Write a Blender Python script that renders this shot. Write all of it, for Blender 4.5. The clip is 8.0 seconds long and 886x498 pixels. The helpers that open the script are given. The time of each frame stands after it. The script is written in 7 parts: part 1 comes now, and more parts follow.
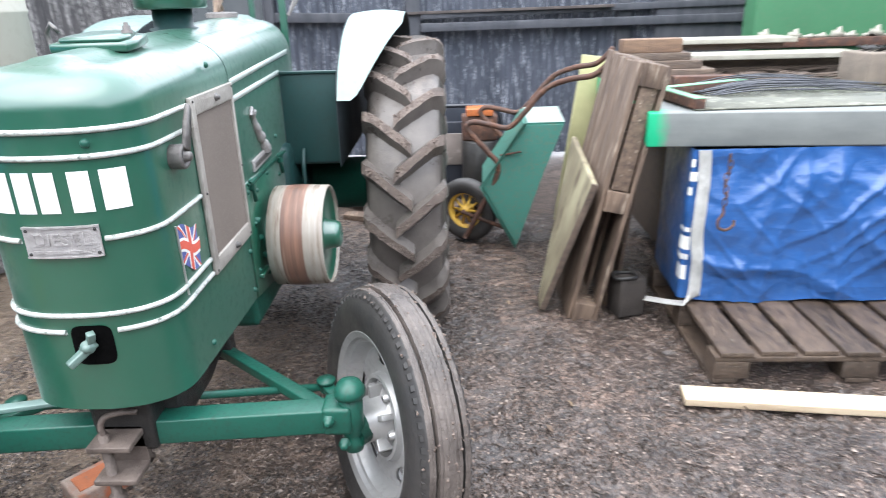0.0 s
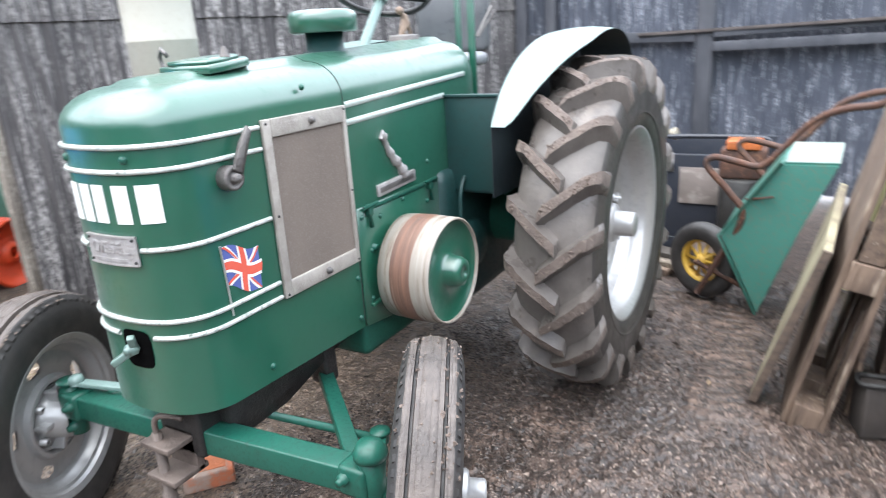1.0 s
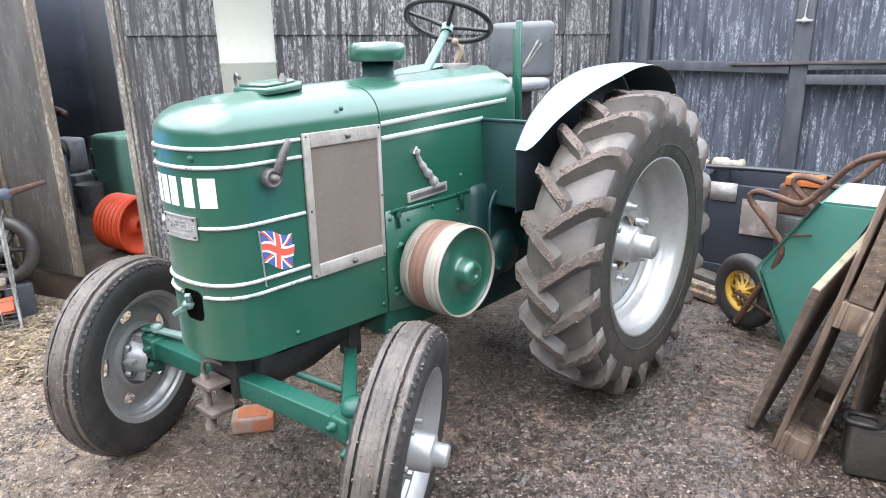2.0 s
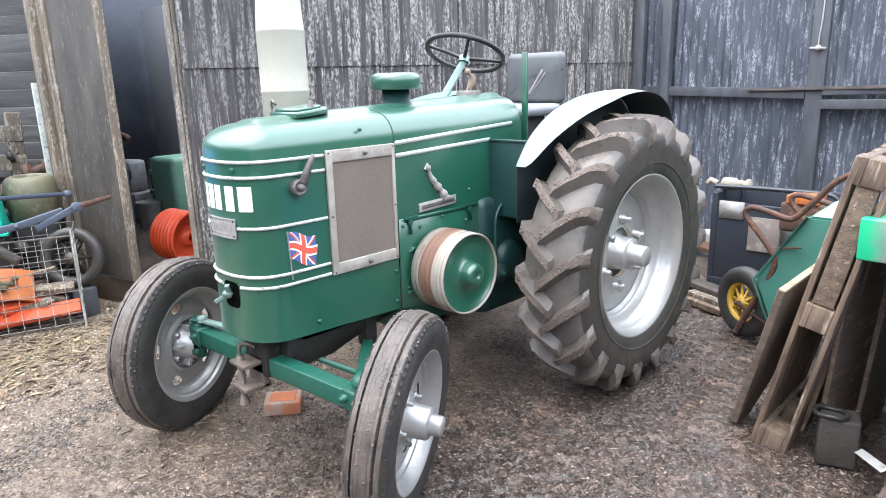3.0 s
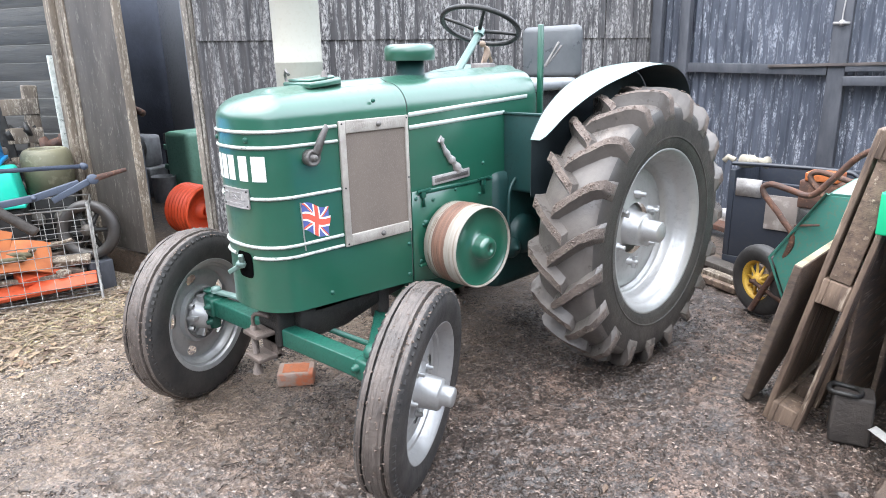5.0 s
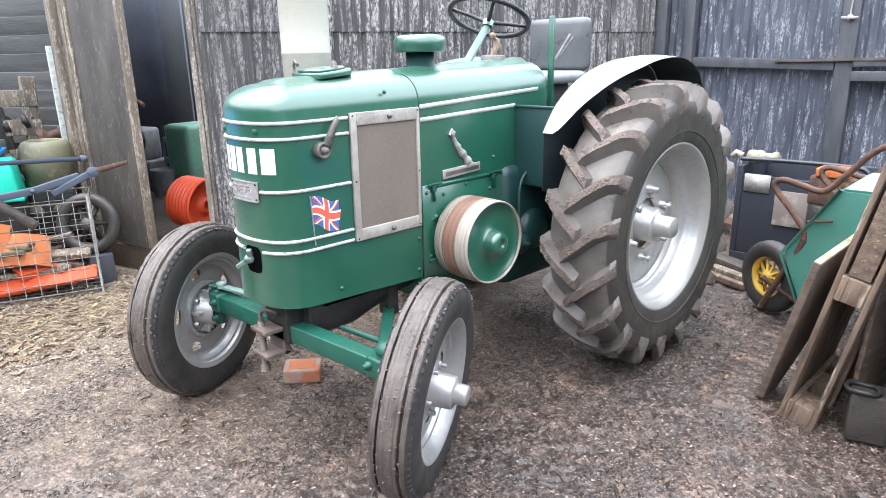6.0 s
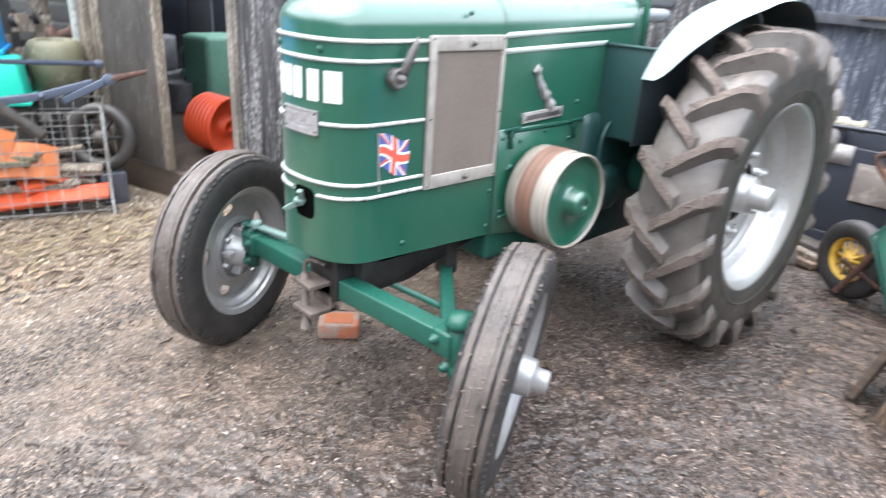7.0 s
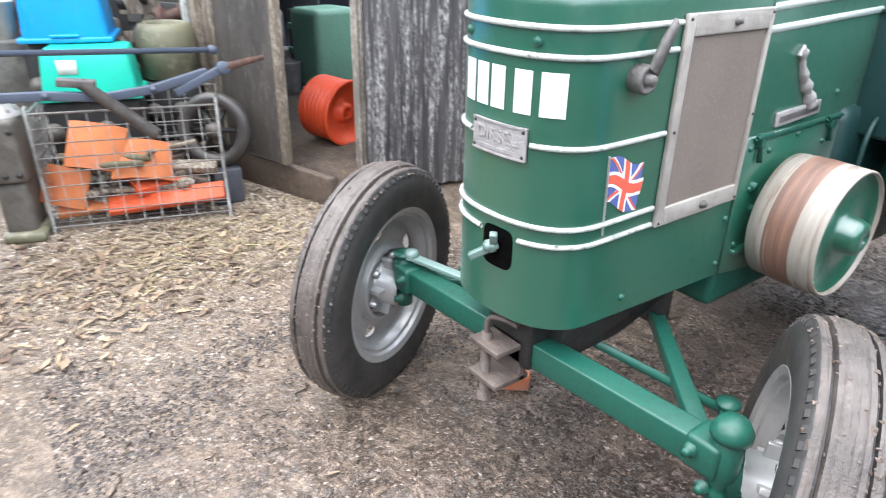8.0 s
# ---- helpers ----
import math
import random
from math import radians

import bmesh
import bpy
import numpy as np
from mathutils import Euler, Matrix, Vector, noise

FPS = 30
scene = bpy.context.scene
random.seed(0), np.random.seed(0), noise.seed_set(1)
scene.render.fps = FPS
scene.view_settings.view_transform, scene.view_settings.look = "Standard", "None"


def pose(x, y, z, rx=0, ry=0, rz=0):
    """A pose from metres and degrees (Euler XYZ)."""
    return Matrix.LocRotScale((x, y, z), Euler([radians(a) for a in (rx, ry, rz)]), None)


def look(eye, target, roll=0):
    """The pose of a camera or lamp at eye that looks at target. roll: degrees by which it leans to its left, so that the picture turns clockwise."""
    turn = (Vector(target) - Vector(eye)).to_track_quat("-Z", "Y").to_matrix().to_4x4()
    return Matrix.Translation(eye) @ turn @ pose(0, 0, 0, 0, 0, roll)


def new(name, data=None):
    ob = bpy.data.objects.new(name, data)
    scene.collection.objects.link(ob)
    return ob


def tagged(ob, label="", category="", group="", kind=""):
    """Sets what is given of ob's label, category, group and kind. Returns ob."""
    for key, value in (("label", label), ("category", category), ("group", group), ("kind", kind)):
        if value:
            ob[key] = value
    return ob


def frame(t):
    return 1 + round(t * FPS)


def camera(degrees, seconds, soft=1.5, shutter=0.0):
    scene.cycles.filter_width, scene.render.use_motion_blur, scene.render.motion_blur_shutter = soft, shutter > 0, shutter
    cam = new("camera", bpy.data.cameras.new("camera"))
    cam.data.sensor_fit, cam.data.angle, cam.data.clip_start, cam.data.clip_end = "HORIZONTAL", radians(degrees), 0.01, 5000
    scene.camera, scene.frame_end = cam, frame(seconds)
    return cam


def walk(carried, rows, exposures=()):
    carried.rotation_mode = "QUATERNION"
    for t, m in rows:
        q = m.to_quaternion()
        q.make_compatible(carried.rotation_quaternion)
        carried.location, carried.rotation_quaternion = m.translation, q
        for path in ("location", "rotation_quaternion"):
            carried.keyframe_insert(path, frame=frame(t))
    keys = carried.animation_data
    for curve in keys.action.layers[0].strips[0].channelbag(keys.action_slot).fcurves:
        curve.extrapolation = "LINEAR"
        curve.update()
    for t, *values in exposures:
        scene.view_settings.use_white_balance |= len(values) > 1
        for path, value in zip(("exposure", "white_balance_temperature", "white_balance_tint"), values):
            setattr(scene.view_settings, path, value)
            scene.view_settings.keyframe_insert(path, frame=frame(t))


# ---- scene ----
PATH = [
    (0, (0.019, 0.565, 1.475), (-0.011, 2.433, 0.761), -1.5),
    (0.2, (0.139, 0.655, 1.45), (-0.058, 2.519, 0.754), -2.8),
    (0.3, (0.197, 0.714, 1.453), (-0.034, 2.583, 0.777), -1.9),
    (0.5, (0.299, 0.814, 1.47), (-0.025, 2.674, 0.808), 0.1),
    (0.7, (0.405, 0.899, 1.428), (-0.193, 2.699, 0.794), -4.2),
    (1, (0.59, 1.017, 1.426), (-0.375, 2.658, 0.813), -3.6),
    (1.2, (0.731, 1.049, 1.42), (-0.404, 2.596, 0.856), -2.5),
    (1.5, (0.853, 1.037, 1.485), (-0.343, 2.524, 0.886), -3.0),
    (1.7, (0.928, 1.003, 1.49), (-0.287, 2.476, 0.894), -1.9),
    (2.8, (1.369, 0.817, 1.509), (0.027, 2.211, 1.006), -2.0),
    (3, (1.401, 0.794, 1.495), (0.038, 2.171, 0.999), -1.6),
    (3.5, (1.4, 0.772, 1.475), (0.032, 2.141, 0.97), -1.5),
    (4, (1.413, 0.785, 1.472), (0.052, 2.157, 0.956), -1.2),
    (4.5, (1.408, 0.797, 1.471), (0.029, 2.14, 0.928), -1.4),
    (6, (1.324, 0.784, 1.453), (-0.046, 2.126, 0.884), -1.1),
    (6.5, (1.117, 0.789, 1.45), (-0.174, 2.207, 0.883), -0.7),
    (6.8, (0.992, 0.789, 1.377), (-0.287, 2.193, 0.749), 1.0),
    (7, (0.885, 0.847, 1.402), (-0.435, 2.15, 0.652), 3.7),
    (7.2, (0.715, 0.86, 1.41), (-0.676, 2.043, 0.597), 2.2),
    (7.5, (0.516, 0.917, 1.397), (-1.034, 1.891, 0.591), -0.8),
    (7.7, (0.367, 0.951, 1.402), (-1.179, 1.925, 0.588), -0.4),
    (8, (0.216, 0.974, 1.391), (-1.23, 2.057, 0.533), 0.9),
]
cam = camera(68.0, 8.0, soft=0.3, shutter=0.35)
walk(cam, [(t, look(eye, target, roll)) for t, eye, target, roll in PATH],
     exposures=[(0, 2.05), (1, 2.15), (2, 2.19), (4.5, 2.22), (6.5, 2.3), (7.5, 2.33), (8, 2.27)])

# ---- light: an overcast winter sky, open above the yard ----
world = bpy.data.worlds.new("overcast_sky")
scene.world = world
world.use_nodes = True
_n, _l = world.node_tree.nodes, world.node_tree.links
SUN_UP, SUN_ROUND = radians(70), radians(200)
sky = _n.new("ShaderNodeTexSky")
sky.sky_type = "NISHITA"
sky.sun_disc = False
sky.sun_elevation, sky.sun_rotation = SUN_UP, SUN_ROUND
sky.air_density, sky.dust_density, sky.ozone_density = 1.0, 6.0, 1.0
haze = _n.new("ShaderNodeMix")
haze.data_type = "RGBA"
haze.inputs[0].default_value = 0.88
haze.inputs[7].default_value = (8.6, 9.3, 10.55, 1)
_l.new(sky.outputs[0], haze.inputs[6])
_l.new(haze.outputs[2], _n["Background"].inputs[0])
_n["Background"].inputs[1].default_value = 0.12

sun = new("sun", bpy.data.lights.new("sun", "SUN"))
sun.data.energy, sun.data.angle, sun.data.color = 0.7, radians(75), (1.0, 0.98, 0.95)
sun.matrix_world = look(Vector((math.sin(SUN_ROUND) * math.cos(SUN_UP), math.cos(SUN_ROUND) * math.cos(SUN_UP), math.sin(SUN_UP))) * 20, (0, 0, 0))


# ---- mesh tools ----
WORLD = {}


def thing(name, at=(0, 0, 0), turn=0.0, label="", category="", group="", kind=""):
    """An Empty at the base of a thing."""
    ob = new(name)
    ob.empty_display_size = 0.1
    m = pose(*at, 0, 0, turn)
    ob.matrix_basis = m
    WORLD[ob] = m
    return tagged(ob, label, category, group, kind)


def part(name, bm, material, parent=None, label="", smooth=30.0, local=False):
    """One mesh object made of bm, whose places are in the world (or local to the parent)."""
    me = bpy.data.meshes.new(name)
    m = WORLD.get(parent, Matrix())
    if parent is not None and not local:
        bm.transform(m.inverted())
    if smooth:
        lim = radians(smooth)
        for f in bm.faces:
            f.smooth = True
        for e in bm.edges:
            if len(e.link_faces) == 2 and e.calc_face_angle(0) > lim:
                e.smooth = False
    bm.to_mesh(me)
    bm.free()
    for mat in material if isinstance(material, (list, tuple)) else (material,):
        me.materials.append(mat)
    ob = new(name, me)
    if parent is not None:
        ob.parent = parent
        WORLD[ob] = m
    if label:
        tagged(ob, label)
    return ob


def solo(name, bm, material, label="", category="", group="", kind="", smooth=30.0, at=None):
    ob = part(name, bm, material, None, "", smooth)
    if at is not None:
        ob.data.transform(Matrix.Translation(-Vector(at)))
        ob.location = at
    return tagged(ob, label, category, group, kind)


def grow(bm, verts, faces, mat=0):
    vs = [bm.verts.new(v) for v in verts]
    for f in faces:
        try:
            bm.faces.new([vs[i] for i in f]).material_index = mat
        except ValueError:
            pass
    return vs


def box(bm, lo, hi, m=None, bevel=0.0, mat=0):
    """A box between two corners, its edges cut by bevel."""
    lo, hi = Vector(lo), Vector(hi)
    tmp = bmesh.new()
    bmesh.ops.create_cube(tmp, size=1)
    for v in tmp.verts:
        v.co = Vector([(lo[i] + hi[i]) / 2 + v.co[i] * (hi[i] - lo[i]) for i in range(3)])
    if bevel:
        bmesh.ops.bevel(tmp, geom=list(tmp.edges), offset=bevel, segments=2, affect="EDGES", profile=0.6)
    merge(bm, tmp, m, mat)


def merge(bm, tmp, m=None, mat=0):
    if m is not None:
        tmp.transform(m)
    tmp.verts.index_update()
    vs = [bm.verts.new(v.co) for v in tmp.verts]
    for f in tmp.faces:
        bm.faces.new([vs[v.index] for v in f.verts]).material_index = mat
    tmp.free()


def basis(axis):
    a = Vector(axis).normalized()
    u = a.cross(Vector((0, 0, 1)) if abs(a.z) < 0.9 else Vector((1, 0, 0))).normalized()
    return a, u, a.cross(u)


def lathe(bm, profile, at, axis=(0, 0, 1), seg=24, mat=0, cap=True, scale=(1, 1)):
    """Turn (radius, height) pairs round an axis."""
    a, u, w = basis(axis)
    at = Vector(at)
    rings = []
    for r, h in profile:
        if r < 1e-6:
            rings.append([bm.verts.new(at + a * h)])
        else:
            rings.append([bm.verts.new(at + a * h + (u * math.cos(6.28318530718 * i / seg) * scale[0] + w * math.sin(6.28318530718 * i / seg) * scale[1]) * r) for i in range(seg)])
    for p, q in zip(rings, rings[1:]):
        for i in range(seg):
            j = (i + 1) % seg
            if len(p) == 1 and len(q) == 1:
                continue
            f = [p[0], q[j], q[i]] if len(p) == 1 else [p[i], p[j], q[0]] if len(q) == 1 else [p[i], p[j], q[j], q[i]]
            bm.faces.new(f).material_index = mat
    if cap:
        for ring in (rings[0], rings[-1]):
            if len(ring) > 2:
                bm.faces.new(ring).material_index = mat
    return rings


def rod(bm, a, b, r, r2=None, seg=12, mat=0):
    a, b = Vector(a), Vector(b)
    lathe(bm, [(r, 0), (r if r2 is None else r2, (b - a).length)], a, b - a, seg, mat)


def tube(bm, pts, r, seg=8, mat=0, closed=False, flat=1.0):
    """A round bar along a line of points."""
    pts = [Vector(p) for p in pts]
    n = len(pts)
    rings, up = [], None
    for i, p in enumerate(pts):
        d = (pts[(i + 1) % n] - pts[i - 1]) if closed or 0 < i < n - 1 else (pts[1] - p if i == 0 else p - pts[-2])
        d.normalize()
        if up is None:
            up = d.orthogonal().normalized()
        up = (up - d * up.dot(d)).normalized()
        w = d.cross(up)
        rr = r[i] if isinstance(r, (list, tuple)) else r
        rings.append([bm.verts.new(p + (up * math.cos(6.28318530718 * k / seg) + w * math.sin(6.28318530718 * k / seg) * flat) * rr) for k in range(seg)])
    for i in range(n if closed else n - 1):
        p, q = rings[i], rings[(i + 1) % n]
        for k in range(seg):
            bm.faces.new([p[k], p[(k + 1) % seg], q[(k + 1) % seg], q[k]]).material_index = mat
    if not closed:
        bm.faces.new(rings[0]).material_index = mat
        bm.faces.new(rings[-1]).material_index = mat


def curve(pts, steps=6):
    """Points of a smooth line through pts."""
    pts = [Vector(p) for p in pts]
    out = []
    for i in range(len(pts) - 1):
        p0, p1, p2, p3 = pts[max(i - 1, 0)], pts[i], pts[i + 1], pts[min(i + 2, len(pts) - 1)]
        for k in range(steps):
            t = k / steps
            out.append(0.5 * (2 * p1 + (p2 - p0) * t + (2 * p0 - 5 * p1 + 4 * p2 - p3) * t * t + (3 * p1 - p0 - 3 * p2 + p3) * t ** 3))
    return out + [pts[-1]]


def slab(bm, outline, thick, m=None, mat=0, bevel=0.0):
    """A flat outline in x, y made thick along z, then moved by m."""
    tmp = bmesh.new()
    bot = [tmp.verts.new((x, y, 0)) for x, y in outline]
    top = [tmp.verts.new((x, y, thick)) for x, y in outline]
    tmp.faces.new(list(reversed(bot)))
    tmp.faces.new(top)
    for i in range(len(outline)):
        j = (i + 1) % len(outline)
        tmp.faces.new([bot[i], bot[j], top[j], top[i]])
    if bevel:
        bmesh.ops.bevel(tmp, geom=list(tmp.edges), offset=bevel, segments=1, affect="EDGES")
    merge(bm, tmp, m, mat)


def along(p, d, up=(0, 0, 1)):
    """A pose at p whose x runs along d and whose z is as near up as can be."""
    x = Vector(d).normalized()
    y = Vector(up).cross(x).normalized()
    z = x.cross(y)
    return Matrix.Translation(p) @ Matrix((x, y, z)).transposed().to_4x4()


def sheet(bm, rows, mat=0, thick=0.0):
    """A net of points, rows of equal length."""
    vs = [[bm.verts.new(p) for p in row] for row in rows]
    made = []
    for a, b in zip(vs, vs[1:]):
        for i in range(len(a) - 1):
            f = bm.faces.new([a[i], a[i + 1], b[i + 1], b[i]])
            f.material_index = mat
            made.append(f)
    if thick:
        bm.normal_update()
        bmesh.ops.solidify(bm, geom=made, thickness=thick)
    return vs


# ---- materials ----
def material(name, build):
    m = bpy.data.materials.new(name)
    m.use_nodes = True
    t = m.node_tree
    build(t, t.nodes["Principled BSDF"])
    return m


def node(t, kind, **kw):
    n = t.nodes.new(kind)
    for k, v in kw.items():
        if k == "type_":
            n.noise_dimensions = v
        else:
            n.inputs[k].default_value = v
    return n


def coords(t, scale=(1, 1, 1), local=True):
    c = t.nodes.new("ShaderNodeTexCoord")
    g = t.nodes.new("ShaderNodeMapping")
    g.inputs["Scale"].default_value = scale
    t.links.new(c.outputs["Object"] if local else t.nodes.new("ShaderNodeNewGeometry").outputs["Position"], g.inputs["Vector"])
    return g.outputs[0]


def noise_fac(t, scale, detail=6.0, rough=0.6, stretch=(1, 1, 1), low=0.35, high=0.65, local=True):
    n = t.nodes.new("ShaderNodeTexNoise")
    n.inputs["Scale"].default_value, n.inputs["Detail"].default_value, n.inputs["Roughness"].default_value = scale, detail, rough
    t.links.new(coords(t, stretch, local), n.inputs["Vector"])
    r = t.nodes.new("ShaderNodeMapRange")
    r.inputs[1].default_value, r.inputs[2].default_value = low, high
    t.links.new(n.outputs[0], r.inputs[0])
    return r.outputs[0]


def mixed(t, fac, a, b):
    x = t.nodes.new("ShaderNodeMix")
    x.data_type = "RGBA"
    for i, v in ((0, fac), (6, a), (7, b)):
        if isinstance(v, (int, float)):
            x.inputs[i].default_value = v
        elif isinstance(v, tuple):
            x.inputs[i].default_value = (*v, 1)
        else:
            t.links.new(v, x.inputs[i])
    return x.outputs[2]


def value(t, fac, a, b):
    r = t.nodes.new("ShaderNodeMapRange")
    r.inputs[3].default_value, r.inputs[4].default_value = a, b
    t.links.new(fac, r.inputs[0])
    return r.outputs[0]


def product(t, a, b):
    m = t.nodes.new("ShaderNodeMath")
    m.operation = "MULTIPLY"
    t.links.new(a, m.inputs[0])
    if isinstance(b, (int, float)):
        m.inputs[1].default_value = b
    else:
        t.links.new(b, m.inputs[1])
    return m.outputs[0]


def bump(t, p, height, dist=0.002, strength=0.6):
    b = t.nodes.new("ShaderNodeBump")
    b.inputs["Distance"].default_value, b.inputs["Strength"].default_value = dist, strength
    t.links.new(height, b.inputs["Height"])
    t.links.new(b.outputs[0], p.inputs["Normal"])


def painted(name, colour, dirt=(0.03, 0.03, 0.025), rough=0.3, grime=0.35, coat=0.3, scale=3.0, metal=0.0, coat_rough=0.22):
    """Gloss paint with faint mottling, dust and small chips."""
    def build(t, p):
        a = noise_fac(t, scale, 5, 0.6, (1, 1, 1), 0.35, 0.75)
        b = noise_fac(t, scale * 14, 4, 0.7, (1, 1, 1), 0.5, 0.8)
        c1 = mixed(t, product(t, a, 0.35), colour, tuple(c * 0.62 for c in colour))
        c2 = mixed(t, product(t, b, grime), c1, dirt)
        t.links.new(c2, p.inputs["Base Color"])
        t.links.new(value(t, b, rough, min(1, rough + 0.3)), p.inputs["Roughness"])
        p.inputs["Coat Weight"].default_value, p.inputs["Coat Roughness"].default_value = coat, coat_rough
        p.inputs["Metallic"].default_value = metal
        bump(t, p, noise_fac(t, scale * 5, 3, 0.5), 0.0015, 0.25)
    return material(name, build)


def rough_thing(name, a, b, scale=8.0, rough=0.8, stretch=(1, 1, 1), bumpy=0.002, low=0.35, high=0.65, metal=0.0, spots=None, spot_scale=30.0, spot_low=0.55, vary=0.0):
    """Two tones mixed by noise, with a third in spots and fine relief."""
    def build(t, p):
        f = noise_fac(t, scale, 8, 0.62, stretch, low, high)
        c = mixed(t, f, a, b)
        if spots:
            c = mixed(t, noise_fac(t, spot_scale, 6, 0.6, stretch, spot_low, spot_low + 0.12), c, spots)
        if vary:
            o = t.nodes.new("ShaderNodeObjectInfo")
            h = t.nodes.new("ShaderNodeHueSaturation")
            t.links.new(value(t, o.outputs["Random"], 1 - vary, 1 + vary), h.inputs["Value"])
            t.links.new(c, h.inputs["Color"])
            c = h.outputs[0]
        t.links.new(c, p.inputs["Base Color"])
        t.links.new(value(t, f, rough, max(0.05, rough - 0.2)), p.inputs["Roughness"])
        p.inputs["Metallic"].default_value = metal
        bump(t, p, noise_fac(t, scale * 4, 8, 0.7, stretch), bumpy, 0.8)
    return material(name, build)


def flaking(name, base, dark, pale, amount=0.56, scale=16.0, stretch=(1.0, 1.0, 0.16), rough=0.75):
    """Old dark paint on metal that flakes off in upright pale streaks."""
    def build(t, p):
        big = noise_fac(t, 1.3, 3, 0.5, (1, 1, 0.7), 0.3, 0.75)
        body = mixed(t, noise_fac(t, 5, 5, 0.6, (1, 1, 0.3)), base, dark)
        f1 = noise_fac(t, scale, 9, 0.72, stretch, amount, amount + 0.07)
        f2 = noise_fac(t, scale * 3.5, 6, 0.7, (1, 1, 0.5), 0.42, 0.62)
        flake = product(t, product(t, f1, f2), value(t, big, 0.45, 1.0))
        t.links.new(mixed(t, flake, body, pale), p.inputs["Base Color"])
        t.links.new(value(t, flake, rough - 0.2, 0.9), p.inputs["Roughness"])
        bump(t, p, flake, 0.003, 0.8)
    return material(name, build)


GREEN = painted("tractor_green_paint", (0.006, 0.086, 0.05), dirt=(0.06, 0.14, 0.1), rough=0.36, grime=0.1, coat=0.75, scale=2.2, coat_rough=0.24)
GREEN.node_tree.nodes["Principled BSDF"].inputs["Sheen Weight"].default_value = 0.13     # a film of dust
GREEN.node_tree.nodes["Principled BSDF"].inputs["Sheen Roughness"].default_value = 0.35
GREEN.node_tree.nodes["Principled BSDF"].inputs["Coat IOR"].default_value = 1.9
GREEN_DULL = painted("engine_green_paint", (0.008, 0.088, 0.06), rough=0.42, grime=0.5, coat=0.05, scale=6)
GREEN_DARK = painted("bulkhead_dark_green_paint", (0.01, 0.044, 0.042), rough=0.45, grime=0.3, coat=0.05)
FENDER = painted("mudguard_pale_green_paint", (0.19, 0.285, 0.26), rough=0.38, grime=0.15, coat=0.4)
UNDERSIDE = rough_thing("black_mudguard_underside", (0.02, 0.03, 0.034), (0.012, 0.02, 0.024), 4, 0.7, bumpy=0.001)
CREAM = painted("exhaust_cream_paint", (0.415, 0.4, 0.345), dirt=(0.28, 0.23, 0.165), rough=0.45, grime=0.25, coat=0.0)
WHITE_LINE = rough_thing("worn_white_line_paint", (0.58, 0.6, 0.56), (0.38, 0.41, 0.38), 30, 0.45, spots=(0.1, 0.12, 0.1), spot_scale=38, spot_low=0.57)
SIDE_LINE = painted("pale_side_line_paint", (0.5, 0.57, 0.53), dirt=(0.2, 0.25, 0.22), rough=0.4, grime=0.25, coat=0.1)
LETTER = painted("white_letter_paint", (0.78, 0.78, 0.75), rough=0.45, grime=0.1, coat=0.0)
RUBBER = rough_thing("muddy_tyre_rubber", (0.034, 0.031, 0.029), (0.058, 0.052, 0.047), 6, 0.5, bumpy=0.0012, spots=(0.085, 0.074, 0.065), spot_scale=9, spot_low=0.6)
RUBBER_WALL = rough_thing("black_tyre_sidewall", (0.027, 0.026, 0.026), (0.048, 0.044, 0.041), 8, 0.62, bumpy=0.0008)
TREAD = rough_thing("dusty_tyre_tread", (0.14, 0.124, 0.112), (0.082, 0.072, 0.065), 7, 0.44, bumpy=0.0012, spots=(0.15, 0.128, 0.112), spot_scale=10, spot_low=0.56)
BAR = rough_thing("dried_mud_on_tyre_bars", (0.19, 0.15, 0.127), (0.11, 0.085, 0.072), 18, 0.8, bumpy=0.006, spots=(0.26, 0.21, 0.178), spot_scale=80, spot_low=0.57)
RIB = rough_thing("worn_grey_tyre_rib", (0.135, 0.112, 0.098), (0.066, 0.055, 0.049), 9, 0.46, bumpy=0.0025, spots=(0.155, 0.13, 0.113), spot_scale=50, spot_low=0.6)
SILVER = painted("silver_wheel_paint", (0.44, 0.437, 0.43), dirt=(0.2, 0.19, 0.185), rough=0.33, grime=0.3, coat=0.0, metal=0.5, scale=2)
HOLE_SHADE = rough_thing("flat_hole_shade", (0.003, 0.003, 0.003), (0.006, 0.006, 0.006), 10, 1.0)
HOLE_SHADE.node_tree.nodes["Principled BSDF"].inputs["Specular IOR Level"].default_value = 0.0
STEEL = rough_thing("dull_grey_steel", (0.2, 0.19, 0.18), (0.11, 0.1, 0.095), 20, 0.5, metal=0.6)
ALLOY = rough_thing("cast_alloy_plate", (0.46, 0.44, 0.43), (0.33, 0.31, 0.3), 40, 0.5, metal=0.4)
GRILLE_FRAME = rough_thing("dusty_cream_metal", (0.42, 0.39, 0.35), (0.3, 0.27, 0.24), 12, 0.5, metal=0.15)
BLACK = rough_thing("black_oily_iron", (0.012, 0.012, 0.012), (0.03, 0.028, 0.026), 10, 0.5)
RUST = rough_thing("brown_rusty_iron", (0.12, 0.055, 0.035), (0.06, 0.035, 0.028), 18, 0.8, bumpy=0.002, spots=(0.2, 0.1, 0.06))
BELT = rough_thing("rust_brown_belt_track", (0.28, 0.15, 0.105), (0.14, 0.082, 0.062), 5, 0.5, (16, 0.6, 0.6), bumpy=0.0008, spots=(0.3, 0.2, 0.15), spot_scale=7, spot_low=0.58)
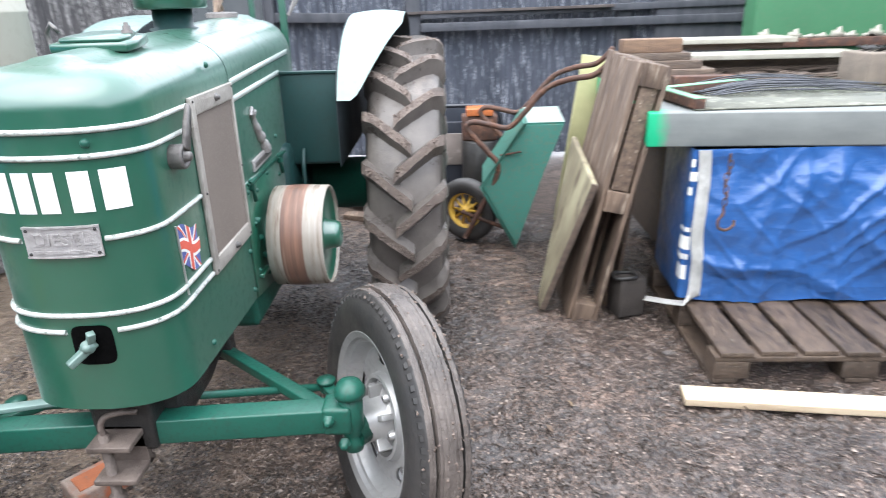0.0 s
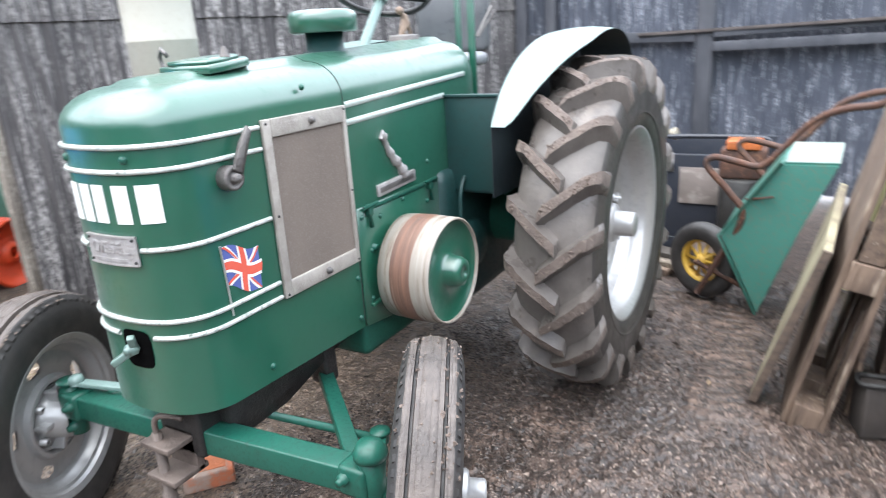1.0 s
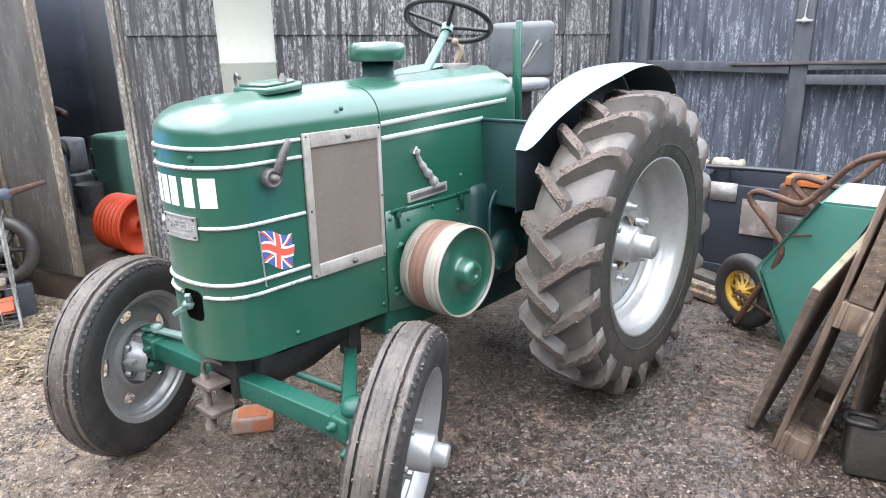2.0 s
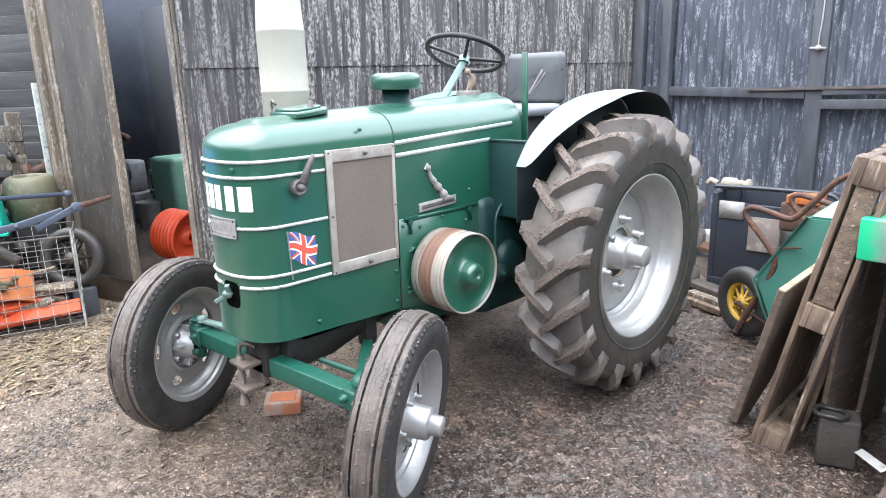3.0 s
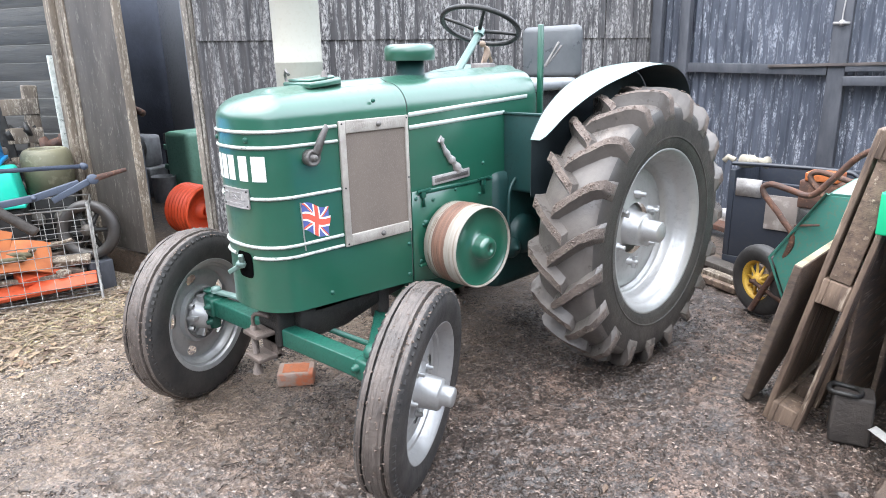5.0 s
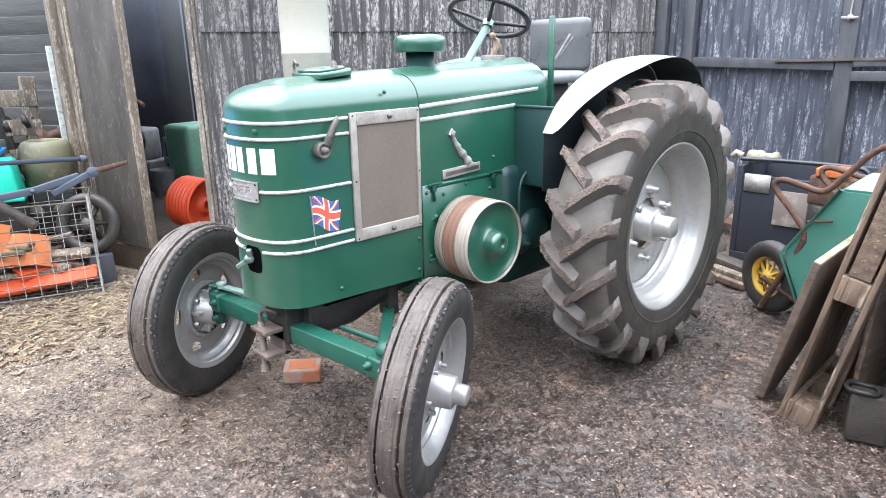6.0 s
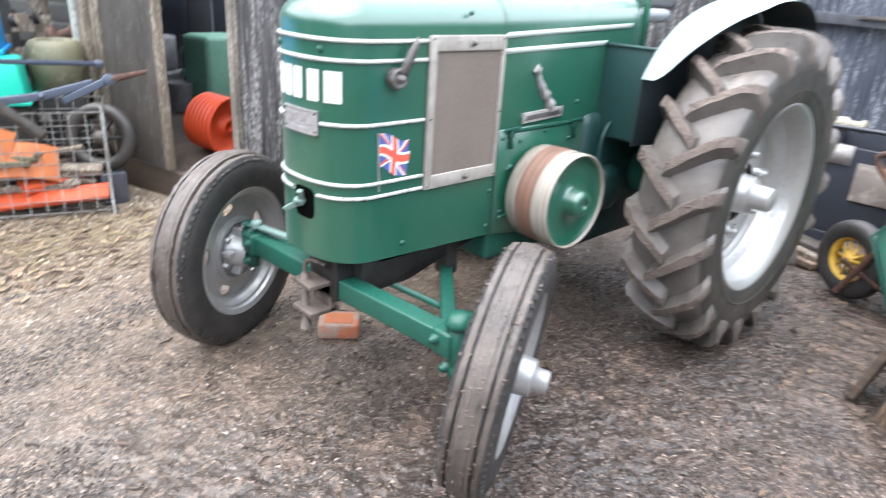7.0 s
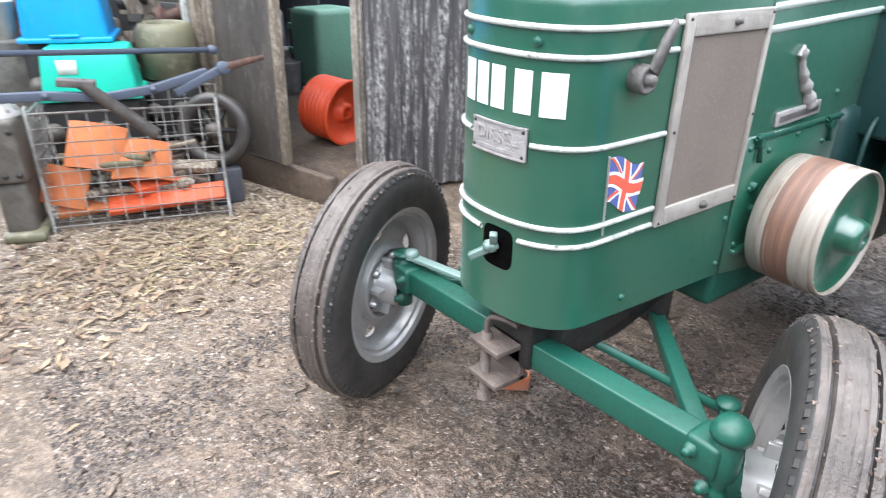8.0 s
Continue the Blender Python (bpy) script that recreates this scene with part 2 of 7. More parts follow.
OFF_WHITE = rough_thing("worn_pulley_cream_paint", (0.37, 0.345, 0.3), (0.27, 0.225, 0.185), 4, 0.42, (14, 1, 1), bumpy=0.0006, spots=(0.17, 0.11, 0.08), spot_scale=6, spot_low=0.6)


GAUZE = rough_thing("brown_grille_gauze", (0.165, 0.133, 0.11), (0.13, 0.104, 0.086), 5, 0.9, (1, 1, 0.5), bumpy=0.0003, spots=(0.19, 0.16, 0.138), spot_scale=420, spot_low=0.52)
FLAKE_WALL = flaking("flaking_grey_brown_sheet", (0.085, 0.079, 0.079), (0.04, 0.038, 0.04), (0.6, 0.58, 0.56), 0.468, 18.0, (1.0, 1.0, 0.075))
# haze put into the colour: wall sheets and dark timber made paler and bluer
FLAKE_BACK = flaking("flaking_hazed_blue_black_sheet", (0.085, 0.095, 0.122), (0.048, 0.056, 0.075), (0.56, 0.59, 0.65), 0.515, 24.0, (1.0, 1.0, 0.17))
DARK_TIMBER = rough_thing("black_stained_timber", (0.046, 0.05, 0.061), (0.08, 0.083, 0.095), 9, 0.7, (1, 1, 0.3))
WEATHERED = flaking("weathered_grey_brown_timber", (0.19, 0.15, 0.11), (0.085, 0.066, 0.05), (0.55, 0.49, 0.4), 0.475, 20.0, (1.6, 1.6, 0.3), 0.85)
PLY = flaking("grey_weathered_plywood", (0.092, 0.08, 0.07), (0.048, 0.041, 0.036), (0.24, 0.22, 0.19), 0.55, 34.0, (1.0, 1.0, 0.3), 0.85)
JAMB = flaking("cream_flaking_jamb_timber", (0.22, 0.19, 0.158), (0.08, 0.067, 0.057), (0.6, 0.55, 0.48), 0.47, 22.0, (1.6, 1.6, 0.2), 0.85)
PALLET = rough_thing("damp_brown_pallet_timber", (0.18, 0.132, 0.1), (0.092, 0.068, 0.055), 9, 0.8, (1, 4, 4), bumpy=0.003, spots=(0.2, 0.15, 0.11), spot_scale=20, spot_low=0.6, vary=0.2)
DAMP = rough_thing("dark_damp_pallet_boards", (0.12, 0.085, 0.062), (0.05, 0.036, 0.027), 9, 0.55, (4, 1, 4), bumpy=0.003, spots=(0.19, 0.155, 0.11), spot_scale=16, spot_low=0.6, vary=0.25)
PINE = rough_thing("fresh_sawn_pine", (0.58, 0.48, 0.34), (0.48, 0.37, 0.25), 3, 0.7, (1, 8, 8), bumpy=0.001, spots=(0.45, 0.28, 0.13), spot_scale=6, spot_low=0.66)


# ---- ground: one uneven sheet of wet mud and stones ----
def steps_axis(lo, hi, fine, coarse_to):
    out = [lo + (hi - lo) * i / round((hi - lo) / fine) for i in range(round((hi - lo) / fine) + 1)]
    d, a, b = fine, lo, hi
    left, right = [], []
    while b < coarse_to:
        d *= 1.5
        a, b = a - d, b + d
        left.append(a)
        right.append(b)
    return left[::-1] + out + right


def ground_height(x, y):
    p = Vector((x, y, 0))
    near = max(0.0, min(1.0, (x + 3.2) / 0.25, (1.8 - x) / 0.25, (y - 0.95) / 0.25, (5.2 - y) / 0.25))
    if near <= 0:
        return 0.0
    mud = max(0.0, min(1.0, (x + 1.5) / 1.2))
    h = noise.fractal(p * 1.3, 1.0, 2.0, 3) * 0.012
    h += noise.fractal(p * 6 + Vector((3, 1, 0)), 0.8, 2.1, 3) * (0.006 + 0.007 * mud)
    # crumbs and scuffs, drawn out along the way the wheels went
    q = Vector((x * 13 - y * 8, y * 9 + x * 7, 0.5)) + Vector((noise.noise(p * 5), noise.noise(p * 5 + Vector((9, 9, 9))), 0)) * 1.5
    patch = 0.55 + 0.45 * noise.noise(p * 2.2 + Vector((0, 0, 8)))
    h += abs(noise.noise(q)) * (0.005 + 0.021 * mud) * patch
    h += abs(noise.noise(p * 34 + Vector((5, 2, 3)))) * (0.006 + 0.015 * mud)
    h += noise.noise(p * 62 + Vector((1, 8, 3))) * (0.002 + 0.005 * mud) * patch
    h -= 0.008 * mud
    # clods with crevices between them
    if x > -2.0 and near > 0.5:
        w = Vector((x * 15 + noise.noise(p * 9) * 1.2, y * 19 + noise.noise(p * 9 + Vector((4, 4, 4))) * 1.2, 0))
        d = noise.voronoi(w)[0]
        h += min(0.32, d[1] - d[0]) * (0.003 + 0.006 * mud) * (0.6 + 0.8 * noise.noise(p * 1.7 + Vector((2, 7, 1))))
    # the tread marks of a tyre
    u = (x - 0.325 + 0.03 * (y - 4.0)) / 0.125
    if abs(u) < 1 and 3.25 < y < 4.7:
        k = max(0.0, math.sin(y * 88 + 2.2 * math.cos(u * 1.6 + 0.4) + 0.9 * noise.noise(p * 8)))
        edge = min(1.0, (1 - abs(u)) * 4) * min(1.0, (y - 3.25) * 5, (4.7 - y) * 2)
        h = h * (1 - 0.8 * edge) + edge * (0.017 - 0.034 * k ** 5)
    return (h - 0.006) * near


def make_ground():
    xs, ys = steps_axis(-3.2, 1.8, 0.0085, 90), steps_axis(0.95, 5.2, 0.0085, 90)
    n, m = len(xs), len(ys)
    verts = [(x, y, ground_height(x, y)) for y in ys for x in xs]
    faces = [(j * n + i, j * n + i + 1, (j + 1) * n + i + 1, (j + 1) * n + i) for j in range(m - 1) for i in range(n - 1)]
    me = bpy.data.meshes.new("ground")
    me.from_pydata(verts, [], faces)
    me.polygons.foreach_set("use_smooth", [True] * len(faces))
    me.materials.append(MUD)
    return tagged(new("ground", me), "wet brown mud and gravel yard with fallen leaves", "ground", kind="structure")


def mud_build(t, p):
    # hollows hold water, crests dry out; shade of the hollows is coloured in too
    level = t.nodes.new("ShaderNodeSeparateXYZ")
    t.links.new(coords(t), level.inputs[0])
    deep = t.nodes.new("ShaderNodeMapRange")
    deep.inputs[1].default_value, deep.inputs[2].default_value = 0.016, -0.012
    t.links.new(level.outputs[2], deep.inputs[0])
    pool = t.nodes.new("ShaderNodeMath")
    pool.operation = "MAXIMUM"
    t.links.new(product(t, noise_fac(t, 1.3, 5, 0.6, (1, 1, 1), 0.4, 0.58), 0.6), pool.inputs[0])
    t.links.new(deep.outputs[0], pool.inputs[1])
    wet = pool.outputs[0]
    clod = noise_fac(t, 9, 5, 0.58, (1, 1, 1), 0.36, 0.64)
    fine = noise_fac(t, 48, 5, 0.62, (1, 1, 1), 0.38, 0.62)
    grit = noise_fac(t, 190, 3, 0.7, (1, 1, 1), 0.5, 0.66)
    stone = t.nodes.new("ShaderNodeTexVoronoi")
    stone.inputs["Scale"].default_value = 85
    t.links.new(coords(t), stone.inputs["Vector"])
    sel = t.nodes.new("ShaderNodeMapRange")
    sel.inputs[1].default_value, sel.inputs[2].default_value = 0.4, 0.25
    t.links.new(stone.outputs["Distance"], sel.inputs[0])
    # pebbles lie thick towards the sheds
    s = t.nodes.new("ShaderNodeSeparateXYZ")
    t.links.new(coords(t), s.inputs[0])
    r = t.nodes.new("ShaderNodeMapRange")
    r.inputs[1].default_value, r.inputs[2].default_value = -0.3, -1.7
    t.links.new(s.outputs[0], r.inputs[0])
    gravel = product(t, product(t, sel.outputs[0], value(t, r.outputs[0], 0.05, 0.5)), noise_fac(t, 3, 6, 0.65, (1, 1, 1), 0.38, 0.56))
    base = mixed(t, clod, (0.262, 0.17, 0.128), (0.4, 0.275, 0.21))
    # low places painted dark: wet mud and the shade between clods
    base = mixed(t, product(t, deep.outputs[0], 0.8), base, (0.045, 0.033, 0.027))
    base = mixed(t, product(t, fine, 0.5), base, (0.058, 0.043, 0.036))
    base = mixed(t, product(t, grit, 0.2), base, (0.3, 0.255, 0.225))
    base = mixed(t, product(t, r.outputs[0], 0.76), base, mixed(t, fine, (0.4, 0.302, 0.21), (0.24, 0.175, 0.122)))
    # dark scuffs and cracks where the wheels have turned; crevice shade in their colour
    dark = []
    for scale, stretch, width, low, high in ((7.0, (1.0, 2.2, 1.0), 0.026, 0.46, 0.58), (17.0, (1.6, 1.0, 1.0), 0.04, 0.43, 0.54), (36.0, (1, 1.4, 1), 0.05, 0.46, 0.58)):
        g = t.nodes.new("ShaderNodeTexNoise")
        g.inputs["Scale"].default_value, g.inputs["Detail"].default_value, g.inputs["Roughness"].default_value = scale, 4.0, 0.65
        turn = t.nodes.new("ShaderNodeMapping")
        turn.inputs["Rotation"].default_value = (0, 0, 0.6)
        turn.inputs["Scale"].default_value = stretch
        t.links.new(coords(t), turn.inputs["Vector"])
        t.links.new(turn.outputs[0], g.inputs["Vector"])
        off = t.nodes.new("ShaderNodeMath")
        off.operation = "SUBTRACT"
        off.inputs[1].default_value = 0.5
        t.links.new(g.outputs[0], off.inputs[0])
        absolute = t.nodes.new("ShaderNodeMath")
        absolute.operation = "ABSOLUTE"
        t.links.new(off.outputs[0], absolute.inputs[0])
        line = t.nodes.new("ShaderNodeMapRange")
        line.inputs[1].default_value, line.inputs[2].default_value = width, width * 0.3
        t.links.new(absolute.outputs[0], line.inputs[0])
        dark.append(product(t, line.outputs[0], noise_fac(t, scale * 0.45, 3, 0.6, (1, 1, 1), low, high)))
    crack = t.nodes.new("ShaderNodeMath")
    crack.operation = "MAXIMUM"
    crack_all = t.nodes.new("ShaderNodeMath")
    crack_all.operation = "MAXIMUM"
    t.links.new(dark[0], crack.inputs[0])
    t.links.new(dark[1], crack.inputs[1])
    t.links.new(crack.outputs[0], crack_all.inputs[0])
    t.links.new(dark[2], crack_all.inputs[1])
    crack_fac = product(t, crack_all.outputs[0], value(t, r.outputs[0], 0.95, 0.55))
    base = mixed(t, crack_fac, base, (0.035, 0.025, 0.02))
    tone = t.nodes.new("ShaderNodeSeparateColor")
    t.links.new(stone.outputs["Color"], tone.inputs[0])
    pale = mixed(t, tone.outputs[0], (0.62, 0.55, 0.47), (0.25, 0.2, 0.165))
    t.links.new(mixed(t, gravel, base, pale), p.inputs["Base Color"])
    t.links.new(value(t, wet, 0.66, 0.36), p.inputs["Roughness"])
    h = t.nodes.new("ShaderNodeMath")
    h.operation = "ADD"
    t.links.new(clod, h.inputs[0])
    t.links.new(product(t, fine, 0.6), h.inputs[1])
    h2 = t.nodes.new("ShaderNodeMath")
    h2.operation = "ADD"
    t.links.new(h.outputs[0], h2.inputs[0])
    t.links.new(product(t, gravel, 0.5), h2.inputs[1])
    h3 = t.nodes.new("ShaderNodeMath")
    h3.operation = "SUBTRACT"
    t.links.new(h2.outputs[0], h3.inputs[0])
    t.links.new(crack_fac, h3.inputs[1])
    bump(t, p, h3.outputs[0], 0.017, 1.0)
    # a film of water over the mud
    film = t.nodes.new("ShaderNodeBump")
    film.inputs["Distance"].default_value, film.inputs["Strength"].default_value = 0.004, 0.8
    t.links.new(noise_fac(t, 20, 5, 0.6, (1, 1, 1), 0.3, 0.7), film.inputs["Height"])
    t.links.new(film.outputs[0], p.inputs["Coat Normal"])
    t.links.new(value(t, wet, 0.1, 0.65), p.inputs["Coat Weight"])
    p.inputs["Coat Roughness"].default_value, p.inputs["Coat IOR"].default_value = 0.3, 1.6


MUD = material("wet_mud_and_gravel", mud_build)
make_ground()


# ---- the shed wall, the doorway and the back wall ----
def corrugated(p0, p1, z0, z1, lean=(0, 0), pitch=0.076, amp=0.009, wave=0.0):
    """Upright corrugated metal between two places; lean is how far the top at 3 m goes over."""
    p0, p1 = Vector((*p0, 0)), Vector((*p1, 0))
    L = (p1 - p0).length
    d = (p1 - p0) / L
    n = Vector((d.y, -d.x, 0))
    cols = max(8, int(L / pitch * 8))
    bm = bmesh.new()
    rows = []
    zs = [z0 + (z1 - z0) * k / 6 for k in range(7)]
    for z in zs:
        row = []
        for i in range(cols + 1):
            s = L * i / cols
            o = amp * math.sin(2 * math.pi * s / pitch) + wave * noise.noise(Vector((s * 2.0 + p0.x, z * 1.5, p0.y)))
            dz = 0.006 * noise.noise(Vector((s * 9, z, 4))) if z in (zs[0], zs[-1]) else 0
            q = p0 + d * s + n * o + Vector((lean[0], lean[1], 0)) * (z / 3)
            row.append((q.x, q.y, z + dz))
        rows.append(row)
    sheet(bm, rows, 0, 0.0012)
    return bm


J, K = (-2.95, 2.8), (-1.95, 7.05)      # door jamb and inner corner
TOP = 2.45


def lerp2(a, b, f):
    return (a[0] + (b[0] - a[0]) * f, a[1] + (b[1] - a[1]) * f)


wall_west = thing("wall_west", (*J, 0), 0, "shed wall of corrugated sheets with flaking grey-brown paint", "wall", kind="structure")
LW = math.dist(J, K)
nx, ny = (K[1] - J[1]) / LW, -(K[0] - J[0]) / LW
for tier, (z0, z1, off) in enumerate(((0.03, 1.66, 0.0), (1.62, TOP, 0.016))):
    n = 6
    for k in range(n):
        a, b = lerp2(J, K, k / n), lerp2(J, K, (k + 1.03) / n)
        o = off + (0.004 if k % 2 else 0.0)
        part("corrugated_sheet", corrugated((a[0] + nx * o, a[1] + ny * o), (b[0] + nx * o, b[1] + ny * o), z0, z1, amp=0.013, wave=0.006), FLAKE_WALL, wall_west)

wall_north = thing("wall_north", (*K, 0), 0, "back wall of blue-black corrugated sheets with timber rails", "wall", kind="structure")
E2 = (3.6, 6.9)
n = 8
for tier, (z0, z1, off) in enumerate(((0.03, 1.38, 0.0), (1.36, TOP, 0.03))):
    for k in range(n):
        a, b = lerp2(K, E2, k / n), lerp2(K, E2, (k + 1.02) / n)
        part("corrugated_sheet", corrugated((a[0], a[1] - off), (b[0], b[1] - off), z0, z1, amp=0.012, wave=0.005), FLAKE_BACK, wall_north)
# timber rails, posts and trims of the back wall
for x0, x1, z0, z1, h, d, y in ((-1.95, -0.37, 1.35, 1.31, 0.085, 0.05, 6.98), (-0.23, 3.55, 1.325, 1.4, 0.06, 0.05, 6.9), (-0.23, 3.5, 1.225, 1.255, 0.075, 0.045, 6.88)):
    bm = bmesh.new()
    a, b = Vector((x0, y, z0)), Vector((x1, y - 0.05, z1))
    box(bm, (0, -d / 2, -h / 2), ((b - a).length, d / 2, h / 2), along(a, b - a), 0.005)
    part("rail", bm, DARK_TIMBER, wall_north)
LEDGE = rough_thing("brown_grey_ledge", (0.13, 0.112, 0.105), (0.08, 0.07, 0.068), 8, 1.0)
LEDGE.node_tree.nodes["Principled BSDF"].inputs["Specular IOR Level"].default_value = 0.1
bm = bmesh.new()
a, b = Vector((-0.83, 6.93, 1.345)), Vector((1.5, 6.83, 1.375))
box(bm, (0, -0.035, -0.012), ((b - a).length, 0.035, 0.012), along(a, b - a), 0.002)
part("ledge_board", bm, LEDGE, wall_north, "weathered grey ledge board")
for x, w in ((-1.9, 0.1), (-1.62, 0.09), (-0.3, 0.13), (1.62, 0.12), (2.4, 0.1)):
    bm = bmesh.new()
    box(bm, (x - w / 2, 6.905, 0.0), (x + w / 2, 6.985, TOP), None, 0.006)
    part("post", bm, DARK_TIMBER, wall_north)
bm = bmesh.new()
box(bm, (1.9, 6.86, 0.0), (3.6, 6.9, TOP), None, 0.004)
part("boarding", bm, DARK_TIMBER, wall_north)
bm = bmesh.new()
lathe(bm, [(0.02, 0), (0.026, 0.01), (0.02, 0.03), (0, 0.035)], (-0.3, 6.9, 1.67), (0, -1, 0), 12)
tube(bm, [(-0.3, 6.89, 1.68), (-0.3, 6.885, 1.72), (-0.29, 6.89, 1.9), (-0.285, 6.89, 2.6)], 0.006, 6)
tube(bm, [(-0.36, 6.88, 1.67), (-0.24, 6.875, 1.665)], 0.012, 6)
tagged(solo("insulator", bm, ALLOY, "pale insulator and cable fixed to the dark back wall", "insulator", smooth=40), kind="structure")
bm = bmesh.new()
box(bm, (-2.05, 6.86, 1.75), (-1.98, 6.88, 2.6), None, 0.003)
part("batten", bm, ALLOY, wall_north)

# closing walls added out of sight; south and west ones block low sky reflections
for name, lo, hi in (("wall_east", (5.4, -6.0, 0), (5.6, 7.1, 3.0)), ("wall_north_end", (3.6, 6.85, 0), (5.6, 7.0, 3.0)), ("wall_south", (-11.0, -6.2, 0), (5.6, -6.0, 4.2)), ("wall_west_end", (-11.2, -6.2, 0), (-11.0, 3.0, 4.2))):
    bm = bmesh.new()
    box(bm, lo, hi)
    solo(name, bm, DARK_TIMBER, "plain dark wall added out of sight to shut off low sky", "wall", kind="structure")

# ---- the shed front: jamb post, doorway, open leaf, boarded post ----
bm = bmesh.new()
box(bm, (-0.03, -0.03, 0), (0.02, 0.03, TOP), Matrix.Translation((-2.985, 2.8, 0)) @ Matrix.Rotation(0.3, 4, "Z"), 0.006)
box(bm, (-0.035, -0.008, 0.02), (0.0, 0.008, TOP), Matrix.Translation((-2.955, 2.765, 0)) @ Matrix.Rotation(0.9, 4, "Z"), 0.003)
part("jamb_post", bm, JAMB, wall_west, "weathered timber jamb with flaking paint")
leaf_ob = thing("door_1", (-3.2, 2.42, 0), 0, "open grey plywood shed door, weathered, standing on a sill", "door", kind="structure")
A, B = Vector((-3.2, 2.42, 0)), Vector((-3.8, 2.3, 0))
bm = bmesh.new()
box(bm, (0, -0.018, 0.2), ((B - A).length, 0.018, TOP), along(A, B - A), 0.004)
part("door_leaf", bm, PLY, leaf_ob)
bm = bmesh.new()
box(bm, (-0.004, -0.028, 0.2), (0.03, 0.022, TOP), along(A, B - A), 0.003)
box(bm, ((B - A).length - 0.02, -0.03, 0.2), ((B - A).length + 0.02, 0.03, TOP), along(A, B - A), 0.004)
part("door_edge", bm, WEATHERED, leaf_ob, "pale flaking door edge")
for k in range(9):
    bm = bmesh.new()
    m = along(A, B - A)
    lathe(bm, [(0.006, 0), (0.004, 0.004), (0, 0.005)], m @ Vector((0.012, 0.022, 0.35 + 0.26 * k)), m.to_3x3() @ Vector((0, 1, 0)), 8)
    part("nail", bm, STEEL, leaf_ob)
post = thing("door_post", (-3.95, 2.28, 0), 0, "wide weathered brown boards beside the shed door", "post", kind="structure")
for x0, x1, y in ((-3.835, -3.93, 2.3), (-3.935, -4.06, 2.26)):
    bm = bmesh.new()
    box(bm, (x1, y - 0.03, 0.0), (x0, y + 0.03, TOP), None, 0.006)
    part("board", bm, WEATHERED, post)
bm = bmesh.new()
box(bm, (-4.095, 2.2, 0.0), (-4.067, 2.26, 1.56), None, 0.003)
part("white_strip", bm, WHITE_LINE, post, "worn white painted strip")
bm = bmesh.new()
a, b = Vector((-3.95, 2.24, 0.09)), Vector((-2.93, 2.56, 0.07))
box(bm, (0, -0.025, -0.1), ((b - a).length, 0.025, 0.1), along(a, b - a), 0.008)
tagged(solo("sill", bm, DAMP, "dark brown damp timber sill lying before the shed doorway", "sill"), kind="structure")

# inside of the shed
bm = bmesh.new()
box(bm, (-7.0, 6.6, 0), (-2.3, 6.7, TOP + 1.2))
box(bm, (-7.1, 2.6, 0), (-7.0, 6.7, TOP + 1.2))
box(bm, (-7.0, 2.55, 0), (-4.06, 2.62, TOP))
# one even dark blue-grey on all inner walls
solo("wall_inside", bm, rough_thing("dark_blue_grey_inner_boards", (0.06, 0.068, 0.09), (0.036, 0.042, 0.058), 4, 0.85), "dark inner walls of the shed", "wall", kind="structure")
# roof made to end soon behind the doorway, so sky light gets inside
bm = bmesh.new()
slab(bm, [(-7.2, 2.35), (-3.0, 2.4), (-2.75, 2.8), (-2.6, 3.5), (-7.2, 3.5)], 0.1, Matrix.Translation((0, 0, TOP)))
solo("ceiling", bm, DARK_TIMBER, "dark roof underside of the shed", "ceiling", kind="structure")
bm = bmesh.new()
box(bm, (0, -0.01, 0.0), (0.6, 0.01, 2.4), Matrix.Translation((-6.88, 4.2, 0)), 0.003)
solo("panel", bm, painted("dull_white_panel", (0.17, 0.18, 0.2), grime=0.2, coat=0), "dull white panel standing inside the shed", "panel", at=(-6.6, 4.2, 0.9))

# clapboard shed beyond
clap = thing("wall_clapboard", (-4.3, 2.45, 0), 0, "grey weathered clapboard wall of a further shed", "wall", kind="structure")
CA, CB = Vector((-4.35, 2.75, 0)), Vector((-7.6, 1.05, 0))
CLAP = rough_thing("grey_clapboard", (0.115, 0.112, 0.105), (0.07, 0.069, 0.066), 5, 0.75, (0.4, 0.4, 4), bumpy=0.002, spots=(0.16, 0.155, 0.145), spot_scale=9, spot_low=0.6, vary=0.25)
for k in range(20):
    z = 0.78 + 0.145 * k
    bm = bmesh.new()
    m = along(CA, CB - CA) @ Matrix.Translation((0, 0, z)) @ Matrix.Rotation(-0.17, 4, "X")
    box(bm, (0, -0.011, 0), ((CB - CA).length, 0.011, 0.16), m, 0.002)
    part("clapboard", bm, CLAP, clap)
bm = bmesh.new()
box(bm, (-4.24, 2.34, 0.9), (-4.2, 2.38, TOP), None, 0.004)
part("corner_strip", bm, painted("white_strip_paint", (0.6, 0.62, 0.63), grime=0.2, coat=0), clap, "white painted corner strip")
bm = bmesh.new()
box(bm, (-4.3, 2.36, 0.9), (-4.24, 2.42, TOP), None, 0.004)
part("corner_board", bm, BLACK, clap)
bm = bmesh.new()
box(bm, (0, -0.03, 0), ((CB - CA).length, 0.03, 0.8), along(CA + Vector((0, 0.1, 0)), CB - CA))
part("plinth", bm, DARK_TIMBER, clap)

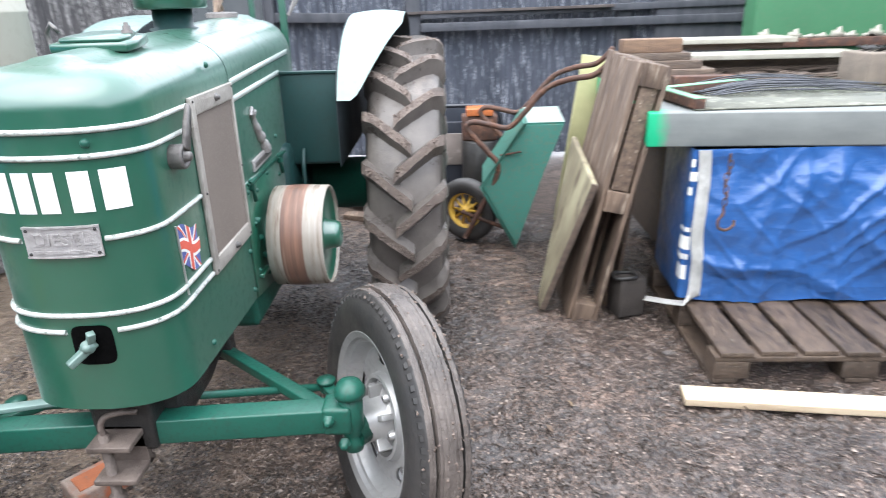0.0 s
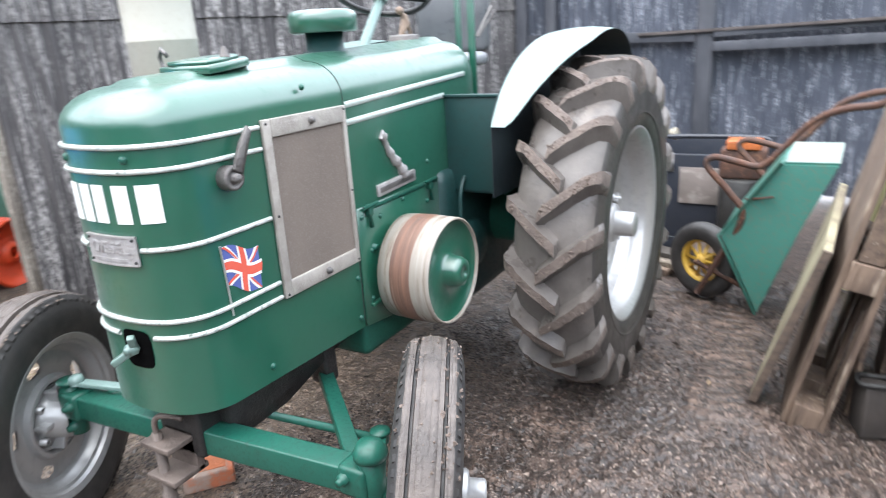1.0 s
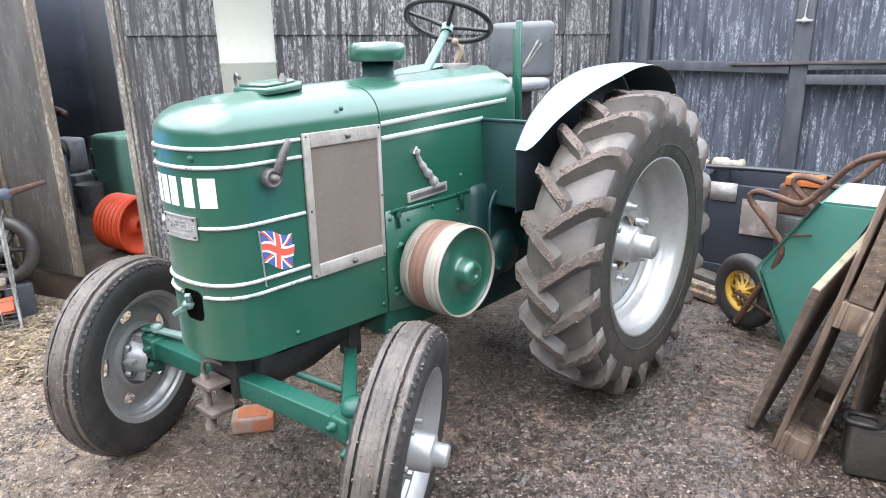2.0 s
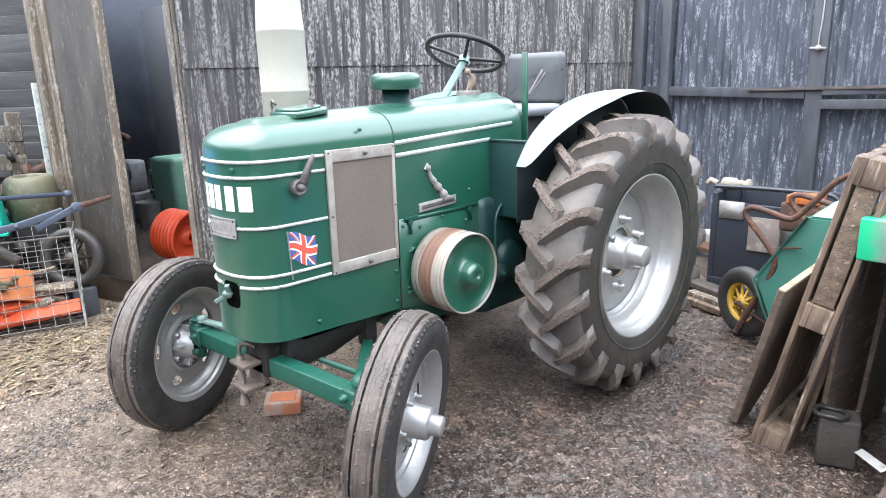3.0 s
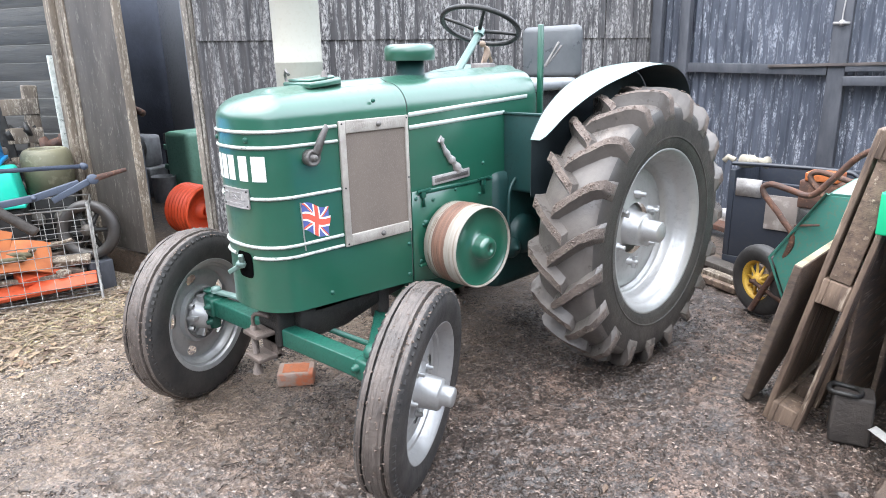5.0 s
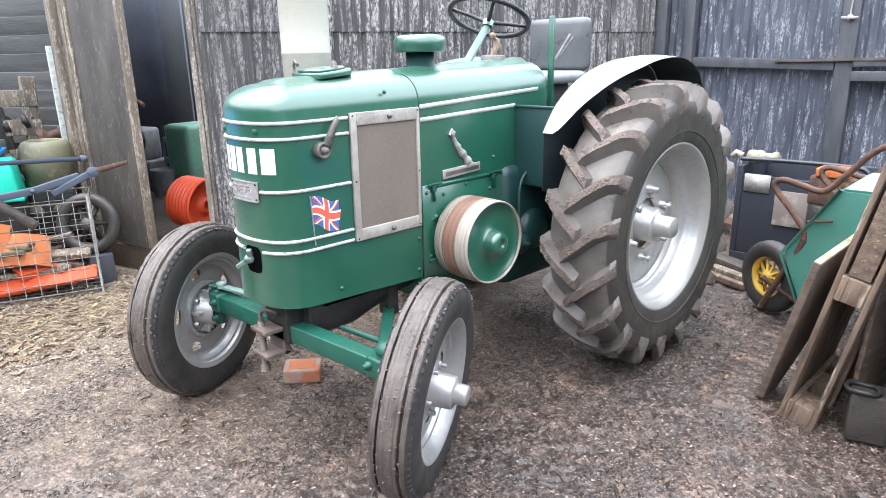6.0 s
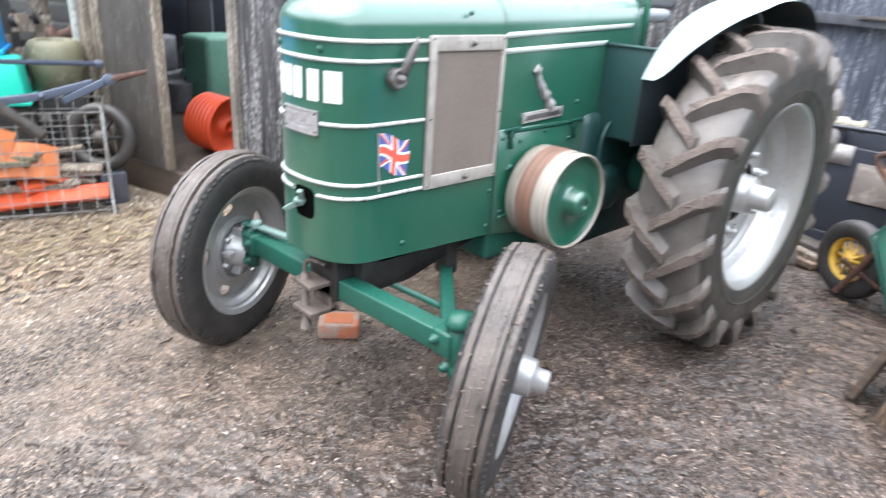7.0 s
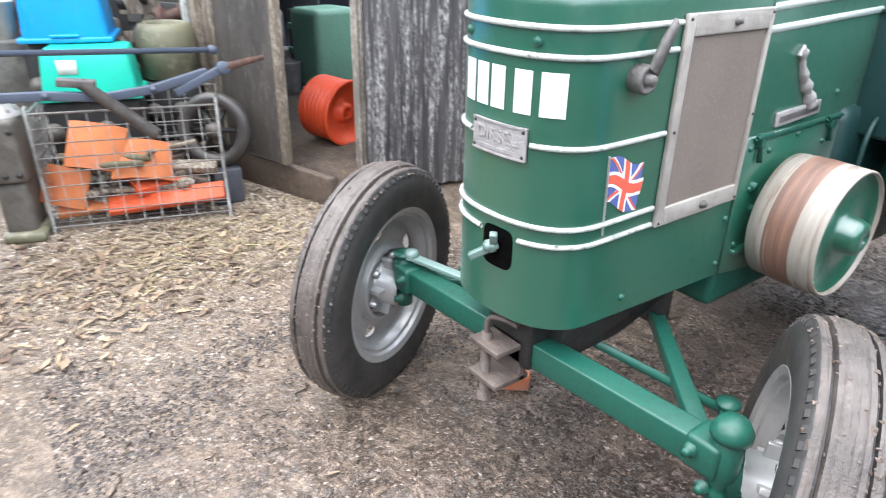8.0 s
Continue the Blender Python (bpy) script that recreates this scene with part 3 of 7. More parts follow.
# old rail fence before it
fence = thing("fence", (-4.9, 1.6, 0), 0, "old weathered post and rail fence behind the scrap", "fence", kind="structure")
for k in range(3):
    bm = bmesh.new()
    p = Vector((-4.6 - 0.12 * k, 2.1 - 0.42 * k, 0))
    box(bm, (-0.04, -0.05, 0), (0.04, 0.05, 1.35 + 0.1 * math.sin(k * 3)), Matrix.Translation(p) @ Matrix.Rotation(0.05 * (k % 3 - 1), 4, "X"), 0.01)
    part("fence_post", bm, WEATHERED, fence)
for k in range(5):
    bm = bmesh.new()
    box(bm, (0, -0.015, 0), (0.95, 0.015, 0.12), along((-4.55, 2.2, 0.25 + 0.22 * k), (-0.26, -0.96, 0.01 * (k % 2))), 0.004)
    part("fence_rail", bm, WEATHERED, fence)


# ---- the tractor: nose towards -y, standing along y ----
TX = -0.85                      # middle of the bonnet
HALF, FRONT, SHOULDER = 0.2, 1.905, 2.06
tractor = thing("tractor", (TX, 2.9, 0), 0, "dark green vintage tractor with pale mudguards, standing in a muddy yard", "tractor")


def nose_outline(inset=0.0, steps=22, back=2.592, power=2.4):
    """The bonnet's outline in plan, from the near side's back round the nose to the far side's back."""
    a, b = HALF - inset, SHOULDER - FRONT - inset
    pts = [(TX + a, back), (TX + a, (back + SHOULDER) / 2)]
    for i in range(steps + 1):
        q = math.pi * i / steps
        c, s = math.cos(q), math.sin(q)
        pts.append((TX + a * math.copysign(abs(c) ** (2 / power), c), SHOULDER - b * abs(s) ** (2 / power)))
    return pts + [(TX - a, (back + SHOULDER) / 2), (TX - a, back)]


def nose_point(x, out=0.0):
    """Place on the nose's front at x, and the way out of it."""
    pts = [Vector((p[0], p[1], 0)) for p in nose_outline(0.0, 80)]
    for p, q in zip(pts, pts[1:]):
        if (p.x - x) * (q.x - x) <= 0 and p.y < SHOULDER + 0.01 and p.x != q.x:
            d = (q - p).normalized()
            n = Vector((d.y, -d.x, 0))
            if n.y > 0:
                n = -n
            return p.lerp(q, (x - p.x) / (q.x - p.x)) + n * out, n
    return Vector((x, FRONT, 0)), Vector((0, -1, 0))


def sloped(y, z):
    """The bonnet's top rises a little from the nose to the driver."""
    return z if z <= 1.275 else 1.275 + (z - 1.275) * (1 + 0.04 * (y - 2.75) / 0.13)


def front_cowl():
    bm = bmesh.new()
    rings = []
    for k in range(5):
        ring = []
        for x, y in nose_outline(0.0):
            z0 = 0.566 - 0.03 * (y - FRONT) / 0.69
            ring.append((x, y, z0 + (1.275 - z0) * k / 4))
        rings.append(ring)
    for k in range(1, 9):
        q = math.pi / 2 * k / 8
        ins = 0.125 * (1 - math.cos(q))
        rings.append([(x, y, sloped(y, 1.275 + 0.112 * math.sin(q))) for x, y in nose_outline(ins)])
    rings.append([(x, y, sloped(y, 1.400)) for x, y in nose_outline(0.15)])
    rings.append([(TX + (x - TX) * 0.35, y if y > 2.1 else 2.1 + (y - 2.1) * 0.35, sloped(y if y > 2.1 else 2.1, 1.406)) for x, y in nose_outline(0.15)])
    vs = [[bm.verts.new(p) for p in r] for r in rings]
    n = len(vs[0])
    for a, b in zip(vs, vs[1:]):
        for i in range(n - 1):
            bm.faces.new([a[i], a[i + 1], b[i + 1], b[i]])
    top = vs[-1]
    for i in range(n // 2):
        j = n - 1 - i
        if j - i > 1:
            bm.faces.new([top[i], top[i + 1], top[j - 1], top[j]] if j - i > 2 else [top[i], top[i + 1], top[j]])
    bmesh.ops.recalc_face_normals(bm, faces=bm.faces)
    part("front_cowl", bm, GREEN, tractor, "glossy dark green rounded sheet-metal cowl")


def section(inset=0.0):
    """Half of the bonnet's section: x offset and height, from the hinge line to the ridge."""
    pts = [(HALF - inset, 0.93), (HALF - inset, 1.1), (HALF - inset, 1.275)]
    for k in range(1, 9):
        q = math.pi / 2 * k / 8
        pts.append((HALF - inset - 0.125 * (1 - math.cos(q)), 1.275 + (0.112 - inset * 0.6) * math.sin(q)))
    return pts + [(0.04, 1.403 - inset * 0.6), (0, 1.405 - inset * 0.6)]


def rear_cover():
    bm = bmesh.new()
    rows = []
    for y, ins in ((2.597, 0.0), (2.9, 0.0), (3.2, 0.0), (3.38, 0.0), (3.438, 0.0), (3.446, 0.003), (3.45, 0.01)):
        half = section(ins)
        rows.append([(TX + x, y, sloped(y, z)) for x, z in half] + [(TX - x, y, sloped(y, z)) for x, z in reversed(half[:-1])])
    vs = sheet(bm, rows)
    bm.faces.new(vs[-1])
    bmesh.ops.recalc_face_normals(bm, faces=bm.faces)
    part("engine_cover", bm, GREEN, tractor)


front_cowl()
rear_cover()

# seam between the two bonnet halves
bm = bmesh.new()
half = [(x - 0.004, z - 0.004) for x, z in section()]
half[0] = (HALF - 0.004, 0.56)
pts = [(TX + x, 2.5945, sloped(2.5945, z)) for x, z in half] + [(TX - x, 2.5945, sloped(2.5945, z)) for x, z in reversed(half[:-1])]
tube(bm, pts, 0.004, 6)
part("seam", bm, BLACK, tractor)


# raised lines round the nose
def nose_line(z, x_from=None, x_to=None, r=0.0065):
    pts = [p for p in nose_outline(-0.002, 40, 2.24)]
    run = [(x, y, z) for x, y in pts if (x_from is None or x > x_from or y > SHOULDER + 0.2 and x > TX) and (x_to is None or x < x_to)]
    bm = bmesh.new()
    tube(bm, run, r, 8)
    part("trim_line", bm, WHITE_LINE, tractor, "white painted raised trim line")


nose_line(1.237)
nose_line(1.182)
nose_line(0.999, x_from=-0.748)
nose_line(0.999, x_to=-0.915)
nose_line(0.818)
nose_line(0.776, x_from=-0.768)
nose_line(0.776, x_to=-0.872)
for side in (1, -1):
    for y1, z0, z1 in ((3.37, 1.252, 1.287), (3.2, 1.2, 1.221)):
        bm = bmesh.new()
        a = TX + side * (HALF + 0.001)
        b = TX + side * (HALF + 0.0035)
        grow(bm, [(q, y, z + dz) for q in (a, b) for y, z in ((2.6, z0), (y1, z1)) for dz in (-0.009, 0.009)],
             [(0, 1, 3, 2), (4, 6, 7, 5), (0, 4, 5, 1), (2, 3, 7, 6), (0, 2, 6, 4), (1, 5, 7, 3)])
        part("side_line", bm, SIDE_LINE, tractor, "white painted side line")

# side grilles in metal frames
for side in (1, -1):
    X = TX + side * HALF
    bm = bmesh.new()
    yo, zo = (2.246, 2.588), (0.768, 1.254)
    yi, zi = (2.274, 2.572), (0.814, 1.206)
    lo, hi = sorted((X + side * 0.001, X + side * 0.013))
    box(bm, (lo, yo[0], zo[0]), (hi, yi[0], zo[1]), None, 0.003)
    box(bm, (lo, yi[1], zo[0]), (hi, yo[1], zo[1]), None, 0.003)
    box(bm, (lo, yi[0], zi[1]), (hi, yi[1], zo[1]), None, 0.003)
    box(bm, (lo, yi[0], zo[0]), (hi, yi[1], zi[0]), None, 0.003)
    frame_ob = part("grille_frame", bm, GRILLE_FRAME, tractor, "dusty cream metal grille frame")
    bm = bmesh.new()
    lo, hi = sorted((X + side * 0.001, X + side * 0.006))
    box(bm, (lo, yi[0] - 0.002, zi[0] - 0.002), (hi, yi[1] + 0.002, zi[1] + 0.002))
    part("grille_gauze", bm, GAUZE, tractor, "brown metal gauze", 0)
    for y, z in ((2.43, 1.231), (2.43, 0.79)):
        bm = bmesh.new()
        lathe(bm, [(0.011, 0), (0.011, 0.004), (0.007, 0.005), (0.007, 0.012), (0.0, 0.013)], (X + side * 0.013, y, z), (side, 0, 0), 10)
        part("bolt", bm, STEEL, frame_ob)
    for y, z in ((2.256, 1.243), (2.578, 1.243), (2.256, 0.778), (2.578, 0.778), (2.258, 1.0), (2.58, 1.0)):
        bm = bmesh.new()
        lathe(bm, [(0.004, 0), (0.003, 0.003), (0, 0.0035)], (X + side * 0.0128, y, z), (side, 0, 0), 8)
        part("rivet", bm, BLACK, frame_ob)

# bolts on the cowl's skin
for y, z in ((2.17, 0.598), (2.578, 0.71), (2.575, 0.575), (2.42, 1.32), (2.66, 0.9), (3.24, 1.04), (3.05, 1.0)):
    bm = bmesh.new()
    big = 0.016 if y == 3.24 else 0.009
    lathe(bm, [(big, 0), (big, 0.004), (big * 0.6, 0.008), (0, 0.009)], (TX + HALF, y, z), (1, 0, 0), 10)
    part("bolt", bm, STEEL if y == 3.24 else GREEN_DULL, tractor)
for x in (-0.745, -0.955):
    p, n = nose_point(x)
    bm = bmesh.new()
    lathe(bm, [(0.01, 0), (0.01, 0.004), (0.006, 0.008), (0, 0.009)], (p.x, p.y, 1.21), n, 10)
    part("bolt", bm, GREEN_DULL, tractor)


def on_nose(x0, x1, z0, z1, out0, out1, steps=8, round_=0.0):
    """A plate bent round the nose between two x and two heights."""
    bm = bmesh.new()
    rows = []
    for o in (out0, out1):
        for z in (z0, z1):
            rows.append([])
            for i in range(steps + 1):
                p, n = nose_point(x0 + (x1 - x0) * i / steps, o)
                rows[-1].append(bm.verts.new((p.x, p.y, z)))
    a, b, c, d = rows
    for i in range(steps):
        for p, q in ((a, b), (b, d), (d, c), (c, a)):
            bm.faces.new([p[i], p[i + 1], q[i + 1], q[i]])
    bm.faces.new([a[0], b[0], d[0], c[0]])
    bm.faces.new([a[-1], c[-1], d[-1], b[-1]])
    bmesh.ops.recalc_face_normals(bm, faces=bm.faces)
    return bm


# painted registration as plain white bars
for x0, x1 in ((-0.736, -0.685), (-0.796, -0.748), (-0.864, -0.817), (-0.914, -0.869), (-0.966, -0.92)):
    part("registration_bar", on_nose(x0 + 0.003, x1 - 0.003, 1.062, 1.152, 0.0005, 0.002, 5), LETTER, tractor, "white painted bar")

# maker's plate on the nose
plate = part("nameplate", on_nose(-0.912, -0.752, 0.962, 1.034, 0.002, 0.008, 10), ALLOY, tractor, "cast alloy plate with raised letters")
for z0, z1 in ((0.962, 0.966), (1.030, 1.034)):
    part("rim", on_nose(-0.912, -0.752, z0, z1, 0.008, 0.0105, 10), ALLOY, plate)
part("small_print_bar", on_nose(-0.895, -0.775, 0.972, 0.979, 0.008, 0.0098, 8), ALLOY, plate)
font = bpy.data.curves.new("diesel_text", "FONT")
font.body, font.size, font.extrude, font.align_x, font.space_character = "DIESEL", 0.04, 0.0012, "CENTER", 1.05
tmp_ob = bpy.data.objects.new("diesel_text", font)
text_mesh = bpy.data.meshes.new_from_object(tmp_ob)
bpy.data.objects.remove(tmp_ob)
bm = bmesh.new()
bm.from_mesh(text_mesh)
for v in bm.verts:
    p, n = nose_point(-0.832 + v.co.x, 0.0092 + v.co.z)
    v.co = (p.x, p.y, 0.991 + v.co.y)
part("raised_letters", bm, ALLOY, plate, "raised word DIESEL", 0)
for x in (-0.904, -0.76):
    for z in (0.971, 1.025):
        p, n = nose_point(x, 0.008)
        bm = bmesh.new()
        lathe(bm, [(0.004, 0), (0.003, 0.003), (0, 0.0035)], (p.x, p.y, z), n, 8)
        part("rivet", bm, BLACK, plate)

# starting-handle port: a flat black patch stands for the shade inside
bm = bmesh.new()
ring = []
for i in range(40):
    q = 2 * math.pi * i / 40
    cu, su = math.cos(q), math.sin(q)
    px = -0.8195 + 0.047 * math.copysign(abs(cu) ** 0.42, cu)
    pz = 0.741 + 0.051 * math.copysign(abs(su) ** 0.42, su)
    p, n = nose_point(px, 0.0012)
    ring.append(bm.verts.new((p.x, p.y, pz)))
p, n = nose_point(-0.8195, 0.0014)
mid = bm.verts.new((p.x, p.y, 0.741))
for i in range(40):
    bm.faces.new([ring[i], ring[(i + 1) % 40], mid])
bmesh.ops.recalc_face_normals(bm, faces=bm.faces)
port = part("starter_port", bm, HOLE_SHADE, tractor, "flat black rounded patch for the dark inside of the starting-handle opening")
p, n = nose_point(-0.82, 0.0)
bm = bmesh.new()
box(bm, (0, -0.011, -0.009), (0.075, 0.011, 0.009), along((-0.812, p.y - 0.004, 0.752), (-0.05, -0.05, -0.042)), 0.004)
lathe(bm, [(0.017, -0.012), (0.017, 0.006), (0.01, 0.008), (0.01, 0.016), (0, 0.017)], (-0.824, p.y - 0.018, 0.745), (0.3, -1, 0.2), 8)
box(bm, (0, -0.009, -0.008), (0.036, 0.009, 0.008), along((-0.818, p.y - 0.012, 0.752), (0.012, -0.012, 0.034)), 0.003)
part("starter_lever", bm, painted("grey_green_lever_paint", (0.13, 0.2, 0.175), grime=0.4), port, "pale green-grey lever with a square end")

# waving flag transfer on the flank


def flag():
    def warp(u, v):
        y = 2.063 + 0.117 * u
        z = 0.972 - 0.104 * v - 0.03 * u + 0.007 * math.sin(6.5 * u + v) - 0.016 * u * v
        y += 0.006 * math.sin(5 * v) * u
        return y, z
    def strip(pts, thick):
        bm = bmesh.new()
        n = 10
        rows = []
        for k in range(2):
            rows.append([])
            for i in range(n + 1):
                f = i / n
                u = pts[k][0][0] + (pts[k][1][0] - pts[k][0][0]) * f
                v = pts[k][0][1] + (pts[k][1][1] - pts[k][0][1]) * f
                y, z = warp(u, v)
                q = nose_side(y)
                rows[-1].append((q + thick, y, z))
        sheet(bm, rows)
        return bm
    def nose_side(y):
        if y >= SHOULDER:
            return TX + HALF
        return TX + HALF * max(0.0, 1 - ((SHOULDER - y) / (SHOULDER - FRONT)) ** 2.4) ** (1 / 2.4)
    blue = painted("flag_blue", (0.09, 0.12, 0.34), rough=0.4, grime=0.05)
    red = painted("flag_red", (0.66, 0.11, 0.07), rough=0.4, grime=0.05)
    f = part("flag_transfer", strip([((0, 0), (1, 0)), ((0, 1), (1, 1))], 0.0012), blue, tractor, "union flag transfer, blue with white and red crosses")
    d = 0.12
    part("white_saltire", strip([((0, 0), (1 - d, 1)), ((d, 0), (1, 1))], 0.0018), LETTER, f)
    part("white_saltire", strip([((1 - d, 0), (0, 1)), ((1, 0), (d, 1))], 0.0019), LETTER, f)
    part("red_saltire", strip([((0.0, 0.02), (0.97, 1)), ((0.06, 0.0), (1, 0.97))], 0.0022), red, f)
    part("red_saltire", strip([((0.97, 0), (0.0, 0.97)), ((1, 0.03), (0.05, 1))], 0.0023), red, f)
    part("white_cross", strip([((0, 0.33), (1, 0.33)), ((0, 0.67), (1, 0.67))], 0.0026), LETTER, f)
    part("white_cross", strip([((0.38, 0), (0.38, 1)), ((0.62, 0), (0.62, 1))], 0.0027), LETTER, f)
    part("red_cross", strip([((0, 0.4), (1, 0.4)), ((0, 0.6), (1, 0.6))], 0.0031), red, f)
    part("red_cross", strip([((0.43, 0), (0.43, 1)), ((0.57, 0), (0.57, 1))], 0.0032), red, f)
    bm = bmesh.new()
    rod(bm, (nose_side(2.058) + 0.002, 2.058, 0.976), (nose_side(2.066) + 0.002, 2.066, 0.792), 0.003, 0.003, 6)
    part("flag_pole", bm, LETTER, f, "white painted pole")


flag()

# drum and arm by the grille
bm = bmesh.new()
lathe(bm, [(0.022, 0), (0.03, 0.004), (0.031, 0.05), (0.029, 0.056), (0.02, 0.056), (0.02, 0.052), (0.012, 0.052), (0.012, 0.066), (0.009, 0.07), (0, 0.07)], (-0.672, 2.112, 1.135), (1, 0, 0), 20)
catch = part("catch_drum", bm, STEEL, tractor, "dull grey iron catch")
bm = bmesh.new()
slab(bm, [(-0.017, 0.02), (0.017, 0.02), (0.012, 0.09), (0.015, 0.125), (-0.004, 0.137), (-0.012, 0.09)], 0.012, Matrix.Translation((-0.624, 2.114, 1.13)) @ Matrix.Rotation(-0.47, 4, "X") @ Matrix(((0, 0, 1, 0), (1, 0, 0, 0), (0, 1, 0, 0), (0, 0, 0, 1))), 0, 0.003)
part("arm", bm, STEEL, catch)

# emblem: a raised arm and a name bar
bm = bmesh.new()
box(bm, (TX + HALF, -0.116, -0.02), (TX + HALF + 0.008, 0.116, 0.02), Matrix.Translation((0, 2.838, 0.966)) @ Matrix.Rotation(0.045, 4, "X"), 0.003)
emblem = part("name_badge", bm, ALLOY, tractor, "narrow alloy badge bar")
bm = bmesh.new()
box(bm, (TX + HALF + 0.008, -0.103, -0.009), (TX + HALF + 0.01, 0.103, 0.009), Matrix.Translation((0, 2.838, 0.966)) @ Matrix.Rotation(0.045, 4, "X"), 0.001)
part("lettering_bar", bm, STEEL, emblem)
bm = bmesh.new()
tube(bm, curve([(TX + HALF + 0.006, 2.775, 1.142), (TX + HALF + 0.006, 2.79, 1.105), (TX + HALF + 0.006, 2.82, 1.06), (TX + HALF + 0.006, 2.86, 1.02), (TX + HALF + 0.006, 2.885, 0.985)], 4), [0.009, 0.016, 0.013, 0.008, 0.01, 0.009, 0.013, 0.016, 0.012, 0.016, 0.02, 0.013, 0.013, 0.02, 0.021, 0.014, 0.023], 8)
tube(bm, [(TX + HALF + 0.006, 2.762, 1.125), (TX + HALF + 0.006, 2.778, 1.148), (TX + HALF + 0.006, 2.79, 1.128)], 0.006, 6)
part("arm_emblem", bm, ALLOY, emblem, "raised alloy arm emblem")

# hinge rail under the engine cover
for side in (1, -1):
    X = TX + side * (HALF + 0.004)
    bm = bmesh.new()
    rod(bm, (X, 2.63, 0.918), (X, 3.1, 0.922), 0.008, None, 8)
    rail = part("hinge_rail", bm, GREEN_DULL, tractor)
    for y in (2.655, 3.035):
        bm = bmesh.new()
        box(bm, (min(X, X + side * 0.02), y - 0.012, 0.9), (max(X, X + side * 0.02), y + 0.012, 0.935), None, 0.004)
        rod(bm, (X + side * 0.015, y - 0.035, 0.93), (X + side * 0.02, y + 0.035, 0.935), 0.006, None, 6)
        rod(bm, (X + side * 0.01, y, 0.905), (X + side * 0.016, y, 0.86), 0.005, 0.008, 6)
        part("toggle_catch", bm, GREEN_DULL, rail)

# engine and gearbox housings under the cover
bm = bmesh.new()
box(bm, (TX - HALF + 0.01, 2.6, 0.42), (TX + HALF - 0.008, 3.12, 0.926), None, 0.02)
part("crankcase", bm, GREEN_DULL, tractor)
bm = bmesh.new()
slab(bm, [(2.6, 0.535), (2.86, 0.5), (3.1, 0.56), (3.13, 0.7), (3.13, 0.93), (2.6, 0.93)], 0.012, Matrix.Translation((TX + HALF - 0.006, 0, 0)) @ Matrix(((0, 0, 1, 0), (1, 0, 0, 0), (0, 1, 0, 0), (0, 0, 0, 1))), 0, 0.003)
side = part("side_panel", bm, GREEN, tractor, "flat green engine side panel")
bm = bmesh.new()
box(bm, (TX + HALF + 0.004, 2.625, 0.592), (TX + HALF + 0.022, 2.71, 0.608), None, 0.004)
part("ledge", bm, GREEN, side)
for y, z in ((2.62, 0.9), (2.72, 0.88), (2.86, 0.905), (3.02, 0.86), (3.1, 0.78), (3.1, 0.62), (2.64, 0.62), (2.66, 0.78)):
    bm = bmesh.new()
    lathe(bm, [(0.009, 0), (0.009, 0.004), (0.005, 0.008), (0, 0.009)], (TX + HALF + 0.005, y, z), (1, 0, 0), 8)
    part("bolt", bm, GREEN_DULL, side)
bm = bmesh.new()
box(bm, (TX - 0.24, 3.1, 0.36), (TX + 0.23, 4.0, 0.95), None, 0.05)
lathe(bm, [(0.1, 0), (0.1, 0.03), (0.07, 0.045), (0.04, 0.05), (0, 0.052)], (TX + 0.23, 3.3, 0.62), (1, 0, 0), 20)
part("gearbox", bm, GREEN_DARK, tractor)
bm = bmesh.new()
tube(bm, curve([(TX + 0.27, 3.16, 0.6), (TX + 0.275, 3.15, 0.75), (TX + 0.275, 3.16, 0.87), (TX + 0.27, 3.24, 0.93), (TX + 0.27, 3.38, 0.945)], 5), 0.008, 8)
part("pipe", bm, GREEN_DARK, tractor)
bm = bmesh.new()
lathe(bm, [(0.055, 0), (0.055, 0.03), (0.04, 0.05), (0.015, 0.055), (0.012, 0.07), (0, 0.071)], (TX + 0.23, 3.2, 0.57), (1, 0, 0), 18)
part("shaft_cap", bm, GREEN_DARK, tractor)
bm = bmesh.new()
rod(bm, (TX - 0.6, 3.605, 0.665), (TX + 0.6, 3.605, 0.665), 0.12, 0.12, 24)
part("rear_axle", bm, GREEN_DULL, tractor)

# belt pulley with a rust-brown running track
PY, PZ, PR = 2.80, 0.688, 0.178
bm = bmesh.new()
lathe(bm, [(0.06, 0.0), (PR - 0.02, 0.0), (PR, 0.004), (PR + 0.002, 0.05)], (-0.61, PY, PZ), (1, 0, 0), 56, cap=False)
lathe(bm, [(PR + 0.002, 0.125), (PR, 0.188), (PR - 0.003, 0.192), (PR - 0.007, 0.192), (PR - 0.009, 0.18)], (-0.61, PY, PZ), (1, 0, 0), 56, cap=False)
pulley = part("belt_pulley", bm, OFF_WHITE, tractor, "cream belt pulley with a rust-brown track and green face")
bm = bmesh.new()
lathe(bm, [(PR + 0.002, 0.05), (PR + 0.0035, 0.09), (PR + 0.002, 0.125)], (-0.61, PY, PZ), (1, 0, 0), 56, cap=False)
part("belt_track", bm, BELT, pulley, "rust-brown belt track")
bm = bmesh.new()
lathe(bm, [(PR - 0.009, 0.181), (PR - 0.014, 0.179), (PR - 0.018, 0.172), (0.06, 0.168), (0.054, 0.178), (0.05, 0.208), (0.045, 0.222), (0.034, 0.228), (0.014, 0.23), (0.013, 0.224), (0, 0.224)], (-0.61, PY, PZ), (1, 0, 0), 48, cap=False)
part("pulley_face", bm, GREEN, pulley, "green painted disc with a domed hub")
bm = bmesh.new()
lathe(bm, [(0.075, 0), (0.075, 0.05), (0.1, 0.06)], (-0.67, PY, PZ), (1, 0, 0), 24)
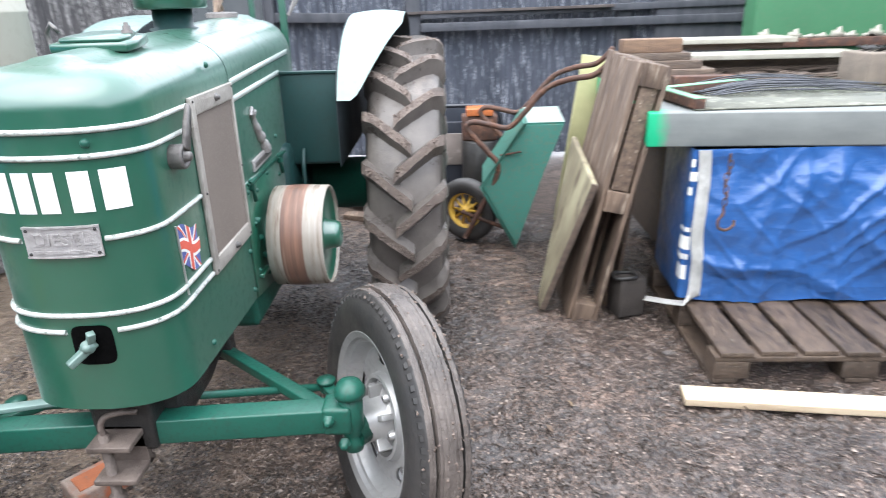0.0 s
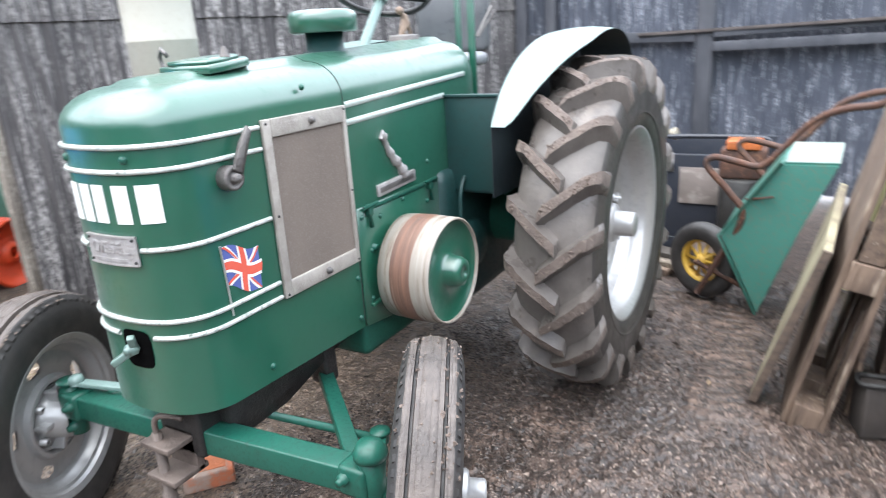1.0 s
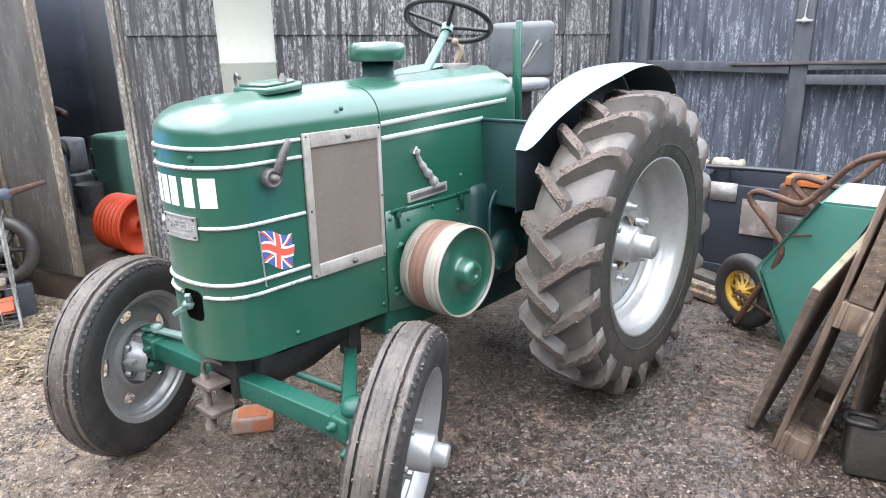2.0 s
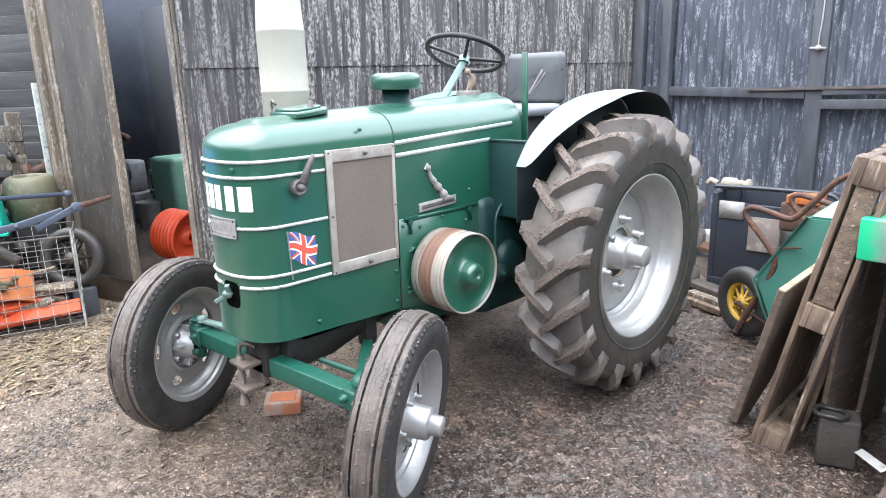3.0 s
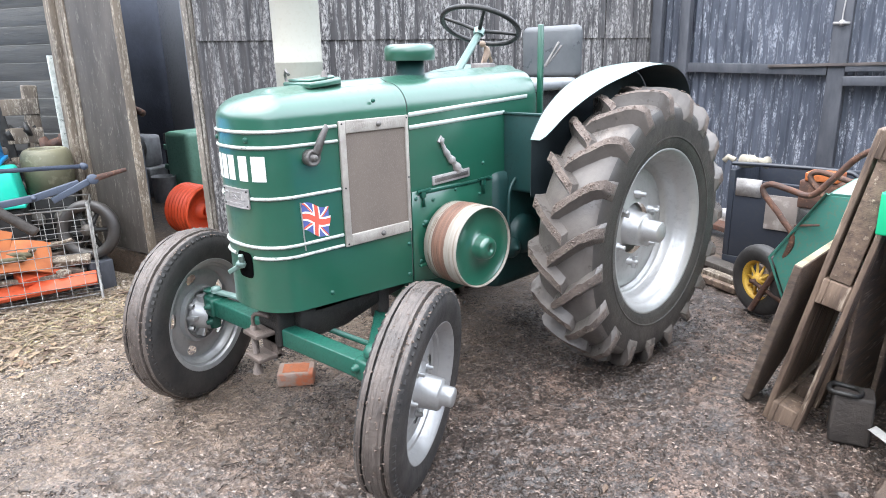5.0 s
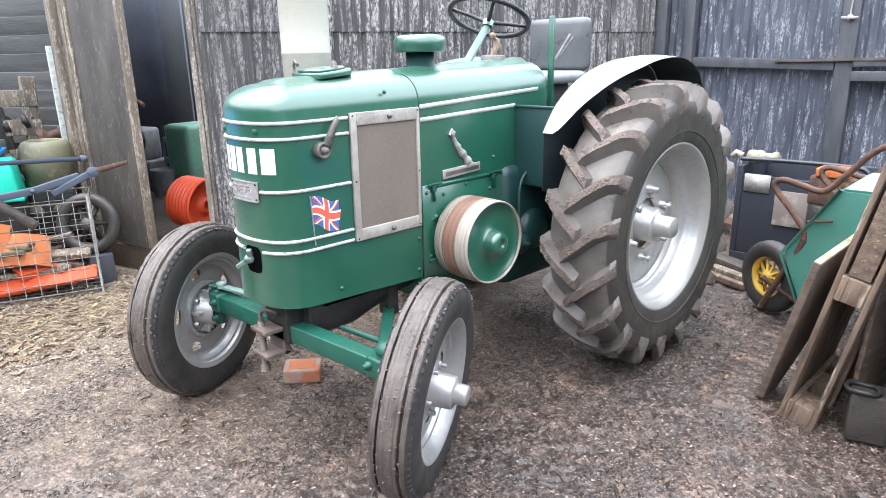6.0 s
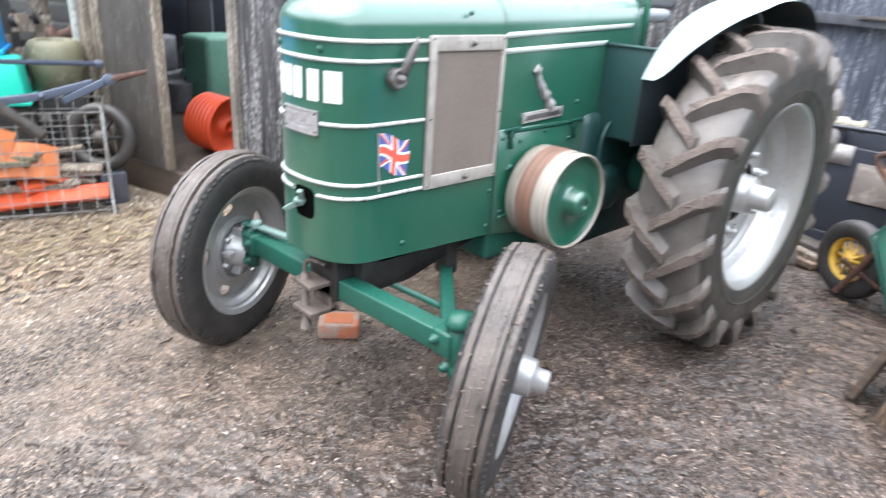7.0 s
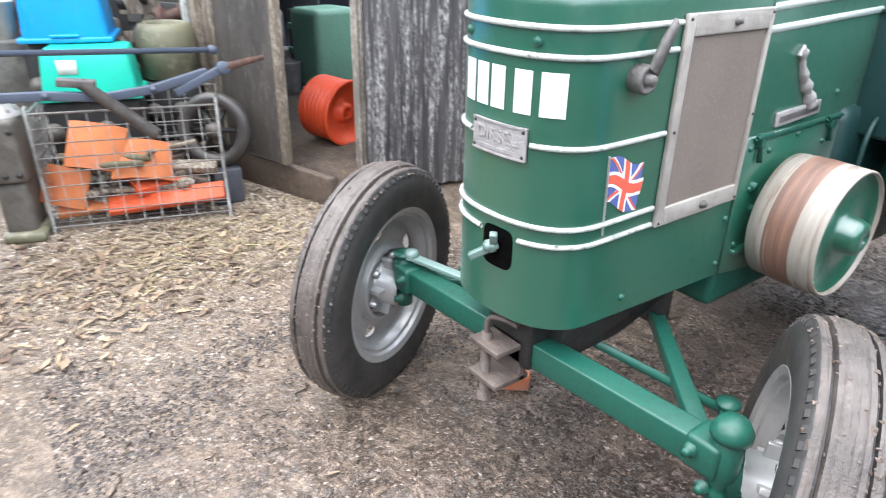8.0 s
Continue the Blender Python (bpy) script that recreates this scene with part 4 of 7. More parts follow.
for k in range(4):
    rod(bm, (-0.66, PY - 0.13 + 0.02 * k, PZ + 0.1 - 0.07 * k), (-0.63, PY - 0.13 + 0.02 * k, PZ + 0.1 - 0.07 * k), 0.012, None, 8)
part("clutch_housing", bm, GREEN_DULL, pulley)

# things on the bonnet's top
bm = bmesh.new()
slab(bm, [(-0.095, -0.06), (0.095, -0.06), (0.1, 0.0), (0.085, 0.09), (0.04, 0.125), (-0.04, 0.125), (-0.085, 0.09), (-0.1, 0.0)], 0.022, Matrix.Translation((TX, 2.27, 1.377)) @ Matrix.Rotation(0.09, 4, "X"), 0, 0.004)
slab(bm, [(-0.075, -0.05), (0.075, -0.05), (0.08, 0.0), (0.06, 0.08), (0.0, 0.105), (-0.06, 0.08), (-0.08, 0.0)], 0.012, Matrix.Translation((TX, 2.27, 1.398)) @ Matrix.Rotation(0.09, 4, "X"), 0, 0.004)
lid = part("filler_lid", bm, GREEN, tractor, "green hinged filler lid")
bm = bmesh.new()
lathe(bm, [(0.014, 0), (0.014, 0.008), (0.01, 0.01), (0.01, 0.018), (0.006, 0.02), (0.006, 0.026), (0, 0.027)], (TX + 0.06, 2.3, 1.411), (0, 0, 1), 10)
part("wing_nut", bm, STEEL, lid)
bm = bmesh.new()
tube(bm, [(TX - 0.098, 2.23, 1.385), (TX - 0.1, 2.225, 1.42), (TX - 0.085, 2.22, 1.44), (TX - 0.07, 2.225, 1.42)], 0.006, 6)
part("latch", bm, STEEL, lid)
CX, CY = -0.875, 2.82
bm = bmesh.new()
lathe(bm, [(0.075, 0), (0.075, 0.005), (0.062, 0.008), (0.062, 0.075)], (CX, CY, 1.4), (0, 0, 1), 28)
neck = part("intake_neck", bm, GREEN_DARK, tractor)
bm = bmesh.new()
lathe(bm, [(0.06, 0.006), (0.104, 0.0), (0.112, 0.006), (0.113, 0.05), (0.106, 0.064), (0.09, 0.071), (0, 0.074)], (CX, CY, 1.463), (0, 0, 1), 40)
part("intake_cap", bm, GREEN, neck, "round green intake cap")
bm = bmesh.new()
lathe(bm, [(0.06, 0), (0.062, 0.014), (0.055, 0.02), (0, 0.022)], (-0.87, 3.3, 1.424), (0, 0, 1), 24)
part("tank_cap", bm, STEEL, tractor, "dull steel tank cap")

# upright exhaust on the far side
bm = bmesh.new()
lathe(bm, [(0.10, 0.75), (0.106, 0.76), (0.106, 1.46), (0.109, 1.465), (0.109, 1.472), (0.107, 1.478), (0.107, 1.725), (0.1085, 1.729), (0.106, 1.735), (0.097, 1.86), (0.085, 1.95), (0.06, 2.0), (0.058, 2.35), (0.05, 2.35), (0.05, 2.0)], (-1.275, 2.5, 0), (0, 0, 1), 40)
exhaust = part("exhaust", bm, CREAM, tractor, "tall cream-white exhaust stack")
bm = bmesh.new()
rod(bm, (-1.275, 2.5, 0.85), (-1.0, 2.55, 0.8), 0.06, None, 16)
part("exhaust_elbow", bm, BLACK, exhaust)


# wheels
def rear_wheel(cx, side):
    c, ax = (cx, 3.605, 0.66), (side, 0, 0)
    bm = bmesh.new()
    lathe(bm, [(0.352, 0.03), (0.392, 0.118), (0.398, 0.128), (0.394, 0.135), (0.384, 0.133), (0.372, 0.112), (0.366, 0.108), (0.356, 0.088), (0.352, 0.06), (0.343, 0.054), (0.335, 0.03), (0.33, 0.0), (0.322, -0.012), (0.309, -0.012), (0.306, -0.055), (0.3, -0.055), (0.297, -0.026), (0.29, -0.034), (0.24, -0.03), (0.16, -0.012), (0.125, 0.0)], c, ax, 64, cap=False)
    lathe(bm, [(0.352, 0.03), (0.352, -0.06), (0.385, -0.12), (0.392, -0.125), (0.38, -0.128)], c, ax, 48, cap=False)
    wheel = part("rear_wheel", bm, SILVER, tractor, "large silver rear wheel with a muddy ribbed tyre")
    bm = bmesh.new()
    lathe(bm, [(0.125, 0.0), (0.125, 0.03), (0.085, 0.036), (0.08, 0.11), (0.072, 0.118), (0.052, 0.12), (0.05, 0.19), (0.044, 0.196), (0, 0.198)], (cx - side * 0.055, c[1], c[2]), ax, 32)
    part("hub", bm, SILVER, wheel, "silver painted stepped hub")
    for k in range(6):
        q = math.pi / 3 * k + 0.4
        p = Vector((cx, c[1] + 0.165 * math.cos(q), c[2] + 0.165 * math.sin(q)))
        bm = bmesh.new()
        lathe(bm, [(0.022, -0.015), (0.022, 0.012), (0.013, 0.014), (0.013, 0.04), (0, 0.042)], p, ax, 8)
        if k % 2 == 0:
            box(bm, (-0.008, -0.03, -0.01), (0.012, 0.03, 0.01), Matrix.Translation(p + Vector((side * 0.02, 0, 0))) @ Matrix.Rotation(q, 4, "X"), 0.003)
        part("wheel_nut", bm, SILVER, wheel)
    bm = bmesh.new()
    half = [(0.385, 0.128), (0.405, 0.142), (0.45, 0.152), (0.5, 0.156), (0.545, 0.152), (0.576, 0.14), (0.596, 0.12), (0.608, 0.085), (0.614, 0.04)]
    prof = half + [(0.616, 0.0)] + [(r, -h) for r, h in reversed(half)]
    lathe(bm, prof, c, ax, 96, cap=False)
    for f in bm.faces:
        r = (Vector(f.calc_center_median()) - Vector(c))
        r.x = 0
        f.material_index = 1 if r.length > 0.585 else 0
    lathe(bm, [(0.44, 0.1505), (0.445, 0.1545), (0.452, 0.1535)], c, ax, 96, cap=False)
    # bars: each runs from the middle of the tread to the shoulder and down the wall
    N = 19
    for half_side in (1, -1):
        for k in range(N):
            q0 = 2 * math.pi * (k + (0.5 if half_side < 0 else 0)) / N
            line = [(-0.034, 0.612, 0.655, -0.05), (-0.012, 0.612, 0.662, -0.014), (0.05, 0.61, 0.664, 0.06), (0.1, 0.598, 0.66, 0.125), (0.128, 0.584, 0.648, 0.165), (0.148, 0.558, 0.622, 0.19), (0.155, 0.53, 0.55, 0.2)]
            # three steps between the knots of the line, chipped and caked with mud
            fine = [tuple(p + (n - p) * j / 3 for p, n in zip(a, b)) for a, b in zip(line, line[1:]) for j in range(3)] + [line[-1]]
            rows = []
            for v, r0, r1, dq in fine:
                ring = []
                for i, (r, w) in enumerate(((r0 - 0.006, -0.057), (r0 + (r1 - r0) * 0.55, -0.034), (r1, -0.027), (r1, 0.0), (r1, 0.027), (r0 + (r1 - r0) * 0.55, 0.034), (r0 - 0.006, 0.057))):
                    q = q0 + dq + w / r * 0.75
                    vv = v + (0.012 if r > r0 else 0.0) * (v > 0.12)
                    p = Vector((cx + half_side * vv * side, c[1] - r * math.cos(q), c[2] + r * math.sin(q)))
                    if 0 < i < 6:
                        worn = 0.003 * noise.noise(p * 60) + 0.0025 * noise.noise(p * 24)
                        p += Vector((noise.noise(p * 45), -math.cos(q), math.sin(q))) * worn
                        p.y, p.z = p.y + 0.004 * noise.noise(p * 38) * math.sin(q), p.z + 0.004 * noise.noise(p * 38) * math.cos(q)
                    ring.append(bm.verts.new(p))
                rows.append(ring)
            for a, b in zip(rows, rows[1:]):
                for i in range(6):
                    bm.faces.new([a[i], a[i + 1], b[i + 1], b[i]]).material_index = 2 if i in (2, 3) else 1
            bm.faces.new(rows[0]).material_index = 1
            bm.faces.new(rows[-1]).material_index = 1
    bmesh.ops.recalc_face_normals(bm, faces=bm.faces)
    tyre = part("tyre", bm, [RUBBER, TREAD, BAR], wheel, "muddy black tyre with deep angled bars", 40)
    return wheel, tyre


dice = random.Random(11)


def caked_mud(tyre, a, spots, lo, hi):
    """Crumbs of mud stuck to a tyre with the axle a; each spot is a place and the way out from the hub."""
    verts, faces = [], []
    for mid, out in spots:
        s, k, turn = dice.uniform(lo, hi), len(verts), dice.uniform(0, 6.28)
        along_tyre = a.cross(out)
        e, f = a * math.cos(turn) + along_tyre * math.sin(turn), along_tyre * math.cos(turn) - a * math.sin(turn)
        for x, y, z in ((1, 0, 0), (0.1, 0.8, 0), (-0.9, 0.2, 0), (-0.1, -0.8, 0), (0.05, 0.1, 0.7), (0, 0, -0.4)):
            x, y, z = x * dice.uniform(0.6, 1.4), y * dice.uniform(0.6, 1.3), z * dice.uniform(0.5, 1.2)
            verts.append(mid + (e * x + f * y + out * z) * s)
        for i in range(4):
            j = (i + 1) % 4
            faces += [(k + i, k + j, k + 4), (k + j, k + i, k + 5)]
    bm = bmesh.new()
    grow(bm, verts, faces)
    bmesh.ops.recalc_face_normals(bm, faces=bm.faces)
    return tagged(part("caked_mud", bm, CAKED, tyre), "crumbs of brown mud stuck to the tread", kind="stuff")


CAKED = rough_thing("brown_caked_mud", (0.17, 0.128, 0.104), (0.09, 0.066, 0.053), 60, 0.75, bumpy=0.001, spots=(0.22, 0.175, 0.145), spot_scale=110, spot_low=0.58)
for wheel_x, wheel_side in ((-0.165, 1), (TX * 2 + 0.165, -1)):
    rear, rear_tyre = rear_wheel(wheel_x, wheel_side)
    lumps = []
    for _ in range(1500):
        half_side = dice.choice((1, -1))
        v = dice.uniform(-0.03, 0.13)
        q = 2 * math.pi * (dice.randrange(19) + (0.5 if half_side < 0 else 0)) / 19 - 0.014 + 1.2 * (v + 0.012) + dice.uniform(-0.028, 0.028)
        out = Vector((0, -math.cos(q), math.sin(q)))
        lumps.append((Vector((wheel_x + half_side * v * wheel_side, 3.605, 0.66)) + out * (0.662 if v < 0.1 else 0.655), out))
    caked_mud(rear_tyre, Vector((wheel_side, 0, 0)), lumps, 0.003, 0.008)


def front_wheel(x, y, side, steer, camber, FR):
    ax = Vector((math.cos(radians(steer)) * side, math.sin(radians(steer)) * side, -camber)).normalized()
    c = Vector((x, y, FR * 0.94))
    size = Matrix.Translation(c) @ Matrix.Scale(FR / 0.3845, 4) @ Matrix.Translation(-c)
    a, u, w = basis(ax)

    def put(name, bm, *rest, **more):
        bm.transform(size)
        return part(name, bm, *rest, **more)

    def slotted(bm):
        """Open five rounded slots through the disc."""
        gone = []
        for f in bm.faces:
            d = f.calc_center_median() - c
            r = (d - a * d.dot(a)).length
            q = (math.atan2(d.dot(w), d.dot(u)) - 0.75) % (2 * math.pi / 5)
            q = min(q, 2 * math.pi / 5 - q)
            if 0.15 < r < 0.19 and abs(d.dot(a)) < 0.03 and q < (0.2 if 0.158 < r < 0.183 else 0.14):
                gone.append(f)
        bmesh.ops.delete(bm, geom=gone, context="FACES")

    bm = bmesh.new()
    lathe(bm, [(0.235, -0.062), (0.252, -0.07), (0.262, -0.068), (0.262, -0.06), (0.248, -0.045), (0.236, -0.03), (0.232, 0.03), (0.248, 0.048), (0.262, 0.06), (0.262, 0.068), (0.252, 0.07), (0.243, 0.064), (0.233, 0.045), (0.229, 0.041), (0.221, 0.022), (0.213, 0.018), (0.206, 0.004), (0.19, -0.002), (0.183, -0.004), (0.17, -0.006), (0.158, -0.004), (0.15, -0.002), (0.125, 0.012), (0.1, 0.014), (0.075, 0.014)], c, ax, 100, cap=False)
    lathe(bm, [(0.235, -0.062), (0.23, -0.05), (0.222, -0.045), (0.215, -0.02), (0.207, -0.012), (0.2, -0.008), (0.19, -0.01), (0.183, -0.012), (0.17, -0.014), (0.158, -0.012), (0.15, -0.01), (0.13, -0.012), (0.123, -0.03), (0.113, -0.032), (0.105, -0.01), (0.06, -0.01)], c, ax, 100, cap=False)
    slotted(bm)
    wheel = put("front_wheel", bm, SILVER, tractor, "silver pressed front wheel with a ribbed black tyre")
    for k in range(5):
        q = 2 * math.pi * k / 5 + 0.1
        p = c + (u * math.cos(q) + w * math.sin(q)) * 0.088
        bm = bmesh.new()
        lathe(bm, [(0.008, -0.04), (0.014, -0.036), (0.014, 0.026), (0.008, 0.028), (0.008, 0.046), (0, 0.047)], p, ax, 6)
        put("wheel_nut", bm, SILVER, wheel)
    bm = bmesh.new()
    lathe(bm, [(0.1, -0.02), (0.1, 0.02), (0.062, 0.026), (0.058, 0.098), (0.053, 0.105), (0.037, 0.107), (0.036, 0.144), (0.031, 0.15), (0, 0.151)], c, ax, 32)
    lathe(bm, [(0.045, -0.09), (0.062, -0.085), (0.066, -0.03), (0.1, -0.016)], c, ax, 24)
    for k in range(5):
        q = 2 * math.pi * (k + 0.5) / 5 + 0.1
        d = u * math.cos(q) + w * math.sin(q)
        m = Matrix.Translation(c) @ Matrix((a, d, a.cross(d))).transposed().to_4x4()
        box(bm, (-0.06, 0.05, -0.008), (-0.012, 0.098, 0.008), m, 0.003)
    put("hub", bm, SILVER, wheel, "silver stepped hub with a capped end")
    bm = bmesh.new()
    half = [(0.25, 0.068), (0.268, 0.073), (0.295, 0.077), (0.322, 0.078), (0.342, 0.073), (0.355, 0.066), (0.366, 0.062), (0.373, 0.057), (0.3755, 0.05), (0.3745, 0.047), (0.376, 0.0445), (0.375, 0.0405), (0.364, 0.0385), (0.364, 0.0335), (0.3795, 0.0305), (0.3805, 0.024), (0.3795, 0.021), (0.3825, 0.0175), (0.3845, 0.0085), (0.383, 0.005), (0.3845, 0.0)]
    prof = half + [(r, -h) for r, h in reversed(half[:-1])]
    lathe(bm, prof, c, ax, 120, cap=False)
    for v in bm.verts:
        d = v.co - c
        v.co += d.normalized() * 0.0036 * noise.noise(d * 75)
    bm.normal_update()
    for f in bm.faces:
        d = f.calc_center_median() - c
        r = (d - ax * d.dot(ax)).length
        f.material_index = 1 if r > 0.3705 else 0
    # shoulder notches: short blocks with gaps between
    for k in range(76):
        q = 2 * math.pi * k / 76
        d = u * math.cos(q) + w * math.sin(q)
        m = Matrix.Translation(c) @ Matrix((a, d, a.cross(d))).transposed().to_4x4()
        for s in (1, -1):
            lo, hi = s * 0.056, s * 0.0695
            e0, e1 = 0.0085, 0.0075
            grow(bm, [m @ Vector(p) for p in ((lo, 0.352, -e0), (hi, 0.343, -e0), (hi, 0.357, -e1), (lo, 0.3725, -e1), (lo, 0.352, e0), (hi, 0.343, e0), (hi, 0.357, e1), (lo, 0.3725, e1))],
                 [(0, 1, 2, 3), (4, 7, 6, 5), (0, 4, 5, 1), (1, 5, 6, 2), (2, 6, 7, 3), (3, 7, 4, 0)], 0)
    bmesh.ops.recalc_face_normals(bm, faces=bm.faces)
    tyre = put("tyre", bm, [RUBBER_WALL, RIB], wheel, "black ribbed tyre with mud on its tread", 40)
    # mud in the grooves, along their edges and on the shoulders
    k = FR / 0.3845
    spots = []
    for _ in range(1100):
        r, off = dice.choice(((0.367, 0.036), (0.376, 0.043), (0.38, 0.029), (0.372, 0.058), (0.36, 0.066), (0.384, 0.012)))
        q = dice.uniform(0, 6.283)
        if noise.noise(Vector((math.cos(q) * 4, math.sin(q) * 4, off * 40 + x))) > dice.uniform(-0.5, 0.4):
            out = u * math.cos(q) + w * math.sin(q)
            spots.append((c + out * r * k + a * dice.choice((1, -1)) * (off + dice.gauss(0, 0.0025)) * k, out))
    caked_mud(tyre, a, spots, 0.0025, 0.007)
    return wheel, c, ax


KN, KF = Vector((-0.265, 2.07, 0)), Vector((-1.345, 1.99, 0))
_, near_c, near_ax = front_wheel(-0.174, 2.16, 1, 28.1, 0.11, 0.381)
_, far_c, far_ax = front_wheel(-1.434, 1.952, -1, 25.5, -0.03, 0.393)

# front axle: beam, king pins, steering arms and the two radius rods
bm = bmesh.new()
box(bm, (0.0, -0.034, -0.036), ((KN - KF).length, 0.034, 0.036), along(KF + Vector((0, 0, 0.425)), KN - KF), 0.006)
axle = part("front_axle", bm, GREEN_DULL, tractor, "green box-section front axle")
for kp, s, wc, wa in ((KN, 1, near_c, near_ax), (KF, -1, far_c, far_ax)):
    bm = bmesh.new()
    lathe(bm, [(0.016, 0.31), (0.026, 0.315), (0.028, 0.35), (0.022, 0.36), (0.031, 0.372), (0.033, 0.47), (0.026, 0.476), (0.026, 0.484)] + ([(0.042, 0.488), (0.043, 0.503), (0.03, 0.526), (0.0, 0.532)] if s > 0 else [(0.034, 0.488), (0.034, 0.496), (0.0, 0.498)]), kp, (0, 0, 1), 18)
    rod(bm, kp + Vector((0, 0, wc.z)), wc - wa * 0.05, 0.04, 0.05, 18)
    box(bm, (-0.075, -0.042, 0.385), (0.005, 0.042, 0.468), Matrix.Translation(kp) @ Matrix.Diagonal((s, 1, 1, 1)), 0.012)
    knuckle = part("king_pin", bm, GREEN_DULL, axle)
    for dx, dz in ((-0.055, 0.435), (-0.02, 0.35)):
        bm = bmesh.new()
        lathe(bm, [(0.017, 0), (0.017, 0.012), (0.01, 0.014), (0.01, 0.024), (0, 0.025)], kp + Vector((s * dx, -0.041 if dx < -0.03 else -0.024, dz)), (0, -1, 0), 6)
        part("bolt", bm, GREEN_DULL, axle)
    bm = bmesh.new()
    box(bm, (0, -0.017, -0.01), (0.2, 0.017, 0.01), along(kp + Vector((0, 0.02, 0.405)), (-s * 0.55, 0.85, 0)), 0.004)
    lathe(bm, [(0.018, 0), (0.022, 0.008), (0.022, 0.03), (0.028, 0.034), (0.028, 0.042), (0, 0.045)], kp + Vector((-s * 0.1, 0.175, 0.385)), (0, 0, 1), 12)
    part("steering_arm", bm, GREEN_DULL, axle)
    bm = bmesh.new()
    a, b = kp + Vector((-s * 0.07, 0.03, 0.415)), Vector((TX + s * 0.1, 2.48, 0.4))
    box(bm, (0, -0.024, -0.013), ((b - a).length, 0.024, 0.013), along(a, b - a, (0.3 * s, 0, 1)), 0.004)
    part("radius_rod", bm, GREEN_DULL, axle)
    bm = bmesh.new()
    box(bm, (-0.035, -0.03, 0.375), (0.035, 0.03, 0.56), Matrix.Translation((b.x, b.y, 0)), 0.012)
    box(bm, (-0.03, -0.36, 0.5), (0.03, 0.0, 0.56), Matrix.Translation((b.x, b.y, 0)), 0.012)
    part("rod_bracket", bm, BLACK, axle, "black bracket under the nose")
bm = bmesh.new()
box(bm, (0, -0.016, -0.007), (0.31, 0.016, 0.007), along(KF + Vector((0.02, 0.0, 0.492)), (0.3, 0.12, -0.03)), 0.003)
lathe(bm, [(0.02, -0.012), (0.024, 0.0), (0.02, 0.014), (0.0, 0.018)], KF + Vector((0.035, 0.006, 0.498)), (0, 0, 1), 12)
part("steering_lever", bm, FENDER, axle, "pale green steering lever")
bm = bmesh.new()
rod(bm, KF + Vector((0.1, 0.175, 0.4)), KN + Vector((-0.1, 0.175, 0.4)), 0.012, None, 10)
part("track_rod", bm, GREEN_DULL, axle)

bm = bmesh.new()
box(bm, (TX - 0.075, 1.985, 0.38), (TX + 0.085, 2.12, 0.585), None, 0.015)
slab(bm, [(-0.06, -0.09), (0.16, -0.085), (0.36, -0.02), (0.5, 0.0), (0.55, 0.08), (-0.06, 0.06)], 0.26, Matrix.Translation((TX + 0.13, 2.12, 0.49)) @ Matrix(((0, 0, -1, 0), (1, 0, 0, 0), (0, 1, 0, 0), (0, 0, 0, 1))), 0, 0.01)
part("bolster", bm, BLACK, tractor, "black cast bolster under the nose")
bm = bmesh.new()
for z in (0.335, 0.435):
    box(bm, (TX - 0.055, 1.905, z), (TX + 0.055, 2.02, z + 0.016), None, 0.003)
box(bm, (TX - 0.055, 1.985, 0.335), (TX + 0.055, 2.01, 0.46), None, 0.003)
HITCH = rough_thing("brown_grey_hitch_iron", (0.17, 0.135, 0.115), (0.09, 0.07, 0.06), 16, 0.6, metal=0.2)
hitch = part("front_hitch", bm, HITCH, tractor, "rusty brown-grey front hitch with a drop pin")
bm = bmesh.new()
rod(bm, (TX - 0.02, 1.935, 0.27), (TX - 0.02, 1.935, 0.47), 0.014, None, 10)
tube(bm, curve([(TX - 0.02, 1.935, 0.465), (TX - 0.02, 1.935, 0.5), (TX - 0.005, 1.94, 0.52), (TX + 0.03, 1.95, 0.525), (TX + 0.065, 1.96, 0.52)], 4), 0.008, 8)
lathe(bm, [(0.022, 0.262), (0.022, 0.285)], (TX - 0.02, 1.935, 0), (0, 0, 1), 6)
part("hitch_pin", bm, HITCH, hitch)


# mudguards
def mudguard(side):
    X = lambda x: TX + side * (x - TX)
    line = curve([(3.1, 1.118), (3.2, 1.238), (3.37, 1.342), (3.59, 1.404), (3.8, 1.42), (3.95, 1.396), (4.06, 1.335), (4.13, 1.225)], 5)
    n = len(line)
    rows_top = []
    for i, p in enumerate(line):
        f = i / (n - 1)
        outer = -0.36 + 0.185 * min(1, f / 0.36) ** 0.85
        inner = -0.412
        rows_top.append([(X(inner + (outer - inner) * k / 5), p[0], p[1] + 0.012 * math.sin(math.pi * k / 5) * min(1, f / 0.2)) for k in range(6)])
    bm = bmesh.new()
    sheet(bm, rows_top, 0, 0.003)
    bm.normal_update()
    # faces turned towards the hub take the near-black material, the others pale green
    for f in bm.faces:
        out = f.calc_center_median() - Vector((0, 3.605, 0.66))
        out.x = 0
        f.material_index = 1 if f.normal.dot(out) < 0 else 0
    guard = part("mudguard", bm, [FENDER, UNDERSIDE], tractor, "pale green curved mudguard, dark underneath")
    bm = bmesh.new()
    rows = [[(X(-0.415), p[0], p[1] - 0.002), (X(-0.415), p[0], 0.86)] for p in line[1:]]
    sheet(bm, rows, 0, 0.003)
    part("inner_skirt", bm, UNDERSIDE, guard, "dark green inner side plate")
    return guard


mudguard(1)
mudguard(-1)
